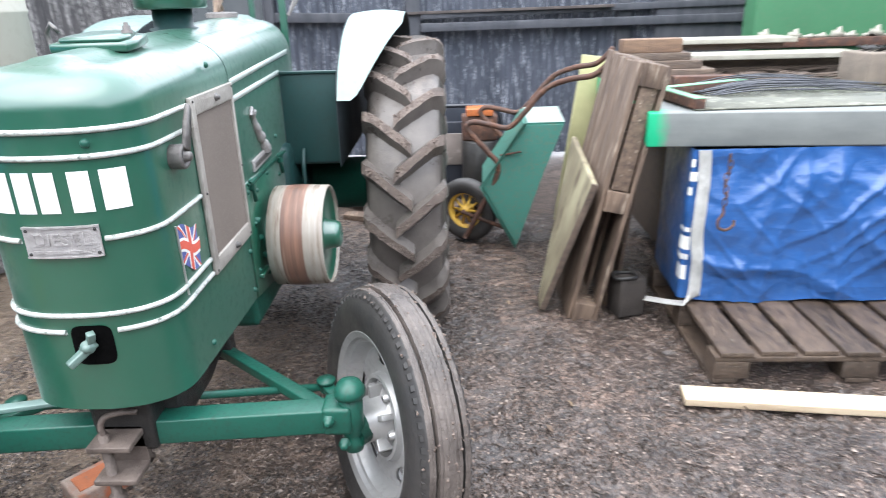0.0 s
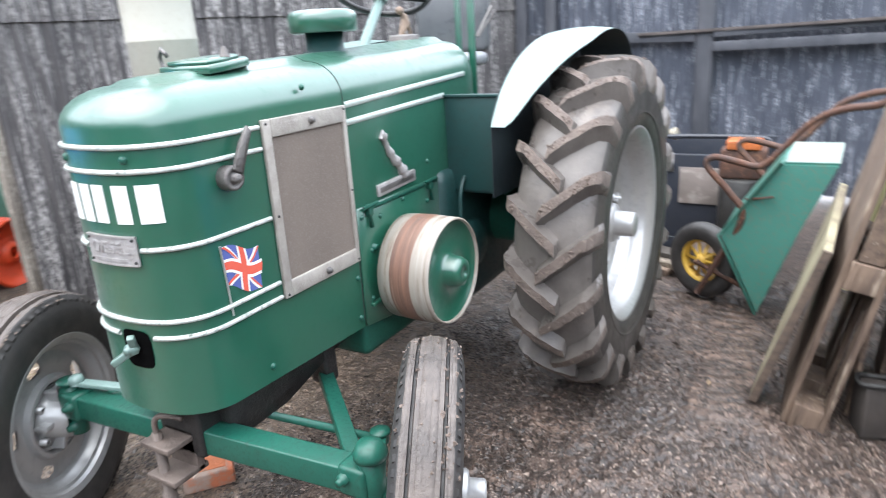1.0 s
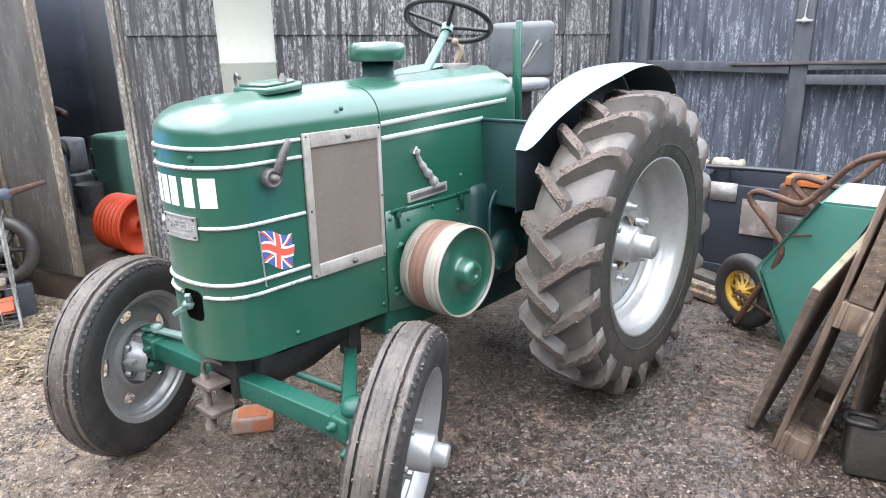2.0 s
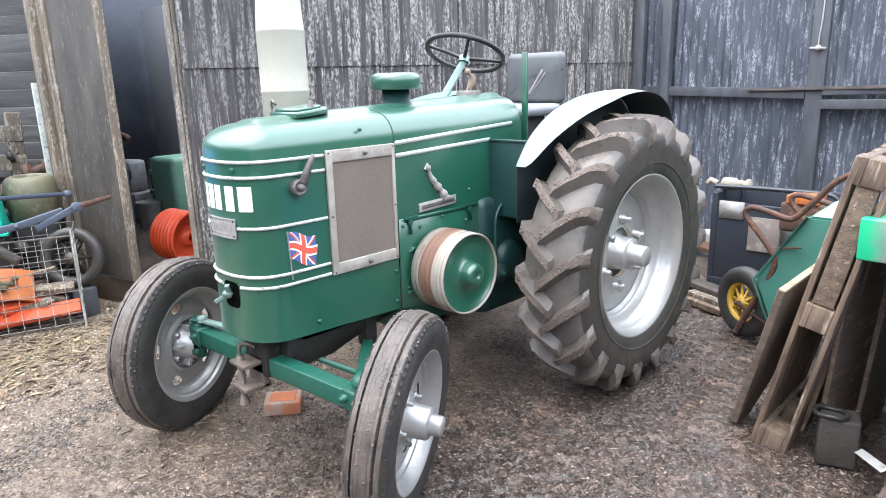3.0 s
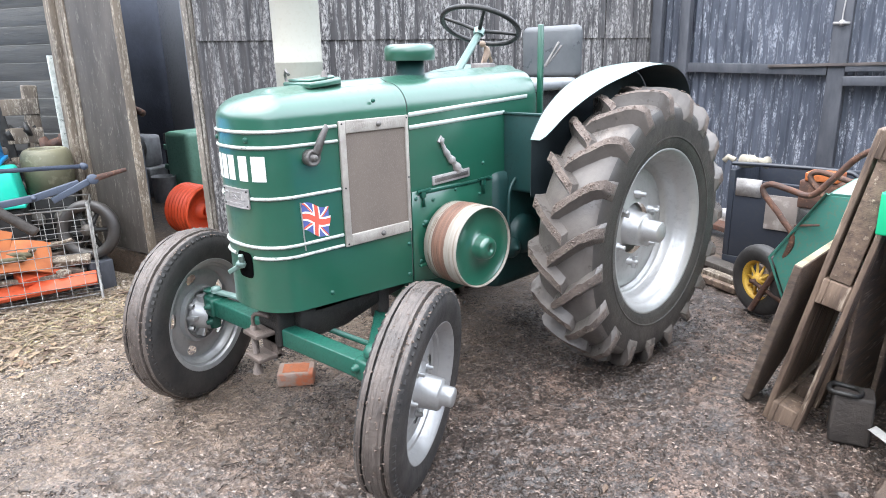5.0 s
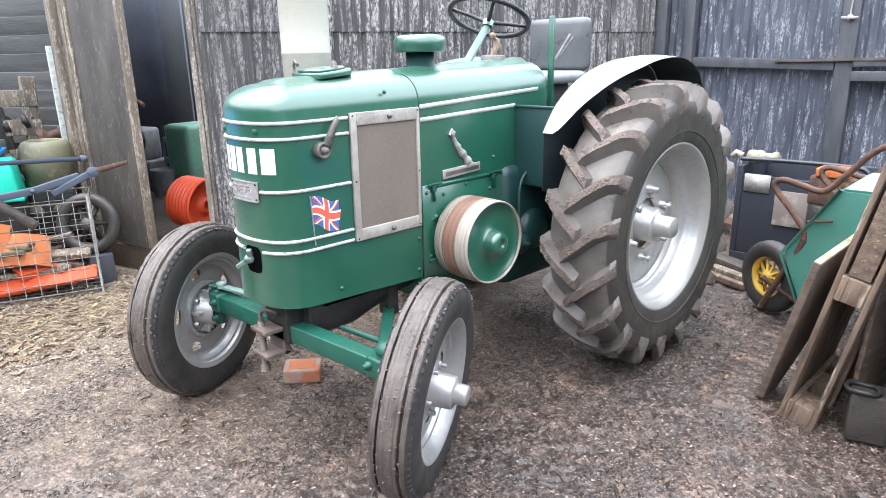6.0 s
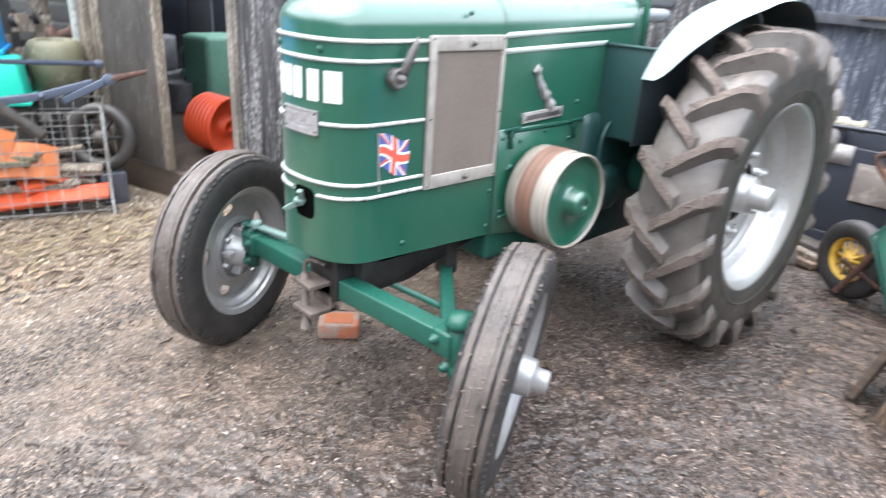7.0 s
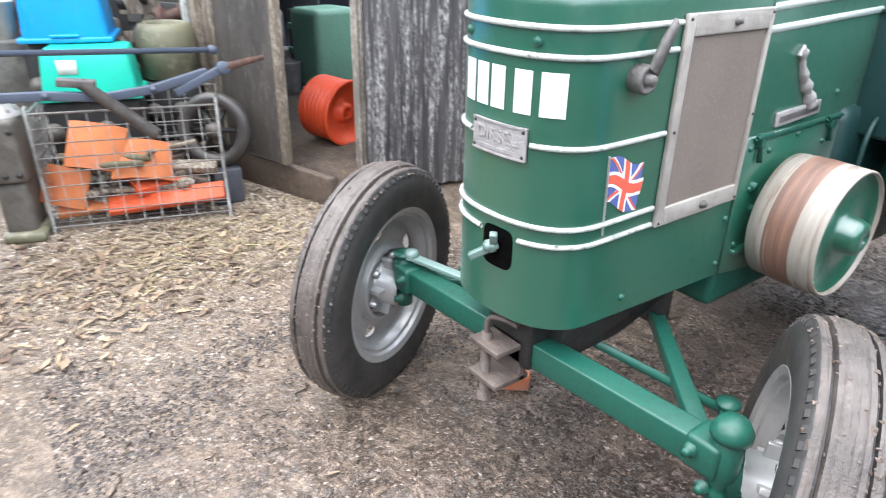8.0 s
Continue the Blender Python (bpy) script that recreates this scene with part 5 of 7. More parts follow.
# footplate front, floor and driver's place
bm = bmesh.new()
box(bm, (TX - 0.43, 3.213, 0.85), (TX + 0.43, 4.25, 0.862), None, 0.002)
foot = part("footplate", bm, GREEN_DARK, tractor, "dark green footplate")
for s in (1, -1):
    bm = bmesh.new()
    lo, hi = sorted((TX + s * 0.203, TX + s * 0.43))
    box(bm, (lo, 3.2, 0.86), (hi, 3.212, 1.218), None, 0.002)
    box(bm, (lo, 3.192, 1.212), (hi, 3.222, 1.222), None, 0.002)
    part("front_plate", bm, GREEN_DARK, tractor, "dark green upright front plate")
bm = bmesh.new()
box(bm, (-0.695, 3.505, 0.9), (-0.665, 3.52, 1.62), None, 0.004)
lever = part("brake_lever", bm, GREEN, tractor, "green flat upright lever with a steel grip")
bm = bmesh.new()
tube(bm, [(-0.66, 3.52, 1.42), (-0.63, 3.56, 1.5), (-0.62, 3.58, 1.535)], 0.006, 6)
tube(bm, [(-0.66, 3.53, 1.42), (-0.62, 3.57, 1.49), (-0.61, 3.59, 1.52)], 0.005, 6)
part("grip", bm, STEEL, lever)
bm = bmesh.new()
box(bm, (-0.9, 3.78, 0.9), (-0.875, 3.8, 1.6), None, 0.004)
part("upright_bar", bm, GREEN, tractor)
bm = bmesh.new()
rod(bm, (-1.12, 3.28, 1.3), (-1.17, 3.6, 1.6), 0.024, 0.02, 12)
column = part("steering_column", bm, FENDER, tractor, "pale green steering column")
SW, SN = Vector((-1.17, 3.6, 1.61)), Vector((-0.1, 0.42, 0.9)).normalized()
a, u, w = basis(SN)
bm = bmesh.new()
tube(bm, [SW + (u * math.cos(q / 36 * 2 * math.pi) + w * math.sin(q / 36 * 2 * math.pi)) * 0.215 + SN * 0.03 for q in range(36)], 0.014, 10, closed=True)
wheel = part("steering_wheel", bm, BLACK, tractor, "black rimmed steering wheel")
for k in range(4):
    q = math.pi / 4 + k * math.pi / 2
    bm = bmesh.new()
    tube(bm, [SW, SW + (u * math.cos(q) + w * math.sin(q)) * 0.1 + SN * 0.018, SW + (u * math.cos(q) + w * math.sin(q)) * 0.215 + SN * 0.03], [0.012, 0.01, 0.008], 8)
    part("spoke", bm, BLACK, wheel)
bm = bmesh.new()
lathe(bm, [(0.03, -0.02), (0.032, 0.01), (0.02, 0.02), (0, 0.022)], SW, SN, 16)
part("boss", bm, FENDER, wheel)


def cushion(bm, lo, hi, m=None, r=0.05):
    tmp = bmesh.new()
    bmesh.ops.create_cube(tmp, size=1)
    for v in tmp.verts:
        v.co = Vector([(lo[i] + hi[i]) / 2 + v.co[i] * (hi[i] - lo[i]) for i in range(3)])
    bmesh.ops.bevel(tmp, geom=list(tmp.edges), offset=r, segments=4, affect="EDGES", profile=0.5)
    merge(bm, tmp, m)


SEAT = rough_thing("grey_seat_vinyl", (0.11, 0.115, 0.12), (0.075, 0.08, 0.085), 5, 0.45, bumpy=0.0008)
bm = bmesh.new()
cushion(bm, (-1.4, 4.24, 1.34), (-0.97, 4.33, 1.65), None, 0.04)
back = part("seat_back", bm, SEAT, tractor, "dark grey vinyl seat back")
bm = bmesh.new()
cushion(bm, (-1.4, 3.86, 1.275), (-0.96, 4.26, 1.345), None, 0.033)
part("seat_cushion", bm, rough_thing("pale_grey_seat_vinyl", (0.29, 0.3, 0.31), (0.2, 0.21, 0.22), 6, 0.45, bumpy=0.0008), tractor, "pale grey vinyl seat cushion")
bm = bmesh.new()
box(bm, (-1.3, 3.95, 0.9), (-1.05, 4.2, 1.28), None, 0.01)
part("seat_stand", bm, BLACK, tractor)

# small figurine on the bonnet
bm = bmesh.new()
tube(bm, [(-0.9, 3.33, 1.405), (-0.9, 3.345, 1.44), (-0.9, 3.365, 1.46), (-0.9, 3.36, 1.49), (-0.9, 3.345, 1.5)], [0.012, 0.014, 0.02, 0.014, 0.006], 10)
lathe(bm, [(0, -0.017), (0.012, -0.012), (0.017, 0), (0.012, 0.012), (0, 0.017)], (-0.9, 3.33, 1.51), (0, 0, 1), 12)
tube(bm, [(-0.9, 3.355, 1.48), (-0.89, 3.335, 1.45), (-0.885, 3.32, 1.42)], 0.006, 6)
tube(bm, [(-0.9, 3.375, 1.46), (-0.895, 3.39, 1.43), (-0.9, 3.385, 1.405)], 0.008, 6)
solo("figurine", bm, rough_thing("tan_resin", (0.3, 0.22, 0.16), (0.2, 0.14, 0.1), 40, 0.6), "small tan figurine on the tractor's bonnet", "figurine", at=(-0.9, 3.36, 1.405)).location.z += 0.025


# ---- the right side: covered stack, pallets and barrow ----


def slab_build(t, p):
    s = t.nodes.new("ShaderNodeSeparateXYZ")
    t.links.new(coords(t), s.inputs[0])
    n = t.nodes.new("ShaderNodeMath")
    n.operation = "ADD"
    t.links.new(s.outputs[0], n.inputs[0])
    t.links.new(product(t, noise_fac(t, 9, 4), 0.03), n.inputs[1])
    r = t.nodes.new("ShaderNodeMapRange")
    r.inputs[1].default_value, r.inputs[2].default_value, r.inputs[3].default_value, r.inputs[4].default_value = 0.05, 0.11, 1.0, 0.0
    t.links.new(n.outputs[0], r.inputs[0])
    g = mixed(t, noise_fac(t, 4, 6, 0.6, (1, 3, 3)), (0.21, 0.225, 0.215), (0.165, 0.178, 0.174))
    t.links.new(mixed(t, r.outputs[0], g, (0.01, 0.4, 0.19)), p.inputs["Base Color"])
    p.inputs["Roughness"].default_value = 0.45
    bump(t, p, noise_fac(t, 15, 6), 0.001, 0.5)


SLABMAT = material("grey_slab_with_green_sprayed_end", slab_build)
bm = bmesh.new()
box(bm, (0.0, 0.0, 0.0), (1.95, 1.55, 0.15), None, 0.008)
slab_ob = part("slab", bm, SLABMAT)
slab_ob.location = (0.868, 3.39, 0.847)
slab_ob.rotation_euler.z = radians(-4)
tagged(slab_ob, "pale grey painted slab with a bright green sprayed end", "slab")


def fold(L, z, ang, freq, off, sharp):
    """A long crease: ridges along one way."""
    w = Vector((L * 2.6, z * 2.6, off + 3))
    L, z = L + 0.09 * noise.noise(w), z + 0.09 * noise.noise(w + Vector((7, 7, 0)))
    a = L * math.cos(ang) + z * math.sin(ang)
    b = -L * math.sin(ang) + z * math.cos(ang)
    n = noise.noise(Vector((a * freq, b * freq * 0.22, off)))
    return max(0.0, 1 - abs(n) * 4.2) ** sharp * (0.4 + 0.6 * noise.noise(Vector((a * 1.3, b * 1.7, off + 5))))


def tarp_point(u, v):
    """u runs from the back of the left side, round the corner and along the front; v from top to bottom."""
    side = 0.5
    z = 0.845 - v * (0.845 - 0.15)
    L = u * (side + 1.75)
    if L < side:
        p, n = Vector((1.06 + 0.1 * (side - L), 3.34 + (side - L), z)), Vector((-1, 0.1, 0))
    else:
        p, n = Vector((1.06 + (L - side), 3.34, z)), Vector((0, -1, 0))
    f = 0.08 * fold(L, z, 1.25, 4.0, 0.3, 1.2) + 0.05 * fold(L, z, 0.1, 4.5, 3.3, 1.3) + 0.035 * fold(L, z, -0.9, 7.0, 6.3, 1.2) + 0.018 * fold(L, z, 0.6, 12.0, 9.3, 1.2)
    f += 0.02 * noise.noise(Vector((L * 1.6, z * 2.0, 0.3)))
    f += 0.03 * math.sin(math.pi * min(1, v * 1.02)) + 0.06 * v * v - 0.01
    f *= 0.12 + 0.88 * max(0.0, min(1.0, (L - side) / 0.12))
    p = p + n * f * (0.2 + 0.8 * min(1, v * 5))
    p.z += 0.02 * noise.noise(Vector((L * 3, 1, 1))) * (v > 0.97)
    return p


TARP = painted("blue_tarpaulin", (0.022, 0.095, 0.29), dirt=(0.12, 0.22, 0.4), rough=0.3, grime=0.25, coat=0.35, scale=4, coat_rough=0.18)
_t, _p = TARP.node_tree, TARP.node_tree.nodes["Principled BSDF"]
_w = _t.nodes.new("ShaderNodeTexVoronoi")
_w.feature, _w.inputs["Scale"].default_value = "F1", 4.5
_d = _t.nodes.new("ShaderNodeMix")
_d.data_type = "RGBA"
_d.inputs[0].default_value = 0.22
_t.links.new(coords(_t, (1.0, 1.0, 1.7)), _d.inputs[6])
_n2 = node(_t, "ShaderNodeTexNoise", Scale=5.0, Detail=4.0)
_t.links.new(_n2.outputs["Color"], _d.inputs[7])
_t.links.new(_d.outputs[2], _w.inputs["Vector"])
bump(_t, _p, _w.outputs["Distance"], 0.05, 0.42)          # crumpled facets of stiff sheeting
bm = bmesh.new()
sheet(bm, [[tarp_point(i / 260, j / 90) for i in range(261)] for j in range(91)], 0, 0.002)
tarp = solo("tarpaulin", bm, TARP, "creased blue tarpaulin hanging round the stack under the slab", "tarpaulin", smooth=80)
bm = bmesh.new()
box(bm, (1.16, 3.44, 0.15), (2.6, 4.7, 0.846), None, 0.02)
solo("crate", bm, PALLET, "brown timber crate under the blue tarpaulin", "crate")
# unreadable print on the tarpaulin as bars
for u0, v0, w, h in ((0.216, 0.06, 0.012, 0.05), (0.214, 0.14, 0.02, 0.06), (0.212, 0.24, 0.014, 0.05), (0.2, 0.5, 0.03, 0.03), (0.205, 0.56, 0.026, 0.09), (0.196, 0.68, 0.034, 0.04), (0.2, 0.76, 0.03, 0.1)):
    bm = bmesh.new()
    sheet(bm, [[tarp_point(u0 + w * i / 4, v0 + h * j / 4) + Vector((-0.0035 if u0 < 0.235 else 0, -0.0035, 0)) for i in range(5)] for j in range(5)])
    part("print_bar", bm, LETTER, tarp, "white printed bar")
bm = bmesh.new()
pts = [tarp_point(0.24 + 0.003 * math.sin(k * 0.5) + (0.004 * k / 18), k / 18 * 0.96) + Vector((0, -0.012, 0)) for k in range(19)]
pts += [Vector((1.06, 3.28, 0.15)), Vector((1.02, 3.36, 0.12)), Vector((0.945, 3.47, 0.09))]
rows = []
for k, p in enumerate(pts):
    w = 0.026 if k < 19 else 0.03
    o = Vector((w, 0, 0)) if k < 19 else Vector((0.01, 0.012, 0.006))
    rows.append([p - o, p - o * 0.4 + Vector((0, -0.006, 0)), p + o * 0.4 + Vector((0, -0.004, 0)), p + o])
sheet(bm, rows, 0, 0.003)
solo("webbing", bm, rough_thing("white_plastic_webbing", (0.5, 0.5, 0.48), (0.36, 0.36, 0.34), 12, 0.5), "white plastic webbing hanging over the blue tarpaulin", "strap", smooth=60)

# chain and hook
chain = thing("chain", (1.17, 3.25, 0.53), 0, "rusty chain with a hook hanging over the tarpaulin", "chain")
for k in range(8):
    z = 0.83 - k * 0.027
    x = 1.168 + 0.006 * math.sin(k * 1.3)
    bm = bmesh.new()
    pts = []
    for i in range(14):
        q = 2 * math.pi * i / 14
        a, b = 0.009 * math.cos(q), 0.019 * math.sin(q)
        pts.append((x + (a if k % 2 else 0), 3.232 + (0 if k % 2 else a), z + b))
    tube(bm, pts, 0.003, 6, closed=True)
    part("chain_link", bm, RUST, chain)
bm = bmesh.new()
tube(bm, curve([(1.168, 3.232, 0.625), (1.168, 3.23, 0.59), (1.15, 3.228, 0.56), (1.155, 3.226, 0.53), (1.185, 3.226, 0.518), (1.215, 3.228, 0.535), (1.218, 3.23, 0.56)], 5), 0.0065, 8)
part("hook", bm, RUST, chain)


def pallet(name, at, turn, label, boards=7, length=1.15, width=1.0, lean=None, wood=None):
    """A pallet whose deck boards run along y; base at z = 0."""
    ob = thing(name, (0, 0, 0), 0, label, "pallet")
    wood = wood or PALLET
    rnd = random.Random(name + label)
    pitch = length / boards
    for k in range(boards):
        bm = bmesh.new()
        w = pitch * rnd.uniform(0.72, 0.84) if lean is None else pitch * rnd.uniform(0.9, 0.97)
        x = pitch * (k + 0.5) + rnd.uniform(-0.008, 0.008)
        box(bm, (x - w / 2, rnd.uniform(-0.01, 0.01), 0.118), (x + w / 2, width + rnd.uniform(-0.01, 0.01), 0.14), None, 0.004)
        part("deck_board", bm, wood, ob)
    for x in (0.0, length / 2 - 0.05, length - 0.1):
        bm = bmesh.new()
        box(bm, (x, 0, 0.0), (x + 0.1, width, 0.02), None, 0.003)
        part("base_board", bm, wood, ob)
    for y in (0.0, width / 2 - 0.05, width - 0.1):
        bm = bmesh.new()
        box(bm, (0, y, 0.096), (length, y + 0.1, 0.118), None, 0.003)
        part("cross_board", bm, wood, ob)
        for x in (0.0, length / 2 - 0.07, length - 0.14):
            bm = bmesh.new()
            box(bm, (x, y, 0.02), (x + 0.14, y + 0.1, 0.096), None, 0.005)
            part("block", bm, wood, ob)
    m = lean if lean is not None else pose(*at, 0, 0, turn)
    ob.matrix_basis = m
    return ob


pallet("pallet", (1.05, 2.85, 0.0), -1.5, "dark damp timber pallet lying on the mud under the tarpaulin", wood=DAMP)
BROWN_BOARD = rough_thing("brown_weathered_pallet_timber", (0.2, 0.14, 0.1), (0.082, 0.056, 0.042), 9, 0.75, (4, 0.45, 4), bumpy=0.003, spots=(0.4, 0.325, 0.25), spot_scale=12, spot_low=0.58, vary=0.22)
up = Matrix.Translation((0.565, 3.42, 0.0)) @ Matrix.Rotation(radians(12.0), 4, "Y")
stand = up @ Matrix(((0, 0, -1, 0.14), (1, 0, 0, 0), (0, 1, 0, 0), (0, 0, 0, 1)))
pallet("pallet", (0, 0, 0), 0, "brown timber pallet stood on edge, leaning on the slab", 5, 0.6, 1.235, stand, BROWN_BOARD)

# a loose plank tucked into the pallet's open end
for name, lo, hi, label in (("plank", (0.035, 0.01, 0.672), (0.11, 0.034, 1.2), "brown plank wedged upright in the end of a pallet"),):
    bm = bmesh.new()
    box(bm, lo, hi, None, 0.003)
    solo(name, bm, BROWN_BOARD, label, "plank").matrix_basis = up
PALE_BOARD = rough_thing("pale_board_lit_faces", (0.4, 0.365, 0.235), (0.17, 0.135, 0.09), 3.2, 0.75, (1, 1, 0.45), spots=(0.12, 0.09, 0.06), spot_scale=7, spot_low=0.56)
YELLOW_FOAM = rough_thing("pale_yellow_board", (0.5, 0.48, 0.25), (0.4, 0.38, 0.2), 4, 0.8, spots=(0.35, 0.33, 0.2), spot_scale=14, spot_low=0.62)


def leaning(name, p0, p1, back, thick, mat, label, category="board", slope=0.0, foot=1.0):
    """A flat board whose front edge runs from p0 up to p1 and which reaches back along y; foot is its depth below, as a share."""
    p0, p1 = Vector(p0), Vector(p1)
    e = p1 - p0
    bk = Vector((0.06 * back, back, slope))
    n = e.cross(bk).normalized() * thick
    bm = bmesh.new()
    vs = [p0, p1, p1 + bk, p0 + Vector((bk.x, bk.y, 0)) * foot]
    grow(bm, vs + [v + n for v in vs], [(0, 1, 2, 3), (7, 6, 5, 4), (0, 4, 5, 1), (1, 5, 6, 2), (2, 6, 7, 3), (3, 7, 4, 0)])
    bmesh.ops.bevel(bm, geom=list(bm.edges), offset=min(0.004, thick / 4), segments=1, affect="EDGES")
    bmesh.ops.recalc_face_normals(bm, faces=bm.faces)
    # faces to the right and front get darker timber, standing in for shade
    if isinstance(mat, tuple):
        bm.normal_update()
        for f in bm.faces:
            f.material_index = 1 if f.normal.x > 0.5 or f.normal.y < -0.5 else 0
    return solo(name, bm, mat, label, category, smooth=0)


leaning("board", (0.475, 3.53, 0.0), (0.665, 3.36, 0.69), 0.79, 0.03, (PALE_BOARD, PALLET), "pale damp thick board with shade painted on two faces, leaning against a pallet", slope=0.055, foot=0.17)
bm = bmesh.new()
a, b = Vector((0.73, 4.95, 0.0)), Vector((0.875, 4.95, 1.115))
box(bm, (0, -0.014, 0.0), (0.19, 0.014, (b - a).length), Matrix.Translation(a) @ Matrix.Rotation(math.atan2(b.x - a.x, b.z - a.z), 4, "Y"), 0.003)
solo("board", bm, YELLOW_FOAM, "pale yellow board stood up by the back of the yard", "board")
leaning("board", (0.79, 3.56, 0.0), (0.86, 3.5, 1.0), 0.6, 0.02, BROWN_BOARD, "damp brown board leaning beside the tarpaulin")
leaning("board", (0.885, 3.72, 0.0), (0.945, 3.68, 0.8), 0.4, 0.02, BROWN_BOARD, "damp brown board leaning beside the tarpaulin")
bm = bmesh.new()
box(bm, (-0.07, -0.06, 0), (0.07, 0.06, 0.2), Matrix.Translation((0.865, 3.5, 0)) @ Matrix.Rotation(0.3, 4, "Z"), 0.012)
solo("concrete_block", bm, rough_thing("damp_grey_concrete", (0.05, 0.041, 0.035), (0.028, 0.023, 0.02), 14, 0.85), "small damp grey concrete block on the mud", "block")
bm = bmesh.new()
tube(bm, [(0.84 + 0.055 * math.cos(q * 0.35), 3.47 + 0.045 * math.sin(q * 0.35), 0.21 + 0.004 * math.sin(q)) for q in range(18)], 0.01, 8, closed=True)
solo("iron_ring", bm, BLACK, "black iron ring lying on the concrete block", "ring")
bm = bmesh.new()
a, b = Vector((0.895, 2.74, 0.0)), Vector((2.3, 2.55, 0.0))
box(bm, (0, -0.05, 0.004), ((b - a).length, 0.05, 0.034), along(a, b - a), 0.003)
solo("plank", bm, PINE, "fresh pale pine plank lying on the mud before a pallet", "plank")

# things lying on the slab
SHEET = rough_thing("grey_green_damp_sheet", (0.15, 0.155, 0.12), (0.1, 0.105, 0.085), 4, 0.35, spots=(0.3, 0.3, 0.24), spot_scale=6)
bm = bmesh.new()
slab(bm, [(1.06, 3.4), (2.75, 3.46), (2.8, 4.45), (1.35, 4.4)], 0.006, Matrix.Translation((0, 0, 1.0)))
solo("sheet", bm, SHEET, "damp grey-green sheet lying on the slab", "sheet")
frame_thing = thing("wooden_frame", (1.15, 3.7, 1.0), 0, "broken wooden frame with a green painted top", "frame")
for a, b in (((1.08, 3.42, 1.03), (1.03, 3.78, 1.03)), ((1.03, 3.78, 1.03), (1.5, 3.98, 1.035))):
    bm = bmesh.new()
    a, b = Vector(a), Vector(b)
    box(bm, (-0.02, -0.025, -0.024), ((b - a).length, 0.025, 0.018), along(a, b - a), 0.003)
    box(bm, (-0.02, -0.025, 0.018), ((b - a).length, 0.025, 0.022), along(a, b - a), 0.001, 1)
    part("frame_side", bm, [RUST, painted("pale_green_top", (0.2, 0.42, 0.27), grime=0.2, coat=0)], frame_thing)
rnd = random.Random(5)
WIRE = rough_thing("dark_blue_grey_wire", (0.06, 0.065, 0.08), (0.11, 0.115, 0.125), 20, 0.45, metal=0.3)
wire = thing("wire_bundle", (1.6, 3.85, 1.0), 0, "loose bundle of grey wire lying on a sheet", "wire")
for k in range(26):
    bm = bmesh.new()
    y0, z0 = 3.72 + 0.012 * k * rnd.uniform(0.6, 1.3), 1.012 + rnd.uniform(0, 0.035)
    pts = [(1.25 + rnd.uniform(-0.06, 0.06), y0 + rnd.uniform(-0.05, 0.05), 1.012 + rnd.uniform(0, 0.01)), (1.45, y0 + rnd.uniform(-0.03, 0.03), z0 + 0.015), (1.7, y0 + rnd.uniform(-0.04, 0.04), z0 + 0.02), (1.95 + rnd.uniform(-0.1, 0.15), y0 + rnd.uniform(-0.12, 0.12), 1.015 + rnd.uniform(0, 0.03))]
    tube(bm, curve(pts, 5), 0.0035, 5)
    part("wire_strand", bm, WIRE, wire)
WHITE_BOARD = rough_thing("dirty_white_board", (0.4, 0.385, 0.32), (0.28, 0.265, 0.22), 5, 0.6, spots=(0.25, 0.22, 0.17), spot_scale=9, spot_low=0.62)
for y, x0, x1, z, w, tip in ((4.78, 1.42, 2.15, 1.17, 0.24, 0.03), (4.5, 1.42, 2.4, 1.1, 0.24, 0.02)):
    bm = bmesh.new()
    box(bm, (x0, y, 0), (x1, y + w, 0.03), Matrix.Translation((0, 0, z)), 0.004)
    solo("white_board", bm, WHITE_BOARD, "dirty white board lying across the slab", "board")
bm = bmesh.new()
box(bm, (-0.165, -0.05, 0), (0.165, 0.05, 0.075), Matrix.Translation((1.15, 4.42, 1.16)) @ Matrix.Rotation(0.03, 4, "Z"), 0.006)
solo("timber_block", bm, rough_thing("sawn_brown_timber", (0.27, 0.17, 0.11), (0.17, 0.105, 0.07), 9, 0.85, (1, 6, 7), bumpy=0.003), "rough sawn brown timber block on the boards of the slab", "block")
for lo, hi in (((0.93, 4.25, 0.998), (1.5, 4.75, 1.03)), ((0.95, 4.3, 1.03), (1.48, 4.7, 1.075)), ((1.0, 4.33, 1.075), (1.42, 4.66, 1.12)), ((0.98, 4.35, 1.12), (1.36, 4.55, 1.16)), ((1.5, 4.6, 0.998), (2.4, 4.9, 1.05)), ((1.5, 4.62, 1.05), (2.35, 4.9, 1.1)), ((1.42, 4.84, 1.13), (2.1, 4.92, 1.17))):
    bm = bmesh.new()
    box(bm, lo, hi, None, 0.004)
    solo("offcut", bm, PALLET, "dark damp timber offcut stacked on the slab", "board", "timber offcuts on the slab")
bm = bmesh.new()
for k in range(90):
    p = Vector((rnd.uniform(1.25, 2.35), rnd.uniform(4.12, 4.62), 1.006 + rnd.uniform(0.002, 0.03)))
    q, L, r = rnd.uniform(-0.6, 0.6), rnd.uniform(0.05, 0.22), rnd.uniform(0.004, 0.012)
    tube(bm, [p, p + Vector((math.cos(q) * L / 2, math.sin(q) * L / 2, rnd.uniform(0, 0.01))), p + Vector((math.cos(q) * L, math.sin(q) * L, rnd.uniform(-0.002, 0.004)))], [r, r * 0.9, r * 0.5], 5, flat=0.5)
tagged(part("bark", bm, PALLET), "dark bark and splinters strewn over the slab", "bark", kind="stuff")
bm = bmesh.new()
box(bm, (1.2, 4.1, 1.0), (1.52, 4.18, 1.06), None, 0.004)
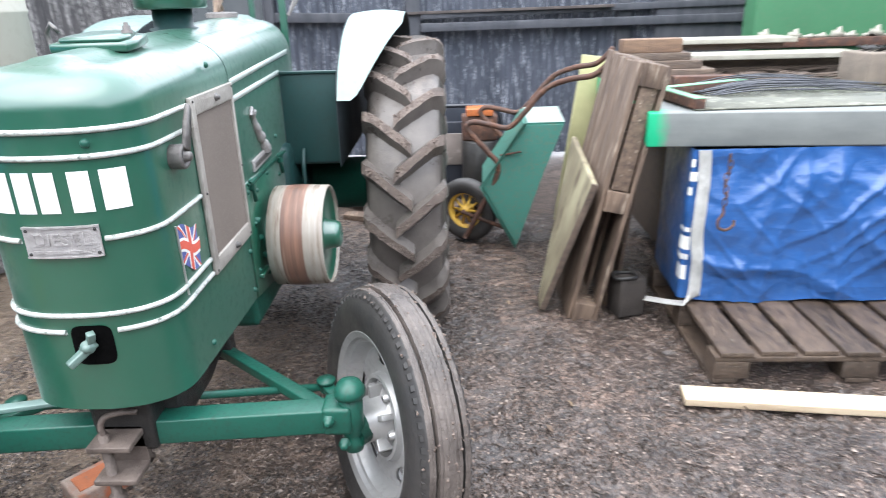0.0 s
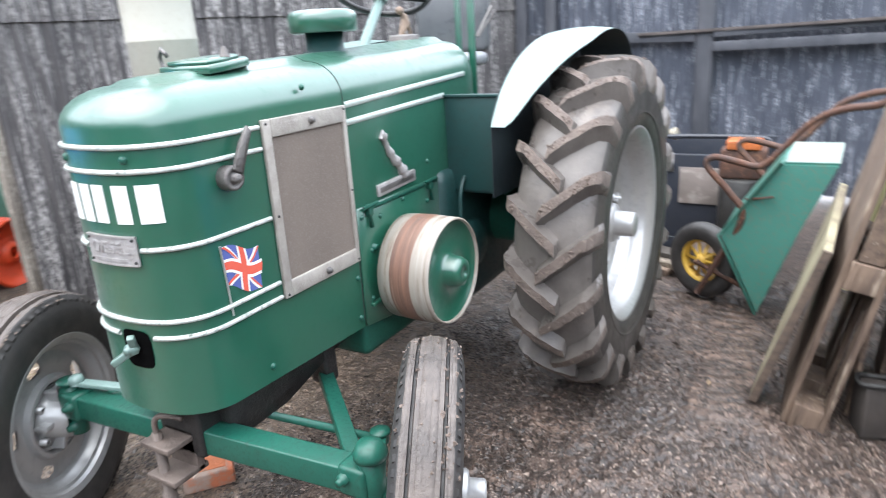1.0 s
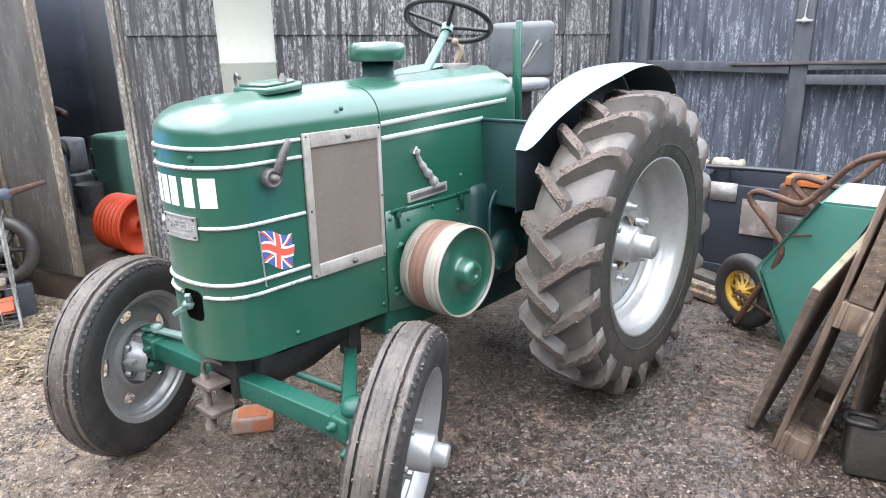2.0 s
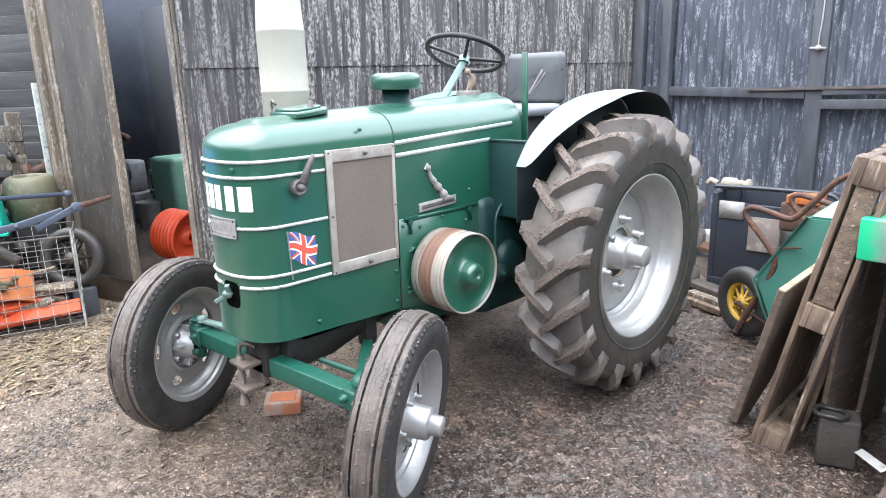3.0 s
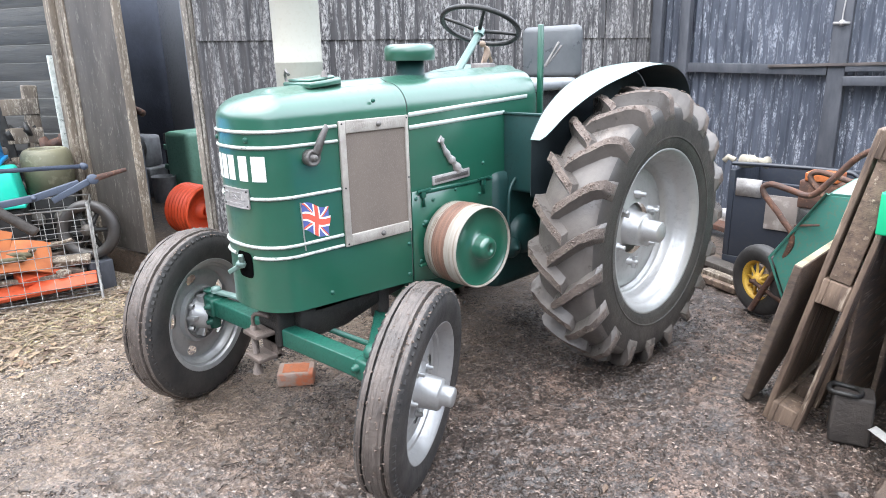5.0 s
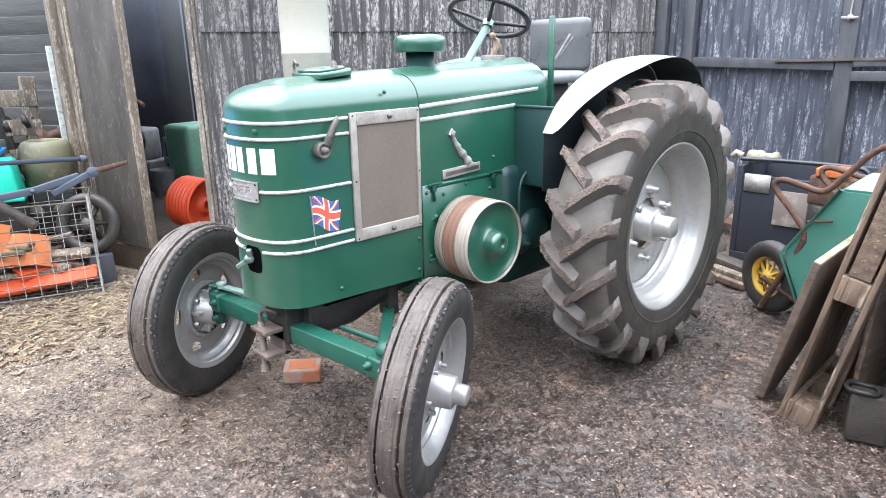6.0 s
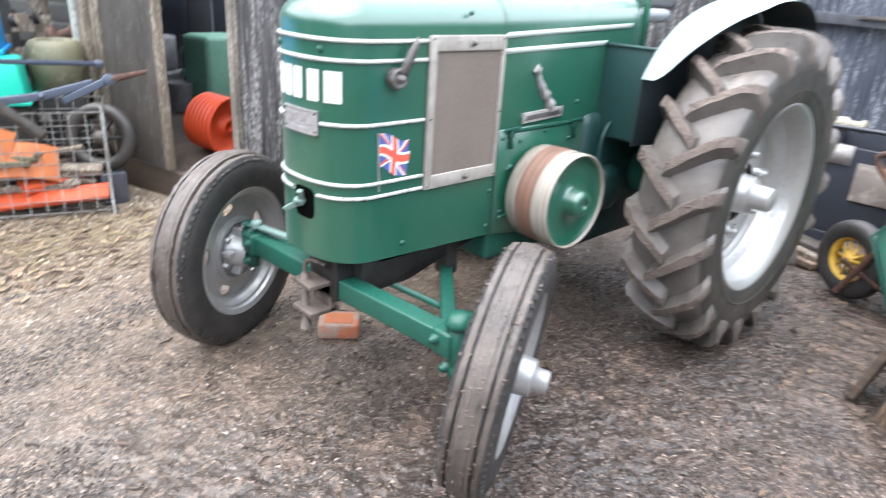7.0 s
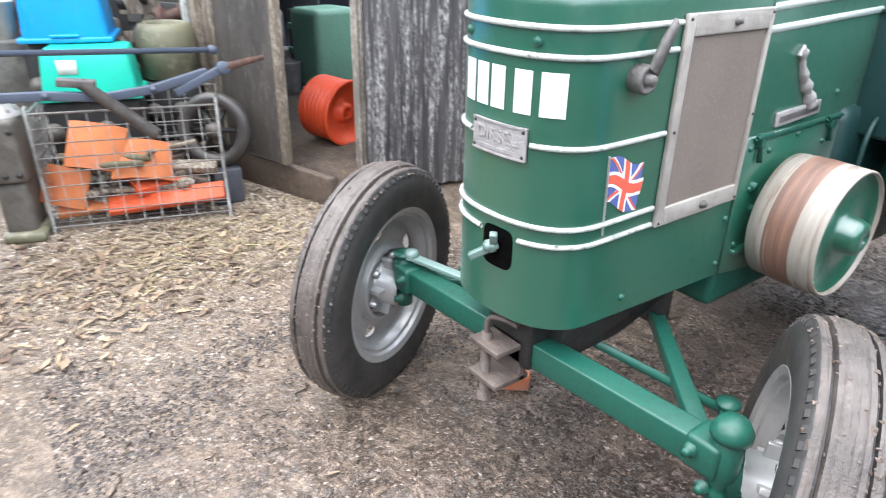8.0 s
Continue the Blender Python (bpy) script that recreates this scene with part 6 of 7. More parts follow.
solo("offcut", bm, RUST, "red-brown timber offcut on the slab", "board")
bm = bmesh.new()
box(bm, (-0.1, -0.1, 0), (0.1, 0.1, 0.16), Matrix.Translation((2.2, 4.1, 1.006)) @ Matrix.Rotation(0.2, 4, "Z"), 0.01)
solo("stone_block", bm, rough_thing("brown_grey_stone", (0.24, 0.2, 0.16), (0.17, 0.14, 0.115), 12, 0.85), "brown-grey stone block on the sheet", "block")
bm = bmesh.new()
for k in range(14):
    q = rnd.uniform(0, 6.28)
    tube(bm, [(2.2 + 0.03 * math.cos(q), 4.1 + 0.03 * math.sin(q), 1.166), (2.2 + 0.07 * math.cos(q), 4.1 + 0.07 * math.sin(q), 1.19), (2.2 + 0.05 * math.cos(q + 1), 4.1 + 0.05 * math.sin(q + 1), 1.176)], 0.006, 5)
solo("rope", bm, BLACK, "short dark coil of rope on the stone block", "rope")

# green container behind
box_green = thing("container", (2.9, 5.6, 0), 0, "green painted container with pale peeling patches along its foot", "container")
bm = bmesh.new()
box(bm, (2.1, 5.3, 0.0), (4.4, 5.5, 2.3), None, 0.02)
part("body", bm, painted("faded_green_paint", (0.045, 0.175, 0.08), dirt=(0.14, 0.19, 0.12), rough=0.6, grime=0.4, coat=0), box_green)
for k in range(16):
    bm = bmesh.new()
    x = 2.1 + 0.1 * k + rnd.uniform(-0.03, 0.03)
    h = rnd.uniform(0.025, 0.1)
    slab(bm, [(-0.05, 0), (0.055, 0.0), (0.05, h * 0.4), (0.03, h * 0.5), (0.022, h), (-0.004, h * 0.9), (-0.012, h * 0.55), (-0.035, h * 0.7)], 0.003, Matrix.Translation((x + 0.06, 5.3, 1.16)) @ Matrix.Rotation(radians(90), 4, "X"))
    part("peeled_patch", bm, WHITE_BOARD, box_green)
bm = bmesh.new()
box(bm, (2.08, 5.26, 1.1), (4.4, 5.3, 1.16), None, 0.006)
part("foot_rail", bm, RUST, box_green)

# ---- wheelbarrow tipped on its nose ----
barrow = thing("wheelbarrow", (0.2, 4.5, 0), 0, "green wheelbarrow tipped on end with rusty tube handles", "wheelbarrow")
WC = Vector((0.115, 4.56, 0.215))
WA = Vector((-0.5, -0.87, 0.0)).normalized()
bm = bmesh.new()
lathe(bm, [(0.115, -0.035), (0.135, -0.045), (0.165, -0.048), (0.19, -0.04), (0.203, -0.018), (0.205, 0), (0.203, 0.018), (0.19, 0.04), (0.165, 0.048), (0.135, 0.045), (0.115, 0.035)], WC, WA, 36, cap=False)
wb = part("wheel", bm, RUBBER_WALL, barrow, "black rubber tyre")
YELLOW = painted("yellow_wheel_paint", (0.62, 0.38, 0.05), dirt=(0.12, 0.08, 0.05), rough=0.5, grime=0.6, coat=0, scale=8)
bm = bmesh.new()
lathe(bm, [(0.105, -0.02), (0.118, -0.036), (0.122, -0.03), (0.112, 0.0), (0.122, 0.03), (0.118, 0.036), (0.105, 0.02), (0.1, 0.0)], WC, WA, 32, cap=False)
lathe(bm, [(0.03, -0.04), (0.03, 0.04)], WC, WA, 14)
part("rim", bm, YELLOW, wb, "yellow painted rim")
a, u, w = basis(WA)
for k in range(10):
    q = 2 * math.pi * k / 10
    bm = bmesh.new()
    d = u * math.cos(q) + w * math.sin(q)
    rod(bm, WC + d * 0.025 + WA * 0.02, WC + d * 0.108 + WA * 0.005, 0.009, 0.007, 6)
    part("spoke", bm, YELLOW, wb)
# tray: a pan stood up, its open side to the back
BARROW_GREEN = painted("barrow_green_paint", (0.045, 0.185, 0.145), dirt=(0.2, 0.12, 0.075), rough=0.45, grime=0.6, coat=0.1, scale=4)
PALE_GREEN = painted("pale_barrow_top_paint", (0.27, 0.33, 0.3), dirt=(0.25, 0.2, 0.14), rough=0.55, grime=0.5, coat=0, scale=6)
T = {"tl": Vector((0.45, 4.35, 0.79)), "left": Vector((0.2, 4.42, 0.4)), "bot": Vector((0.4, 4.3, 0.05)), "tr": Vector((0.68, 4.36, 0.79)), "tip": Vector((0.56, 4.33, 0.5))}
dpt = Vector((0.02, 0.42, 0.03))
bm = bmesh.new()
front = [T["tl"], T["left"], T["bot"], T["tip"], T["tr"]]
backs = [p + dpt * (1.0 if i not in (1,) else 0.95) for i, p in enumerate(front)]
vs = [bm.verts.new(p) for p in front + backs]
made = [bm.faces.new([vs[0], vs[1], vs[2], vs[3], vs[4]])]
made += [bm.faces.new([vs[1], vs[0], vs[5], vs[6]]), bm.faces.new([vs[2], vs[1], vs[6], vs[7]]), bm.faces.new([vs[0], vs[4], vs[9], vs[5]]), bm.faces.new([vs[5], vs[9], vs[8], vs[7], vs[6]])]
# the tray's top face takes the paler colour
made[3].material_index = 1
bmesh.ops.recalc_face_normals(bm, faces=bm.faces)
bmesh.ops.bevel(bm, geom=[e for e in bm.edges if len(e.link_faces) == 2], offset=0.012, segments=2, affect="EDGES")
bmesh.ops.solidify(bm, geom=list(bm.faces), thickness=0.004)
tray = part("tray", bm, [BARROW_GREEN, PALE_GREEN], barrow, "dented green steel tray")
bm = bmesh.new()
tube(bm, [T["tl"] + Vector((0.0, -0.01, 0)), T["left"] + Vector((-0.004, -0.012, 0)), T["bot"] + Vector((0, -0.01, 0))], 0.008, 8)
part("rolled_edge", bm, BARROW_GREEN, tray)
bm = bmesh.new()
rod(bm, (0.31, 4.38, 0.6), (0.43, 4.355, 0.625), 0.006, None, 6)
part("rusty_seam", bm, RUST, tray)
for s, o in ((0, Vector((0, 0, 0))), (1, Vector((0.1, 0.42, 0.02)))):
    bm = bmesh.new()
    pts = [(0.1, 4.49, 0.05), (0.17, 4.46, 0.2), (0.3, 4.4, 0.5), (0.235, 4.41, 0.62), (0.12, 4.43, 0.745), (0.15, 4.43, 0.79), (0.25, 4.42, 0.775), (0.36, 4.4, 0.76), (0.45, 4.38, 0.85), (0.56, 4.35, 0.98), (0.68, 4.28, 1.04), (0.8, 4.2, 1.07), (0.88, 4.15, 1.16)]
    tube(bm, curve([Vector(p) + o for p in pts], 5), 0.016, 10)
    part("handle", bm, RUST, barrow, "rusty bent steel tube")
bm = bmesh.new()
rod(bm, WC + WA * 0.06, (0.42, 4.36, 0.12), 0.012, None, 8)
rod(bm, WC - WA * 0.06, (0.45, 4.72, 0.14), 0.012, None, 8)
rod(bm, WC - WA * 0.07, WC + WA * 0.07, 0.012, None, 8)
part("axle_stay", bm, RUST, barrow)

# dark steel trough behind the barrow
trough = thing("trough", (0.1, 5.5, 0), 0, "blue-black steel trough with a pale label, against the back wall", "trough")
bm = bmesh.new()
box(bm, (-0.42, 5.3, 0.0), (0.4, 5.75, 0.1), None, 0.006)
TROUGH = painted("blue_black_steel", (0.026, 0.031, 0.043), dirt=(0.08, 0.07, 0.06), rough=0.4, grime=0.3, coat=0)
part("base", bm, TROUGH, trough)
for name, lo, hi in (("end_wall", (-0.42, 5.3, 0.1), (-0.38, 5.75, 0.7)), ("end_wall", (0.36, 5.3, 0.1), (0.4, 5.75, 0.7)), ("front_wall", (-0.38, 5.302, 0.1), (0.36, 5.33, 0.64)), ("back_wall", (-0.38, 5.72, 0.1), (0.36, 5.748, 0.7))):
    bm = bmesh.new()
    box(bm, lo, hi, None, 0.006)
    part(name, bm, TROUGH, trough)
bm = bmesh.new()
tube(bm, curve([(-0.4, 5.29, 0.745), (-0.1, 5.285, 0.755), (0.25, 5.285, 0.755), (0.34, 5.285, 0.735), (0.375, 5.285, 0.66), (0.38, 5.285, 0.6)], 4), 0.014, 8)
part("top_rail", bm, painted("dark_rail_paint", (0.02, 0.024, 0.034), rough=0.4, grime=0.3), trough)
bm = bmesh.new()
box(bm, (-0.365, 5.292, 0.53), (-0.2, 5.298, 0.65))
part("label_plate", bm, ALLOY, trough, "pale label plate")
bm = bmesh.new()
box(bm, (-0.16, 5.287, 0.33), (0.28, 5.296, 0.56), None, 0.003)
part("tail_board", bm, rough_thing("worn_grey_pink_board", (0.26, 0.22, 0.2), (0.18, 0.155, 0.14), 6, 0.7, spots=(0.36, 0.32, 0.29), spot_scale=10), trough, "worn grey board")
bm = bmesh.new()
lathe(bm, [(0.03, -0.07), (0.045, -0.06), (0.045, 0.02), (0.03, 0.04), (0.028, 0.1), (0.04, 0.11), (0.04, 0.13)], (-0.33, 5.4, 0.75), (1, -0.2, 0.05), 14)
lathe(bm, [(0.03, 0), (0.035, 0.04), (0.02, 0.05)], (-0.3, 5.38, 0.75), (0.2, -1, 0.2), 12)
tube(bm, [(-0.43, 5.4, 0.75), (-0.48, 5.4, 0.77), (-0.5, 5.38, 0.74)], 0.02, 8)
solo("pipe_fitting", bm, rough_thing("dusty_cream_casting", (0.36, 0.33, 0.26), (0.24, 0.21, 0.17), 20, 0.7), "dusty cream cast pipe fitting resting on the trough", "fitting")
bm = bmesh.new()
box(bm, (0.1, 5.05, 0.55), (0.34, 5.2, 0.72), None, 0.012)
solo("engine_block", bm, RUST, "small rusty engine block on a stand behind the barrow", "engine")
bm = bmesh.new()
box(bm, (0.13, 5.04, 0.72), (0.31, 5.2, 0.77), None, 0.006)
solo("tin", bm, painted("orange_tin_paint", (0.5, 0.15, 0.05), grime=0.5, coat=0), "orange tin on the rusty engine block", "tin")
bm = bmesh.new()
lathe(bm, [(0.12, 0.0), (0.125, 0.005), (0.125, 0.54), (0.115, 0.55)], (0.22, 5.12, 0.0), (0, 0, 1), 20)
solo("drum", bm, BLACK, "dark drum standing behind the wheelbarrow", "drum")
for k, (x0, y0, x1, y1, z, w) in enumerate(((-0.95, 5.75, -0.25, 5.15, 0.02, 0.14), (-0.8, 5.4, -0.05, 5.05, 0.045, 0.12), (-0.6, 5.95, 0.1, 5.1, 0.06, 0.16), (-0.75, 5.1, -0.1, 4.85, 0.02, 0.1), (-1.1, 6.3, -0.5, 6.0, 0.08, 0.16), (-0.4, 5.0, 0.05, 4.82, 0.05, 0.07))):
    bm = bmesh.new()
    a, b = Vector((x0, y0, z)), Vector((x1, y1, z))
    box(bm, (0, -w / 2, -0.02), ((b - a).length, w / 2, 0.02), along(a, b - a), 0.004)
    solo("scrap_plank", bm, (PALLET, PLY, PALLET, BROWN_BOARD, RUST, WEATHERED)[k], ("damp brown plank lying in the mud by the back wall", "weathered grey plank lying in the mud by the back wall", "damp brown plank lying in the mud by the back wall", "brown split plank lying in the mud by the back wall", "rusty iron strip lying by the back wall", "pale split plank lying in the mud by the back wall")[k], "plank", "scrap planks by the back wall")
brick = thing("brick", (-1.15, 2.27, 0.004), 50, "pale dirty brick with an orange hollowed face under the tractor's nose", "brick")
bm = bmesh.new()
box(bm, (-0.085, -0.055, 0), (0.085, 0.055, 0.068), Matrix.Rotation(0.12, 4, "X"), 0.008)
part("body", bm, rough_thing("dirty_pale_brick", (0.42, 0.34, 0.29), (0.36, 0.2, 0.14), 12, 0.85, spots=(0.55, 0.17, 0.08), spot_scale=12, spot_low=0.5), brick, local=True)
bm = bmesh.new()
box(bm, (-0.06, -0.036, 0.06), (0.06, 0.036, 0.0705), Matrix.Rotation(0.12, 4, "X"), 0.002)
part("frog", bm, rough_thing("orange_brick_clay", (0.6, 0.2, 0.09), (0.45, 0.15, 0.07), 14, 0.85, spots=(0.25, 0.2, 0.17), spot_scale=30, spot_low=0.6), brick, "orange hollowed face", local=True)


# ---- the left side: basket of scrap, boxes and old machine parts ----
GALV = rough_thing("dull_galvanised_wire", (0.36, 0.36, 0.34), (0.2, 0.18, 0.165), 30, 0.5, metal=0.5)
BF, BR = Vector((-3.4, 1.22, 0.03)), Vector((-3.13, 2.03, 0.03))     # foot of the basket's front
BD = (BR - BF).normalized()
BB = Vector((-BD.y, BD.x, 0)) * 0.52
BH, BL = 0.58, (BR - BF).length
basket = thing("wire_basket", BF, 0, "rusty galvanised wire basket full of scrap tiles and timber", "basket")


def mesh_side(name, origin, d, length, nx_, nz):
    bm = bmesh.new()
    for k in range(nz + 1):
        z = BH * k / nz
        r = 0.006 if k in (0, nz) else 0.0032
        rod(bm, origin + Vector((0, 0, z)), origin + d * length + Vector((0, 0, z)), r, None, 5)
    for k in range(nx_ + 1):
        r = 0.006 if k in (0, nx_) else 0.0022
        rod(bm, origin + d * length * k / nx_, origin + d * length * k / nx_ + Vector((0, 0, BH)), r, None, 5)
    part(name, bm, GALV, basket)


bd = BB.normalized()
mesh_side("front_mesh", BF, BD, BL, 10, 8)
mesh_side("back_mesh", BF + BB, BD, BL, 10, 8)
mesh_side("end_mesh", BF, bd, 0.52, 8, 8)
mesh_side("end_mesh", BR, bd, 0.52, 8, 8)
for p in (BF, BR):
    bm = bmesh.new()
    tube(bm, [p + Vector((0, 0, -0.03)), p + Vector((0.004, -0.004, 0.3)), p + Vector((0, 0, BH + 0.03)), p + bd * 0.02 + Vector((0, 0, BH + 0.03))], 0.009, 6)
    part("corner_post", bm, GALV, basket)
bm = bmesh.new()
for k in range(8):
    rod(bm, BF + BB * k / 7, BR + BB * k / 7, 0.004, None, 5)
part("floor_mesh", bm, GALV, basket)

CLAY = rough_thing("orange_clay_tile", (0.52, 0.165, 0.055), (0.4, 0.115, 0.04), 6, 0.8, spots=(0.24, 0.14, 0.09), spot_scale=9, spot_low=0.6)
RED_PAINT = painted("orange_red_paint", (0.6, 0.09, 0.03), dirt=(0.12, 0.06, 0.04), rough=0.5, grime=0.4, coat=0)


def in_basket(u, v, z):
    return BF + BD * u * BL + BB * v + Vector((0, 0, z))


for (u, v, z), turn, tip, size in (((0.28, 0.3, 0.36), 12, 62, (0.27, 0.24)), ((0.52, 0.3, 0.27), 28, 52, (0.3, 0.22)), ((0.08, 0.2, 0.18), 0, 70, (0.22, 0.2))):
    bm = bmesh.new()
    m = Matrix.Translation(in_basket(u, v, z)) @ Matrix.Rotation(math.atan2(BD.y, BD.x) + radians(turn - 8), 4, "Z") @ Matrix.Rotation(radians(tip), 4, "X") @ Matrix.Rotation(radians(-14), 4, "Z")
    rows = [[Vector((size[0] * (i / 8 - 0.5), size[1] * (j / 4 - 0.5), 0.05 * (1 - (2 * i / 8 - 1) ** 2) * 0.7)) for i in range(9)] for j in range(5)]
    sheet(bm, [[m @ p for p in r] for r in rows], 0, 0.016)
    solo("roof_tile", bm, CLAY, "orange clay roof tile lying in the wire basket", "tile", "tiles in the basket", smooth=40)
for (u0, v0, z0), (u1, v1, z1), w, h, mat, lab in (((0.3, 0.15, 0.06), (0.98, 0.12, 0.1), 0.12, 0.03, RED_PAINT, "orange-red painted board in the wire basket"), ((0.02, 0.15, 0.06), (0.5, 0.3, 0.07), 0.1, 0.03, CLAY, "rust-coloured board in the wire basket"), ((0.15, 0.3, 0.28), (0.85, 0.5, 0.12), 0.08, 0.05, WEATHERED, "mossy split timber in the wire basket"), ((0.25, 0.5, 0.22), (0.95, 0.35, 0.2), 0.07, 0.04, WEATHERED, "mossy split timber in the wire basket"), ((0.45, 0.2, 0.14), (0.8, 0.5, 0.15), 0.12, 0.05, RED_PAINT, "orange-red painted board in the wire basket")):
    bm = bmesh.new()
    a, b = in_basket(u0, v0, z0), in_basket(u1, v1, z1)
    box(bm, (0, -w / 2, -h / 2), ((b - a).length, w / 2, h / 2), along(a, b - a, (0.4, -0.3, 1)), 0.005)
    solo("scrap_timber", bm, mat, lab, "timber", "timber in the basket")
bm = bmesh.new()
a, b = Vector((-3.21, 1.455, 0.76)), Vector((-2.98, 1.69, 0.54))
rod(bm, a, b, 0.028, 0.03, 12)
box(bm, (-0.06, -0.03, -0.015), (0.1, 0.03, 0.02), along(a, Vector((-0.3, -0.9, 0.1))), 0.006)
solo("iron_bar", bm, rough_thing("dark_brown_iron", (0.12, 0.105, 0.095), (0.06, 0.052, 0.047), 14, 0.6), "dark iron bar sticking out of the wire basket", "bar")
rnd = random.Random(11)
for k in range(22):
    bm = bmesh.new()
    c = in_basket(rnd.uniform(0.1, 0.92), rnd.uniform(0.12, 0.8), rnd.uniform(0.07, 0.2))
    bmesh.ops.create_icosphere(bm, subdivisions=2, radius=rnd.uniform(0.03, 0.06))
    for v in bm.verts:
        v.co = v.co * (1 + 0.5 * noise.noise(v.co * 30 + Vector((k, 0, 0))))
        v.co.z *= 0.6
        v.co += c
    white = k % 3 == 0
    solo("rubble", bm, WHITE_BOARD if white else WEATHERED, "lump of white plaster in the wire basket" if white else "lump of brown rubble in the wire basket", "rubble", "rubble in the basket", smooth=0)
for k in range(12):
    a = in_basket(rnd.uniform(0.05, 0.5), rnd.uniform(0.2, 0.9), rnd.uniform(0.08, 0.3))
    b = in_basket(rnd.uniform(0.55, 0.95), rnd.uniform(0.2, 0.9), rnd.uniform(0.08, 0.34))
    w = rnd.uniform(0.015, 0.035)
    bm = bmesh.new()
    box(bm, (0, -w, -w * 0.5), ((b - a).length, w, w * 0.5), along(a, b - a), 0.004)
    solo("scrap_timber", bm, (DARK_TIMBER, WEATHERED, PALLET)[k % 3], ("dark stained stick in the wire basket", "weathered grey stick in the wire basket", "damp brown stick in the wire basket")[k % 3], "timber", "timber in the basket")
rope = bmesh.new()
tube(rope, curve([in_basket(rnd.uniform(0.02, 0.6), rnd.uniform(0.05, 0.5), rnd.uniform(0.2, 0.32)) for k in range(9)], 5), 0.018, 7)
solo("rope", rope, rough_thing("mossy_rope", (0.16, 0.14, 0.08), (0.09, 0.08, 0.05), 30, 0.9), "mossy old rope tangled in the wire basket", "rope", smooth=60)

# blue-grey link bars lying over the basket
LINK = painted("blue_grey_link_paint", (0.068, 0.084, 0.118), dirt=(0.06, 0.05, 0.045), rough=0.5, grime=0.5, coat=0.0, scale=7)
link = thing("linkage", (-3.2, 1.6, 0.7), 0, "blue-grey painted lower link arm and rod lying across the basket", "linkage")
bm = bmesh.new()
pts = [Vector((-3.28, 0.95, 0.73)), Vector((-3.22, 1.3, 0.72)), Vector((-3.2, 1.55, 0.69)), Vector((-3.17, 1.75, 0.71)), Vector((-3.14, 2.0, 0.77))]
for p, q in zip(pts, pts[1:]):
    d = q - p
    box(bm, (-0.01, -0.016, -0.021), (d.length + 0.01, 0.016, 0.021), along(p, d), 0.005)
    lathe(bm, [(0.014, -0.022), (0.016, -0.02), (0.016, 0.02), (0.01, 0.022), (0.008, 0.03), (0, 0.031)], p, (1, 0, 0.1), 10)
part("arm", bm, LINK, link)
bm = bmesh.new()
a, b = Vector((-3.16, 1.85, 0.68)), Vector((-3.1, 2.08, 0.79))
box(bm, (0, -0.015, -0.02), ((b - a).length, 0.015, 0.02), along(a, b - a), 0.005)
lathe(bm, [(0.03, -0.022), (0.032, -0.02), (0.032, 0.02), (0.03, 0.022)], b, (1, 0, 0.1), 14)
part("fork", bm, LINK, link)
bm = bmesh.new()
rod(bm, b, (-3.07, 2.28, 0.83), 0.022, 0.012, 10)
part("pin", bm, RUST, link, "bare rusty pin")
bm = bmesh.new()
rod(bm, (-3.3, 0.92, 0.92), (-3.2, 2.07, 0.865), 0.014, None, 10)
lathe(bm, [(0.022, -0.02), (0.022, 0.02)], (-3.2, 2.07, 0.865), (1, 0, 0), 12)
part("rod", bm, LINK, link)
bm = bmesh.new()
box(bm, (-0.012, -0.02, 0), (0.012, 0.02, 0.2), Matrix.Translation((-3.28, 0.97, 0.74)) @ Matrix.Rotation(0.25, 4, "X"), 0.004)
lathe(bm, [(0.03, -0.024), (0.034, -0.022), (0.034, 0.022), (0.03, 0.024)], (-3.28, 0.98, 0.73), (1, 0, 0), 16)
rod(bm, (-3.28, 0.97, 0.73), (-3.25, 0.7, 0.68), 0.024, 0.02, 10)
part("bracket", bm, LINK, link)


def storage_box(name, c, size, taper, colour, label, turn=0.0):
    """An upturned plastic box with a rim, ribs and a handle."""
    ob = thing(name, c, turn, label, "box")
    sx, sy, sz = size
    bm = bmesh.new()
    tmp = bmesh.new()
    bmesh.ops.create_cube(tmp, size=1)
    for v in tmp.verts:
        k = 1.0 if v.co.z < 0 else taper
        v.co = Vector((v.co.x * sx * k, v.co.y * sy * k, (v.co.z + 0.5) * sz))
    bmesh.ops.bevel(tmp, geom=list(tmp.edges), offset=0.025, segments=3, affect="EDGES", profile=0.5)
    merge(bm, tmp)
    mat = painted(name + "_plastic", colour, dirt=(0.2, 0.2, 0.18), rough=0.35, grime=0.1, coat=0.0)
    part("shell", bm, mat, ob, local=True)
    bm = bmesh.new()
    box(bm, (-sx / 2 - 0.018, -sy / 2 - 0.018, -0.005), (sx / 2 + 0.018, sy / 2 + 0.018, 0.022), None, 0.008)
    part("rim", bm, mat, ob, local=True)
    bm = bmesh.new()
    box(bm, (sx / 2 - 0.01, -0.07, 0.025), (sx / 2 + 0.03, 0.07, 0.04), None, 0.006)
    part("handle", bm, mat, ob, local=True)
    return ob


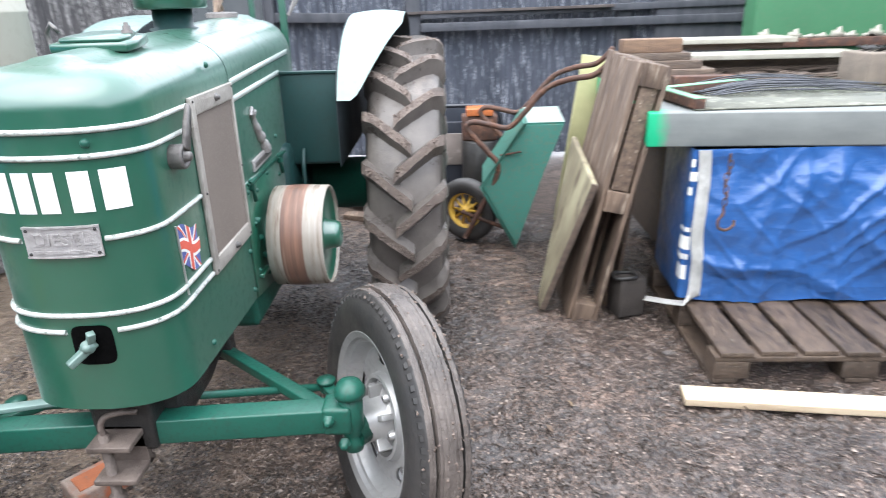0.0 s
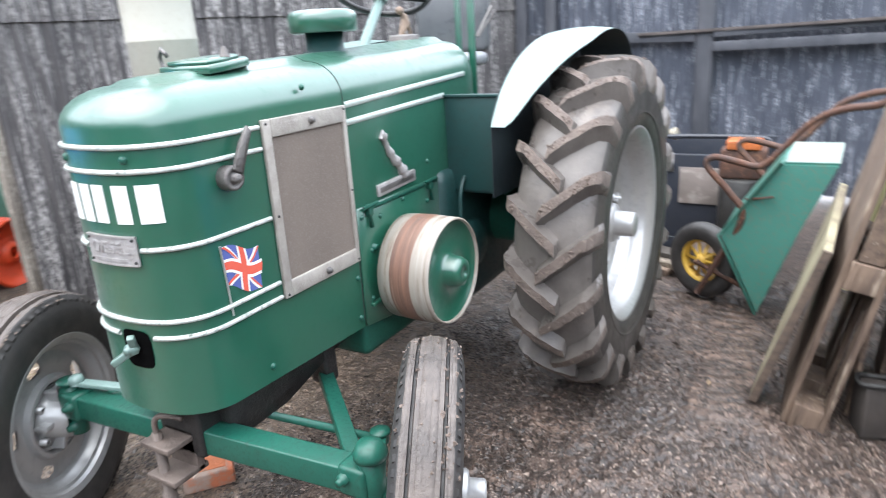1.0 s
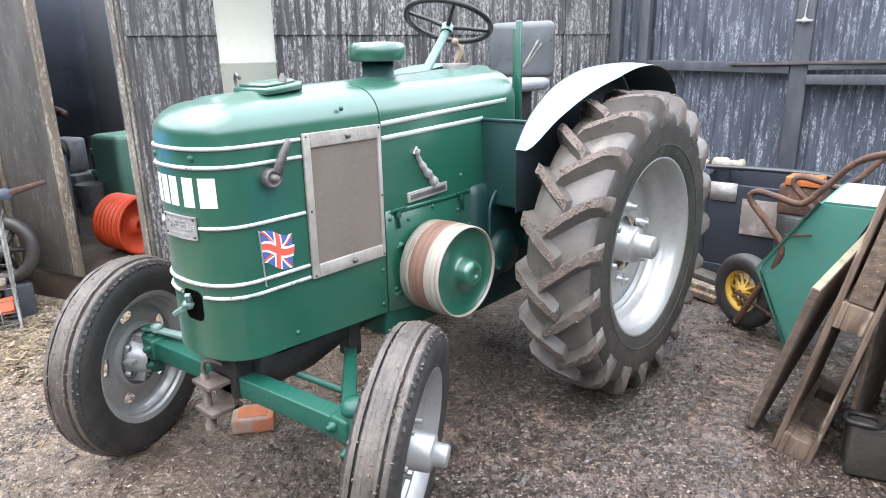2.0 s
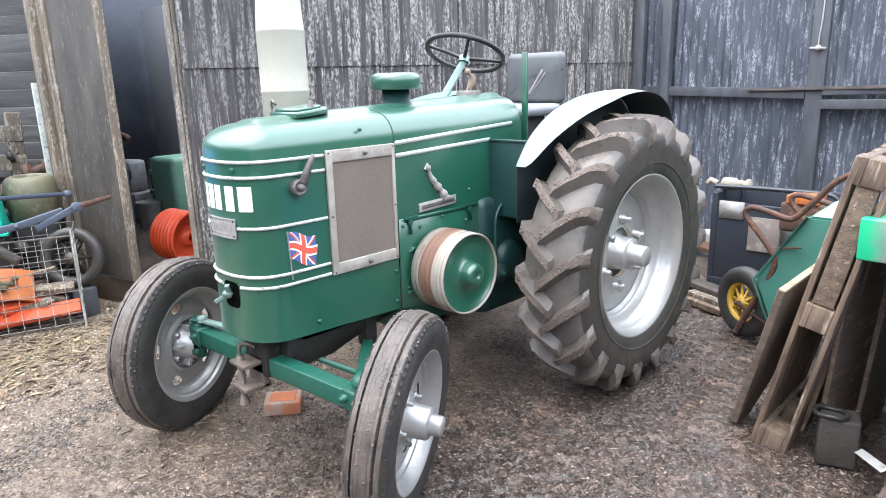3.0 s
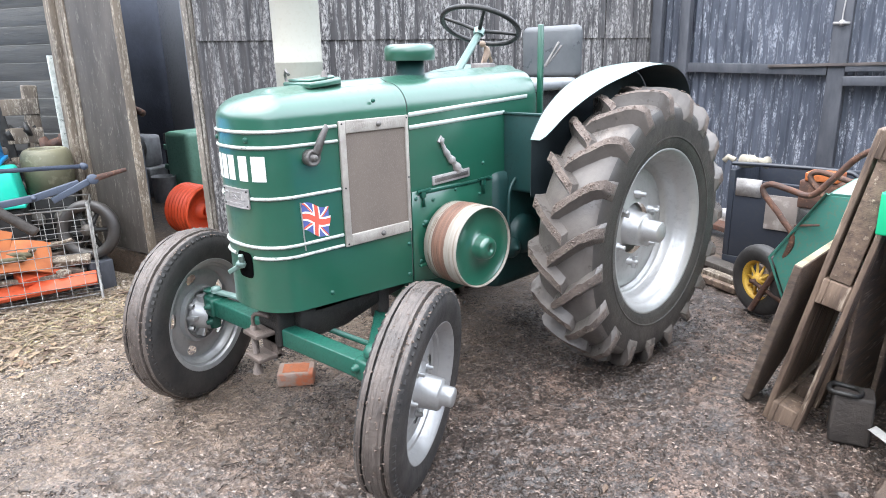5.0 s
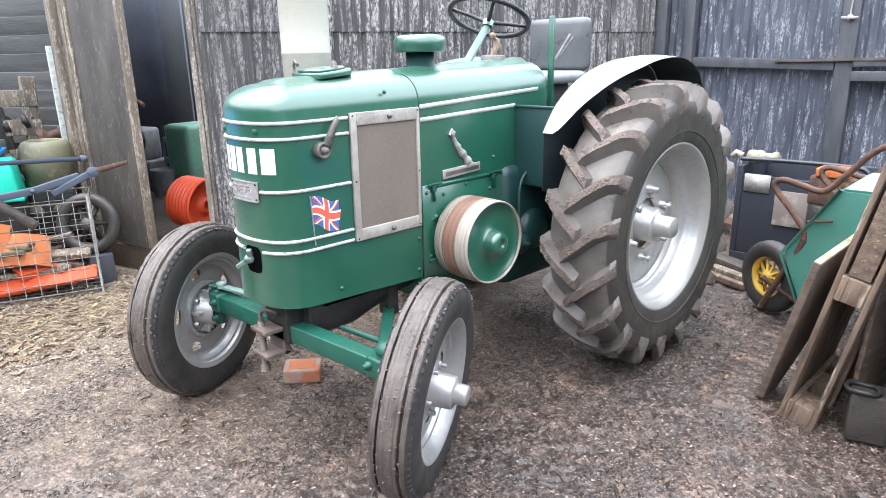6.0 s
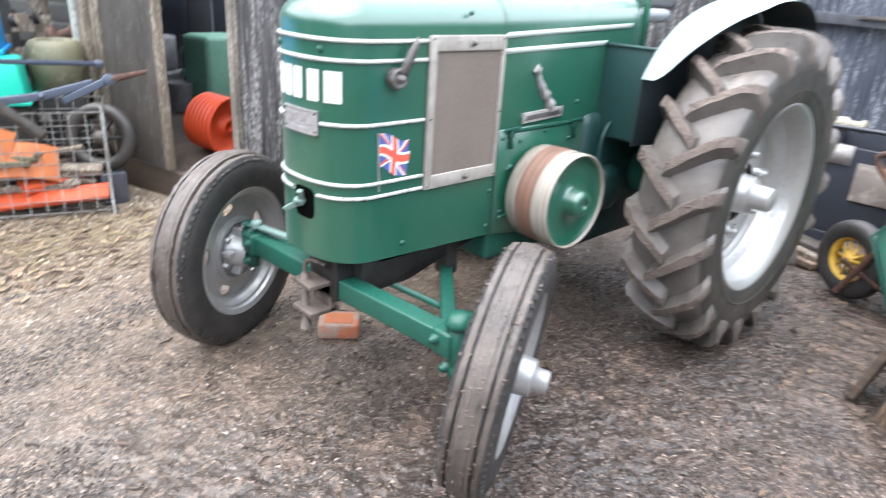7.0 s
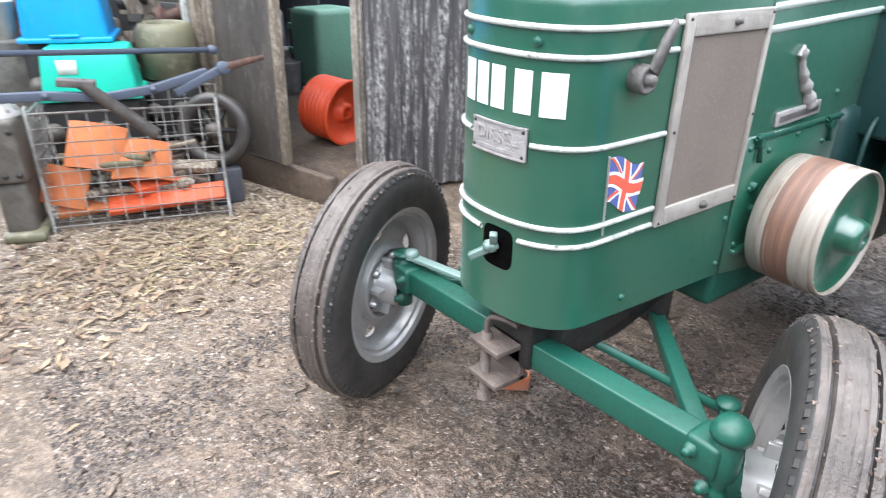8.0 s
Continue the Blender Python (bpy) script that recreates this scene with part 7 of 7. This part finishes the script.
angle = math.degrees(math.atan2(BD.y, BD.x)) - 90
teal = storage_box("teal_box", (-3.78, 1.6, 0.6), (0.34, 0.46, 0.25), 0.88, (0.01, 0.5, 0.36), "turquoise plastic box upturned behind the basket", angle)
bm = bmesh.new()
box(bm, (0.158, -0.13, 0.13), (0.163, -0.04, 0.2))
part("sticker", bm, LETTER, teal, "white paper sticker", local=True)
storage_box("blue_box", (-4.05, 1.58, 0.86), (0.36, 0.42, 0.5), 0.85, (0.005, 0.29, 0.66), "bright blue plastic box upturned on scrap", angle)
KHAKI = rough_thing("khaki_plastic", (0.17, 0.16, 0.1), (0.12, 0.115, 0.075), 6, 0.6, spots=(0.24, 0.22, 0.15), spot_scale=12)
bm = bmesh.new()
lathe(bm, [(0.13, 0.0), (0.155, 0.01), (0.165, 0.2), (0.16, 0.27), (0.14, 0.3), (0.115, 0.31), (0.105, 0.3), (0.1, 0.24), (0, 0.23)], (-3.92, 2.04, 0.62), (0, 0, 1), 28)
solo("plastic_tub", bm, KHAKI, "khaki plastic tub with a hollow top, behind the basket", "tub")
IRON = rough_thing("grey_cast_iron", (0.15, 0.135, 0.118), (0.08, 0.07, 0.06), 12, 0.6, metal=0.2, spots=(0.2, 0.18, 0.13), spot_scale=7, spot_low=0.62)
# supports: an engine lump and stacked castings under the boxes
for c, size, lab in (((-3.85, 1.6, 0.0), (0.42, 0.5, 0.6), "grey cast iron engine casting under the turquoise box"), ((-4.12, 1.58, 0.0), (0.3, 0.45, 0.86), "dark iron casting under the blue box"), ((-3.95, 2.05, 0.0), (0.3, 0.3, 0.62), "dark iron casting under the khaki tub")):
    cast = thing("casting", c, angle, lab, "casting", "castings behind the basket")
    bm = bmesh.new()
    box(bm, (-size[0] / 2, -size[1] / 2, 0), (size[0] / 2, size[1] / 2, size[2]), None, 0.03)
    box(bm, (-size[0] / 2 - 0.02, -size[1] / 2 - 0.02, size[2] * 0.45), (size[0] / 2 + 0.02, size[1] / 2 + 0.02, size[2] * 0.52), None, 0.01)
    part("body", bm, BLACK, cast, local=True)
    for k in range(4):
        bm = bmesh.new()
        lathe(bm, [(0.05, 0), (0.05, 0.03), (0.03, 0.035), (0.03, 0.05), (0, 0.052)], (size[0] / 2 + 0.0, -size[1] / 2 + size[1] * (k + 0.5) / 4, size[2] * (0.25 if k % 2 else 0.72)), (1, 0, 0), 12)
        part("cover", bm, IRON, cast, local=True)
# gearbox standing on end
gb = thing("gearbox_casing", (-3.5, 1.12, 0), angle, "grey cast iron gearbox casing standing on end", "gearbox")
bm = bmesh.new()
box(bm, (-0.12, -0.07, 0.02), (0.12, 0.07, 0.3), None, 0.03)
box(bm, (-0.14, -0.085, 0.3), (0.14, 0.085, 0.6), None, 0.02)
part("body", bm, IRON, gb, local=True)
bm = bmesh.new()
slab(bm, [(-0.15, -0.11), (0.16, -0.08), (0.17, 0.11), (-0.1, 0.1)], 0.05, None, 0, 0.01)
part("foot", bm, KHAKI, gb, local=True)
bm = bmesh.new()
lathe(bm, [(0.095, 0.6), (0.095, 0.62), (0.07, 0.625), (0.065, 0.645), (0.035, 0.65), (0.035, 0.68), (0, 0.685)], (0, 0, 0), (0, 0, 1), 24)
part("flange", bm, ALLOY, gb, local=True)
for k in range(8):
    q = math.pi / 4 * k
    bm = bmesh.new()
    lathe(bm, [(0.01, 0.62), (0.01, 0.635), (0, 0.637)], (0.083 * math.cos(q), 0.083 * math.sin(q), 0), (0, 0, 1), 6)
    part("bolt", bm, STEEL, gb, local=True)
for y in (-0.06, 0.0, 0.06):
    for z in (0.34, 0.55):
        bm = bmesh.new()
        lathe(bm, [(0.014, 0), (0.014, 0.01), (0, 0.012)], (0.14, y, z), (1, 0, 0), 6)
        part("bolt", bm, BLACK, gb, local=True)
# old spoked wheel behind the basket
ow = thing("old_wheel", (-3.3, 2.2, 0.2), 0, "old grey-brown spoked iron wheel leaning by the shed door", "wheel")
OC, OA = Vector((-3.43, 2.1, 0.4)), Vector((0.75, -0.64, 0.15)).normalized()
bm = bmesh.new()
lathe(bm, [(0.135, -0.03), (0.17, -0.045), (0.2, -0.035), (0.208, 0), (0.2, 0.035), (0.17, 0.045), (0.135, 0.03), (0.135, -0.03)], OC, OA, 36, cap=False)
part("rim", bm, RUBBER, ow)
a, u, w = basis(OA)
for k in range(6):
    d = u * math.cos(k * math.pi / 3) + w * math.sin(k * math.pi / 3)
    bm = bmesh.new()
    rod(bm, OC + d * 0.03, OC + d * 0.175, 0.016, 0.014, 8)
    part("spoke", bm, BLACK, ow)
bm = bmesh.new()
lathe(bm, [(0.04, -0.04), (0.04, 0.04)], OC, OA, 14)
part("hub", bm, IRON, ow)
bm = bmesh.new()
box(bm, (-3.55, 2.03, 0), (-3.3, 2.18, 0.2), None, 0.01)
solo("timber_block", bm, DARK_TIMBER, "dark timber block under the old wheel", "block")

# blue tarpaulin draped over a heap at the far end
def heap_ring(y, k):
    """Section of the heap at y, drawn in towards its middle by k."""
    mid = Vector((-5.75, y, 0.45))
    out = []
    for p in curve([(-5.1, y, 0.0), (-5.16, y, 0.45), (-5.22, y, 0.86), (-5.34, y, 0.98), (-5.8, y, 1.2), (-6.2, y, 1.3), (-6.4, y, 0.8), (-6.45, y, 0.0)], 11):
        q = mid.lerp(p, k)
        f = 0.12 * abs(noise.noise(Vector((p.x * 3 + 2 * y, y * 5, p.z * 3 - y)))) + 0.05 * abs(noise.noise(Vector((y * 11 + p.z * 4, p.z * 3, p.x * 5)))) + 0.02 * noise.noise(Vector((y * 24, p.z * 15, p.x * 12)))
        out.append(q + (p - mid).normalized() * f * k)
    return out


bm = bmesh.new()
rows = [heap_ring(-0.9 + 2.2 * j / 88, 1.0) for j in range(89)] + [heap_ring(1.33, 0.98), heap_ring(1.355, 0.9), heap_ring(1.36, 0.4), heap_ring(1.36, 0.05)]
sheet(bm, rows)
bmesh.ops.recalc_face_normals(bm, faces=bm.faces)
solo("tarpaulin", bm, painted("sky_blue_tarpaulin", (0.035, 0.27, 0.57), dirt=(0.3, 0.5, 0.62), rough=0.42, grime=0.2, coat=0.05, scale=3), "bright blue tarpaulin draped over a heap", "tarpaulin", smooth=60)

# rusty spiked wheel and drawbar at the edge of the yard
sw = thing("land_wheel", (-3.05, 0.72, 0), 0, "rusty iron land wheel with knobbly lugs, and its drawbar", "wheel")
LC, LA = Vector((-3.05, 0.46, 0.56)), Vector((0.9, 0.42, 0)).normalized()
bm = bmesh.new()
lathe(bm, [(0.18, -0.08), (0.34, -0.09), (0.36, 0.0), (0.34, 0.09), (0.18, 0.08), (0.12, 0.05), (0.1, 0.0), (0.12, -0.05)], LC, LA, 36, cap=False)
part("tyre", bm, RUBBER, sw)
a, u, w = basis(LA)
for k in range(14):
    q = 2 * math.pi * k / 14
    d = u * math.cos(q) + w * math.sin(q)
    bm = bmesh.new()
    m = Matrix.Translation(LC + d * 0.37) @ Matrix((LA, d, LA.cross(d))).transposed().to_4x4()
    box(bm, (-0.1, -0.03, -0.035), (0.1, 0.075, 0.035), m, 0.014)
    part("lug", bm, RUST if k % 2 else WEATHERED, sw)
bm = bmesh.new()
box(bm, (0, -0.025, -0.014), (0.42, 0.025, 0.014), along((-3.2, 0.6, 0.34), (-0.25, 0.9, 0.0)), 0.005)
box(bm, (0, -0.02, -0.012), (0.36, 0.02, 0.012), along((-3.12, 0.62, 0.28), (-0.25, 0.9, 0.0)), 0.005)
part("drawbar", bm, WEATHERED, sw)
yc = thing("yellow_crate", (-2.82, 0.62, 0), 10, "yellow painted iron ballast weight with chipped edges", "weight")
for k in range(2):
    bm = bmesh.new()
    box(bm, (-0.1, -0.14, 0.012 + 0.09 * k), (0.1, 0.07, 0.092 + 0.09 * k), Matrix.Rotation(0.06 * k, 4, "Z"), 0.012)
    part("weight_bar", bm, painted("chipped_yellow_paint", (0.75, 0.5, 0.02), dirt=(0.15, 0.08, 0.04), rough=0.45, grime=0.4, coat=0.1), yc, local=True)
# machine parts behind the boxes
for k in range(7):
    bm = bmesh.new()
    x, y = -4.45 - 0.1 * (k % 3), 1.16 + 0.18 * k
    h = 0.9 + 0.35 * ((k * 7) % 4) / 3
    box(bm, (-0.05, -0.05, 0), (0.05, 0.05, h), Matrix.Translation((x, y, 0)) @ Matrix.Rotation(0.12 * ((k % 3) - 1), 4, "X"), 0.012)
    lathe(bm, [(0.05, -0.1), (0.075, -0.09), (0.075, -0.05), (0.04, -0.045), (0.04, 0.04), (0.06, 0.05), (0.06, 0.08), (0.02, 0.085), (0.02, 0.12), (0, 0.12)], (x + 0.03, y, h * 0.8), (0.5, 0.9, 0.3), 16)
    tube(bm, curve([(x, y, h * 0.6), (x + 0.1, y + 0.08, h * 0.7), (x + 0.05, y + 0.18, h * 0.5), (x, y + 0.25, h * 0.65)], 4), 0.02, 7)
    solo("machine_part", bm, (IRON, RUST, BLACK, ALLOY, IRON, BLACK, RUST)[k], ("grey cast iron machine part standing among scrap", "rusty brown machine part standing among scrap", "black oily machine part standing among scrap", "pale alloy machine part standing among scrap", "grey cast iron machine part standing among scrap", "black oily machine part standing among scrap", "rusty brown machine part standing among scrap")[k], "machine part", "scrap machine parts")
bm = bmesh.new()
lathe(bm, [(0.055, 0.0), (0.065, 0.01), (0.08, 0.18), (0.085, 0.19), (0.076, 0.19), (0.06, 0.02)], (-4.2, 1.27, 0.86), (0, 0, 1), 20)
solo("bucket", bm, WHITE_BOARD, "dirty white plastic bucket beside the blue box", "bucket")
bm = bmesh.new()
box(bm, (-4.32, 1.17, 0), (-4.1, 1.35, 0.86), None, 0.02)
solo("casting", bm, IRON, "grey iron casting under the white bucket", "casting")

# in the shed doorway: orange reels and a green machine box
reel = thing("reel", (-3.32, 2.85, 0.2), 0, "orange plastic hose reel lying in the doorway", "reel")
ORANGE = painted("orange_plastic", (0.78, 0.085, 0.025), dirt=(0.1, 0.05, 0.03), rough=0.45, grime=0.25, coat=0)
RC, RA = Vector((-3.57, 2.93, 0.378)), Vector((0.95, 0.28, -0.06)).normalized()
bm = bmesh.new()
prof = []
for k in range(7):
    prof += [(0.18, -0.14 + 0.035 * k), (0.2, -0.132 + 0.035 * k), (0.2, -0.12 + 0.035 * k), (0.18, -0.112 + 0.035 * k)]
lathe(bm, prof + [(0.21, 0.105), (0.212, 0.12), (0.2, 0.128), (0.188, 0.118), (0.17, 0.085), (0.1, 0.06), (0.065, 0.058), (0.06, 0.1), (0.035, 0.104)], RC, RA, 40, cap=False)
part("drum", bm, ORANGE, reel)
bm = bmesh.new()
lathe(bm, [(0.035, 0.104), (0.032, 0.03), (0, 0.028)], RC, RA, 24, cap=False)
part("hub", bm, ORANGE, reel)
bm = bmesh.new()
slab(bm, [(-3.93, 2.3), (-2.99, 2.6), (-2.97, 2.9), (-2.66, 4.5), (-2.4, 6.55), (-6.98, 6.55), (-6.98, 2.64), (-4.04, 2.64)], 0.178)
solo("floor", bm, rough_thing("earth_floor_with_litter", (0.16, 0.115, 0.085), (0.08, 0.06, 0.047), 14, 0.9, bumpy=0.012, spots=(0.27, 0.2, 0.13), spot_scale=34, spot_low=0.56), "raised earth floor with litter inside the shed", "floor", kind="structure")
gbx = thing("green_bin", (-5.2, 3.62, 0), 8, "dull green metal bin with a black grid, inside the shed", "bin")
bm = bmesh.new()
box(bm, (-0.06, -0.22, 0.2), (0.34, 0.22, 0.85), None, 0.05)
part("body", bm, painted("dull_green_bin", (0.16, 0.34, 0.25), grime=0.3, coat=0.0, rough=0.5), gbx, local=True)
for k in range(3):
    bm = bmesh.new()
    box(bm, (-0.2, -0.2, 0.25 + 0.2 * k), (-0.06, -0.17, 0.3 + 0.2 * k), Matrix.Rotation(0.12, 4, "Y"), 0.004)
    part("slat", bm, gbx.children[0].data.materials[0], gbx, local=True)
bm = bmesh.new()
box(bm, (-0.19, -0.15, 0.2), (-0.06, 0.2, 0.82), None, 0.01)
part("dark_core", bm, BLACK, gbx, local=True)
bm = bmesh.new()
box(bm, (-0.2, -0.2, 0.0), (0.3, 0.2, 0.2), None, 0.01)
part("stand", bm, BLACK, gbx, local=True)

mill = thing("workshop_machine", (-5.62, 3.35, 0.178), 20, "dusty grey workshop machine with a belt wheel, inside the shed", "machine")
DUSTY = rough_thing("dusty_grey_machine_paint", (0.24, 0.245, 0.25), (0.13, 0.132, 0.138), 9, 0.7, spots=(0.3, 0.13, 0.1), spot_scale=7, spot_low=0.64)
bm = bmesh.new()
box(bm, (-0.2, -0.15, 0.0), (0.2, 0.15, 0.3), None, 0.02)
box(bm, (-0.15, -0.11, 0.3), (0.12, 0.11, 0.62), None, 0.04)
part("body", bm, DUSTY, mill, local=True)
bm = bmesh.new()
lathe(bm, [(0.05, -0.03), (0.14, -0.03), (0.15, -0.02), (0.15, 0.03), (0.14, 0.04), (0.05, 0.04)], (0.02, -0.17, 0.5), (0.2, -1, 0), 26)
part("belt_wheel", bm, BLACK, mill, local=True)
bm = bmesh.new()
tube(bm, curve([(-0.08, -0.05, 0.6), (-0.1, -0.06, 0.78), (0.0, -0.08, 0.88), (0.14, -0.08, 0.84)], 5), 0.035, 8)
part("pipe", bm, RUST, mill, local=True)
bm = bmesh.new()
lathe(bm, [(0.1, 0.0), (0.105, 0.01), (0.115, 0.24), (0.12, 0.25), (0.11, 0.25), (0.1, 0.02)], (-5.12, 3.3, 0.18), (0, 0, 1), 22)
solo("pail", bm, DUSTY, "dusty grey metal pail on the shed floor", "pail")

# ---- fallen leaves and loose stones ----
rnd = random.Random(21)


def scatter_stones(n, place, lo, hi, flat=1.0):
    verts, faces = [], []
    for _ in range(n):
        x, y = place()
        if abs(x - 0.325 + 0.03 * (y - 4.0)) < 0.12 and 3.3 < y < 4.6 and rnd.random() < 0.8:
            continue
        r = rnd.uniform(lo, hi) * (1.8 if rnd.random() < 0.04 else 1)
        z = ground_height(x, y)
        q = rnd.uniform(0, 6.28)
        k = len(verts)
        f = rnd.uniform(0.45, 0.8)
        for a, b, c in ((1, 0, 0), (-0.4, 0.85, 0.1), (-0.6, -0.7, 0), (0.2, 0.1, 0.85), (0.1, -0.2, -0.6)):
            a, b, c = a * rnd.uniform(0.6, 1.5), b * rnd.uniform(0.5, 1.2), c * f * flat
            verts.append((x + r * (a * math.cos(q) - b * math.sin(q)), y + r * (a * math.sin(q) + b * math.cos(q)), z + r * c * 0.9))
        faces += [(k, k + 1, k + 3), (k + 1, k + 2, k + 3), (k + 2, k, k + 3), (k + 1, k, k + 4), (k + 2, k + 1, k + 4), (k, k + 2, k + 4)]
    return verts, faces


def joined(name, verts, faces, mat, label, category):
    me = bpy.data.meshes.new(name)
    me.from_pydata(verts, [], faces)
    me.materials.append(mat)
    return tagged(new(name, me), label, category, kind="stuff")


def island_colours(name, cols, rough=0.8):
    def build(t, p):
        g = t.nodes.new("ShaderNodeNewGeometry")
        r = t.nodes.new("ShaderNodeValToRGB")
        el = r.color_ramp.elements
        while len(el) < len(cols):
            el.new(0.5)
        for i, c in enumerate(cols):
            el[i].position, el[i].color = i / (len(cols) - 1), (*c, 1)
        t.links.new(g.outputs["Random Per Island"], r.inputs[0])
        t.links.new(r.outputs[0], p.inputs["Base Color"])
        p.inputs["Roughness"].default_value = rough
    return material(name, build)


STONES = island_colours("pebbles", [(0.15, 0.112, 0.082), (0.31, 0.248, 0.185), (0.2, 0.15, 0.11), (0.4, 0.335, 0.26), (0.25, 0.185, 0.13), (0.55, 0.5, 0.43)], 0.6)
MUDDY = island_colours("muddy_grit", [(0.06, 0.043, 0.035), (0.22, 0.165, 0.135), (0.11, 0.08, 0.065), (0.31, 0.242, 0.2), (0.17, 0.126, 0.105), (0.38, 0.315, 0.265)], 0.5)
LEAVES = island_colours("fallen_leaves", [(0.15, 0.09, 0.056), (0.055, 0.036, 0.027), (0.26, 0.185, 0.115), (0.085, 0.055, 0.04), (0.33, 0.25, 0.16), (0.12, 0.078, 0.055)], 0.65)


def left_place():
    while True:
        x, y = rnd.uniform(-4.3, -1.2), rnd.uniform(0.4, 3.0)
        if rnd.random() < max(0.0, min(1.0, (-x - 1.3) / 1.5)) ** 2.2:
            return x, y


joined("gravel", *scatter_stones(28000, left_place, 0.004, 0.011), STONES, "loose pale gravel before the sheds", "gravel")
joined("grit", *scatter_stones(60000, lambda: (rnd.uniform(-2.3, 1.75), rnd.uniform(0.95, 5.2)), 0.003, 0.0085, 0.55), MUDDY, "small stones and clods trodden into the wet mud", "grit")


def crumb_place():
    """Crumbs of dark mud lie in drifts."""
    while True:
        x, y = rnd.uniform(-2.3, 1.75), rnd.uniform(0.95, 5.2)
        if noise.noise(Vector((x * 3.1, y * 2.2, 4.4))) + 0.6 * noise.noise(Vector((x * 9, y * 6, 1.4))) > rnd.uniform(-0.1, 0.5):
            return x, y


CRUMBS = island_colours("dark_mud_crumbs", [(0.03, 0.022, 0.018), (0.055, 0.04, 0.032), (0.022, 0.017, 0.014), (0.075, 0.056, 0.046)], 0.4)
joined("crumbs", *scatter_stones(40000, crumb_place, 0.004, 0.012, 0.8), CRUMBS, "dark crumbs of wet mud and bark", "crumbs")


def scatter_leaves(n, place, big=1.0, slim=0.75):
    verts, faces = [], []
    for _ in range(n):
        x, y = place()
        z = ground_height(x, y) + rnd.uniform(0.004, 0.014)
        q, s = rnd.uniform(0, 6.28), (rnd.uniform(0.004, 0.012) + 0.026 * rnd.random() ** 5) * big
        k = len(verts)
        tip = rnd.uniform(-0.35, 0.35)
        curl = rnd.uniform(-0.2, 0.6) * slim
        for u, v in ((-1, 0), (-0.5, 0.42), (0.1, 0.5), (0.6, 0.3), (1.1, 0), (0.6, -0.3), (0.1, -0.5), (-0.5, -0.42)):
            a, b = u * s * rnd.uniform(0.7, 1.25), v * s * rnd.uniform(0.3, 1.45) * slim
            verts.append((x + a * math.cos(q) - b * math.sin(q), y + a * math.sin(q) + b * math.cos(q), z + a * tip * 0.5 + abs(v) * s * curl))
        verts.append((x, y, z))
        faces += [(k + 8, k + i, k + (i + 1) % 8) for i in range(8)]
    return verts, faces


joined("leaves", *scatter_leaves(2400, lambda: (rnd.gauss(-2.8, 0.33), rnd.gauss(1.35, 0.6)), 1.45), LEAVES, "brown fallen leaves on the gravel", "leaves")
STRAW = island_colours("yellow_moss_and_straw", [(0.23, 0.19, 0.09), (0.32, 0.265, 0.13), (0.14, 0.118, 0.066), (0.36, 0.3, 0.17), (0.17, 0.125, 0.075)], 0.8)
joined("leaves", *scatter_leaves(2200, lambda: (rnd.gauss(-2.85, 0.24), rnd.gauss(1.8, 0.4)), 1.5, 0.16), STRAW, "yellow-brown straw and moss before the basket", "leaves")
joined("leaves", *scatter_leaves(70, lambda: (rnd.uniform(-1.5, 1.6), rnd.uniform(1.2, 4.8))), LEAVES, "scattered brown leaves trodden into the mud", "leaves")


# ---- twigs trodden into the mud ----
bm = bmesh.new()
for _ in range(620):
    x, y = rnd.uniform(-2.6, 1.6), rnd.uniform(1.0, 4.6)
    q, L = rnd.uniform(0, 6.28), rnd.uniform(0.015, 0.07)
    pts = []
    for k in range(4):
        q += rnd.uniform(-0.5, 0.5)
        pts.append((x, y, ground_height(x, y) + rnd.uniform(0.003, 0.01)))
        x, y = x + math.cos(q) * L / 3, y + math.sin(q) * L / 3
    r = rnd.uniform(0.0015, 0.0035)
    tube(bm, pts, [r, r, r * 0.8, r * 0.5], 5)
tagged(part("twigs", bm, rough_thing("dark_wet_twig", (0.035, 0.026, 0.02), (0.06, 0.045, 0.035), 20, 0.5)), "dark twigs and bark trodden into the mud", "twigs", kind="stuff")
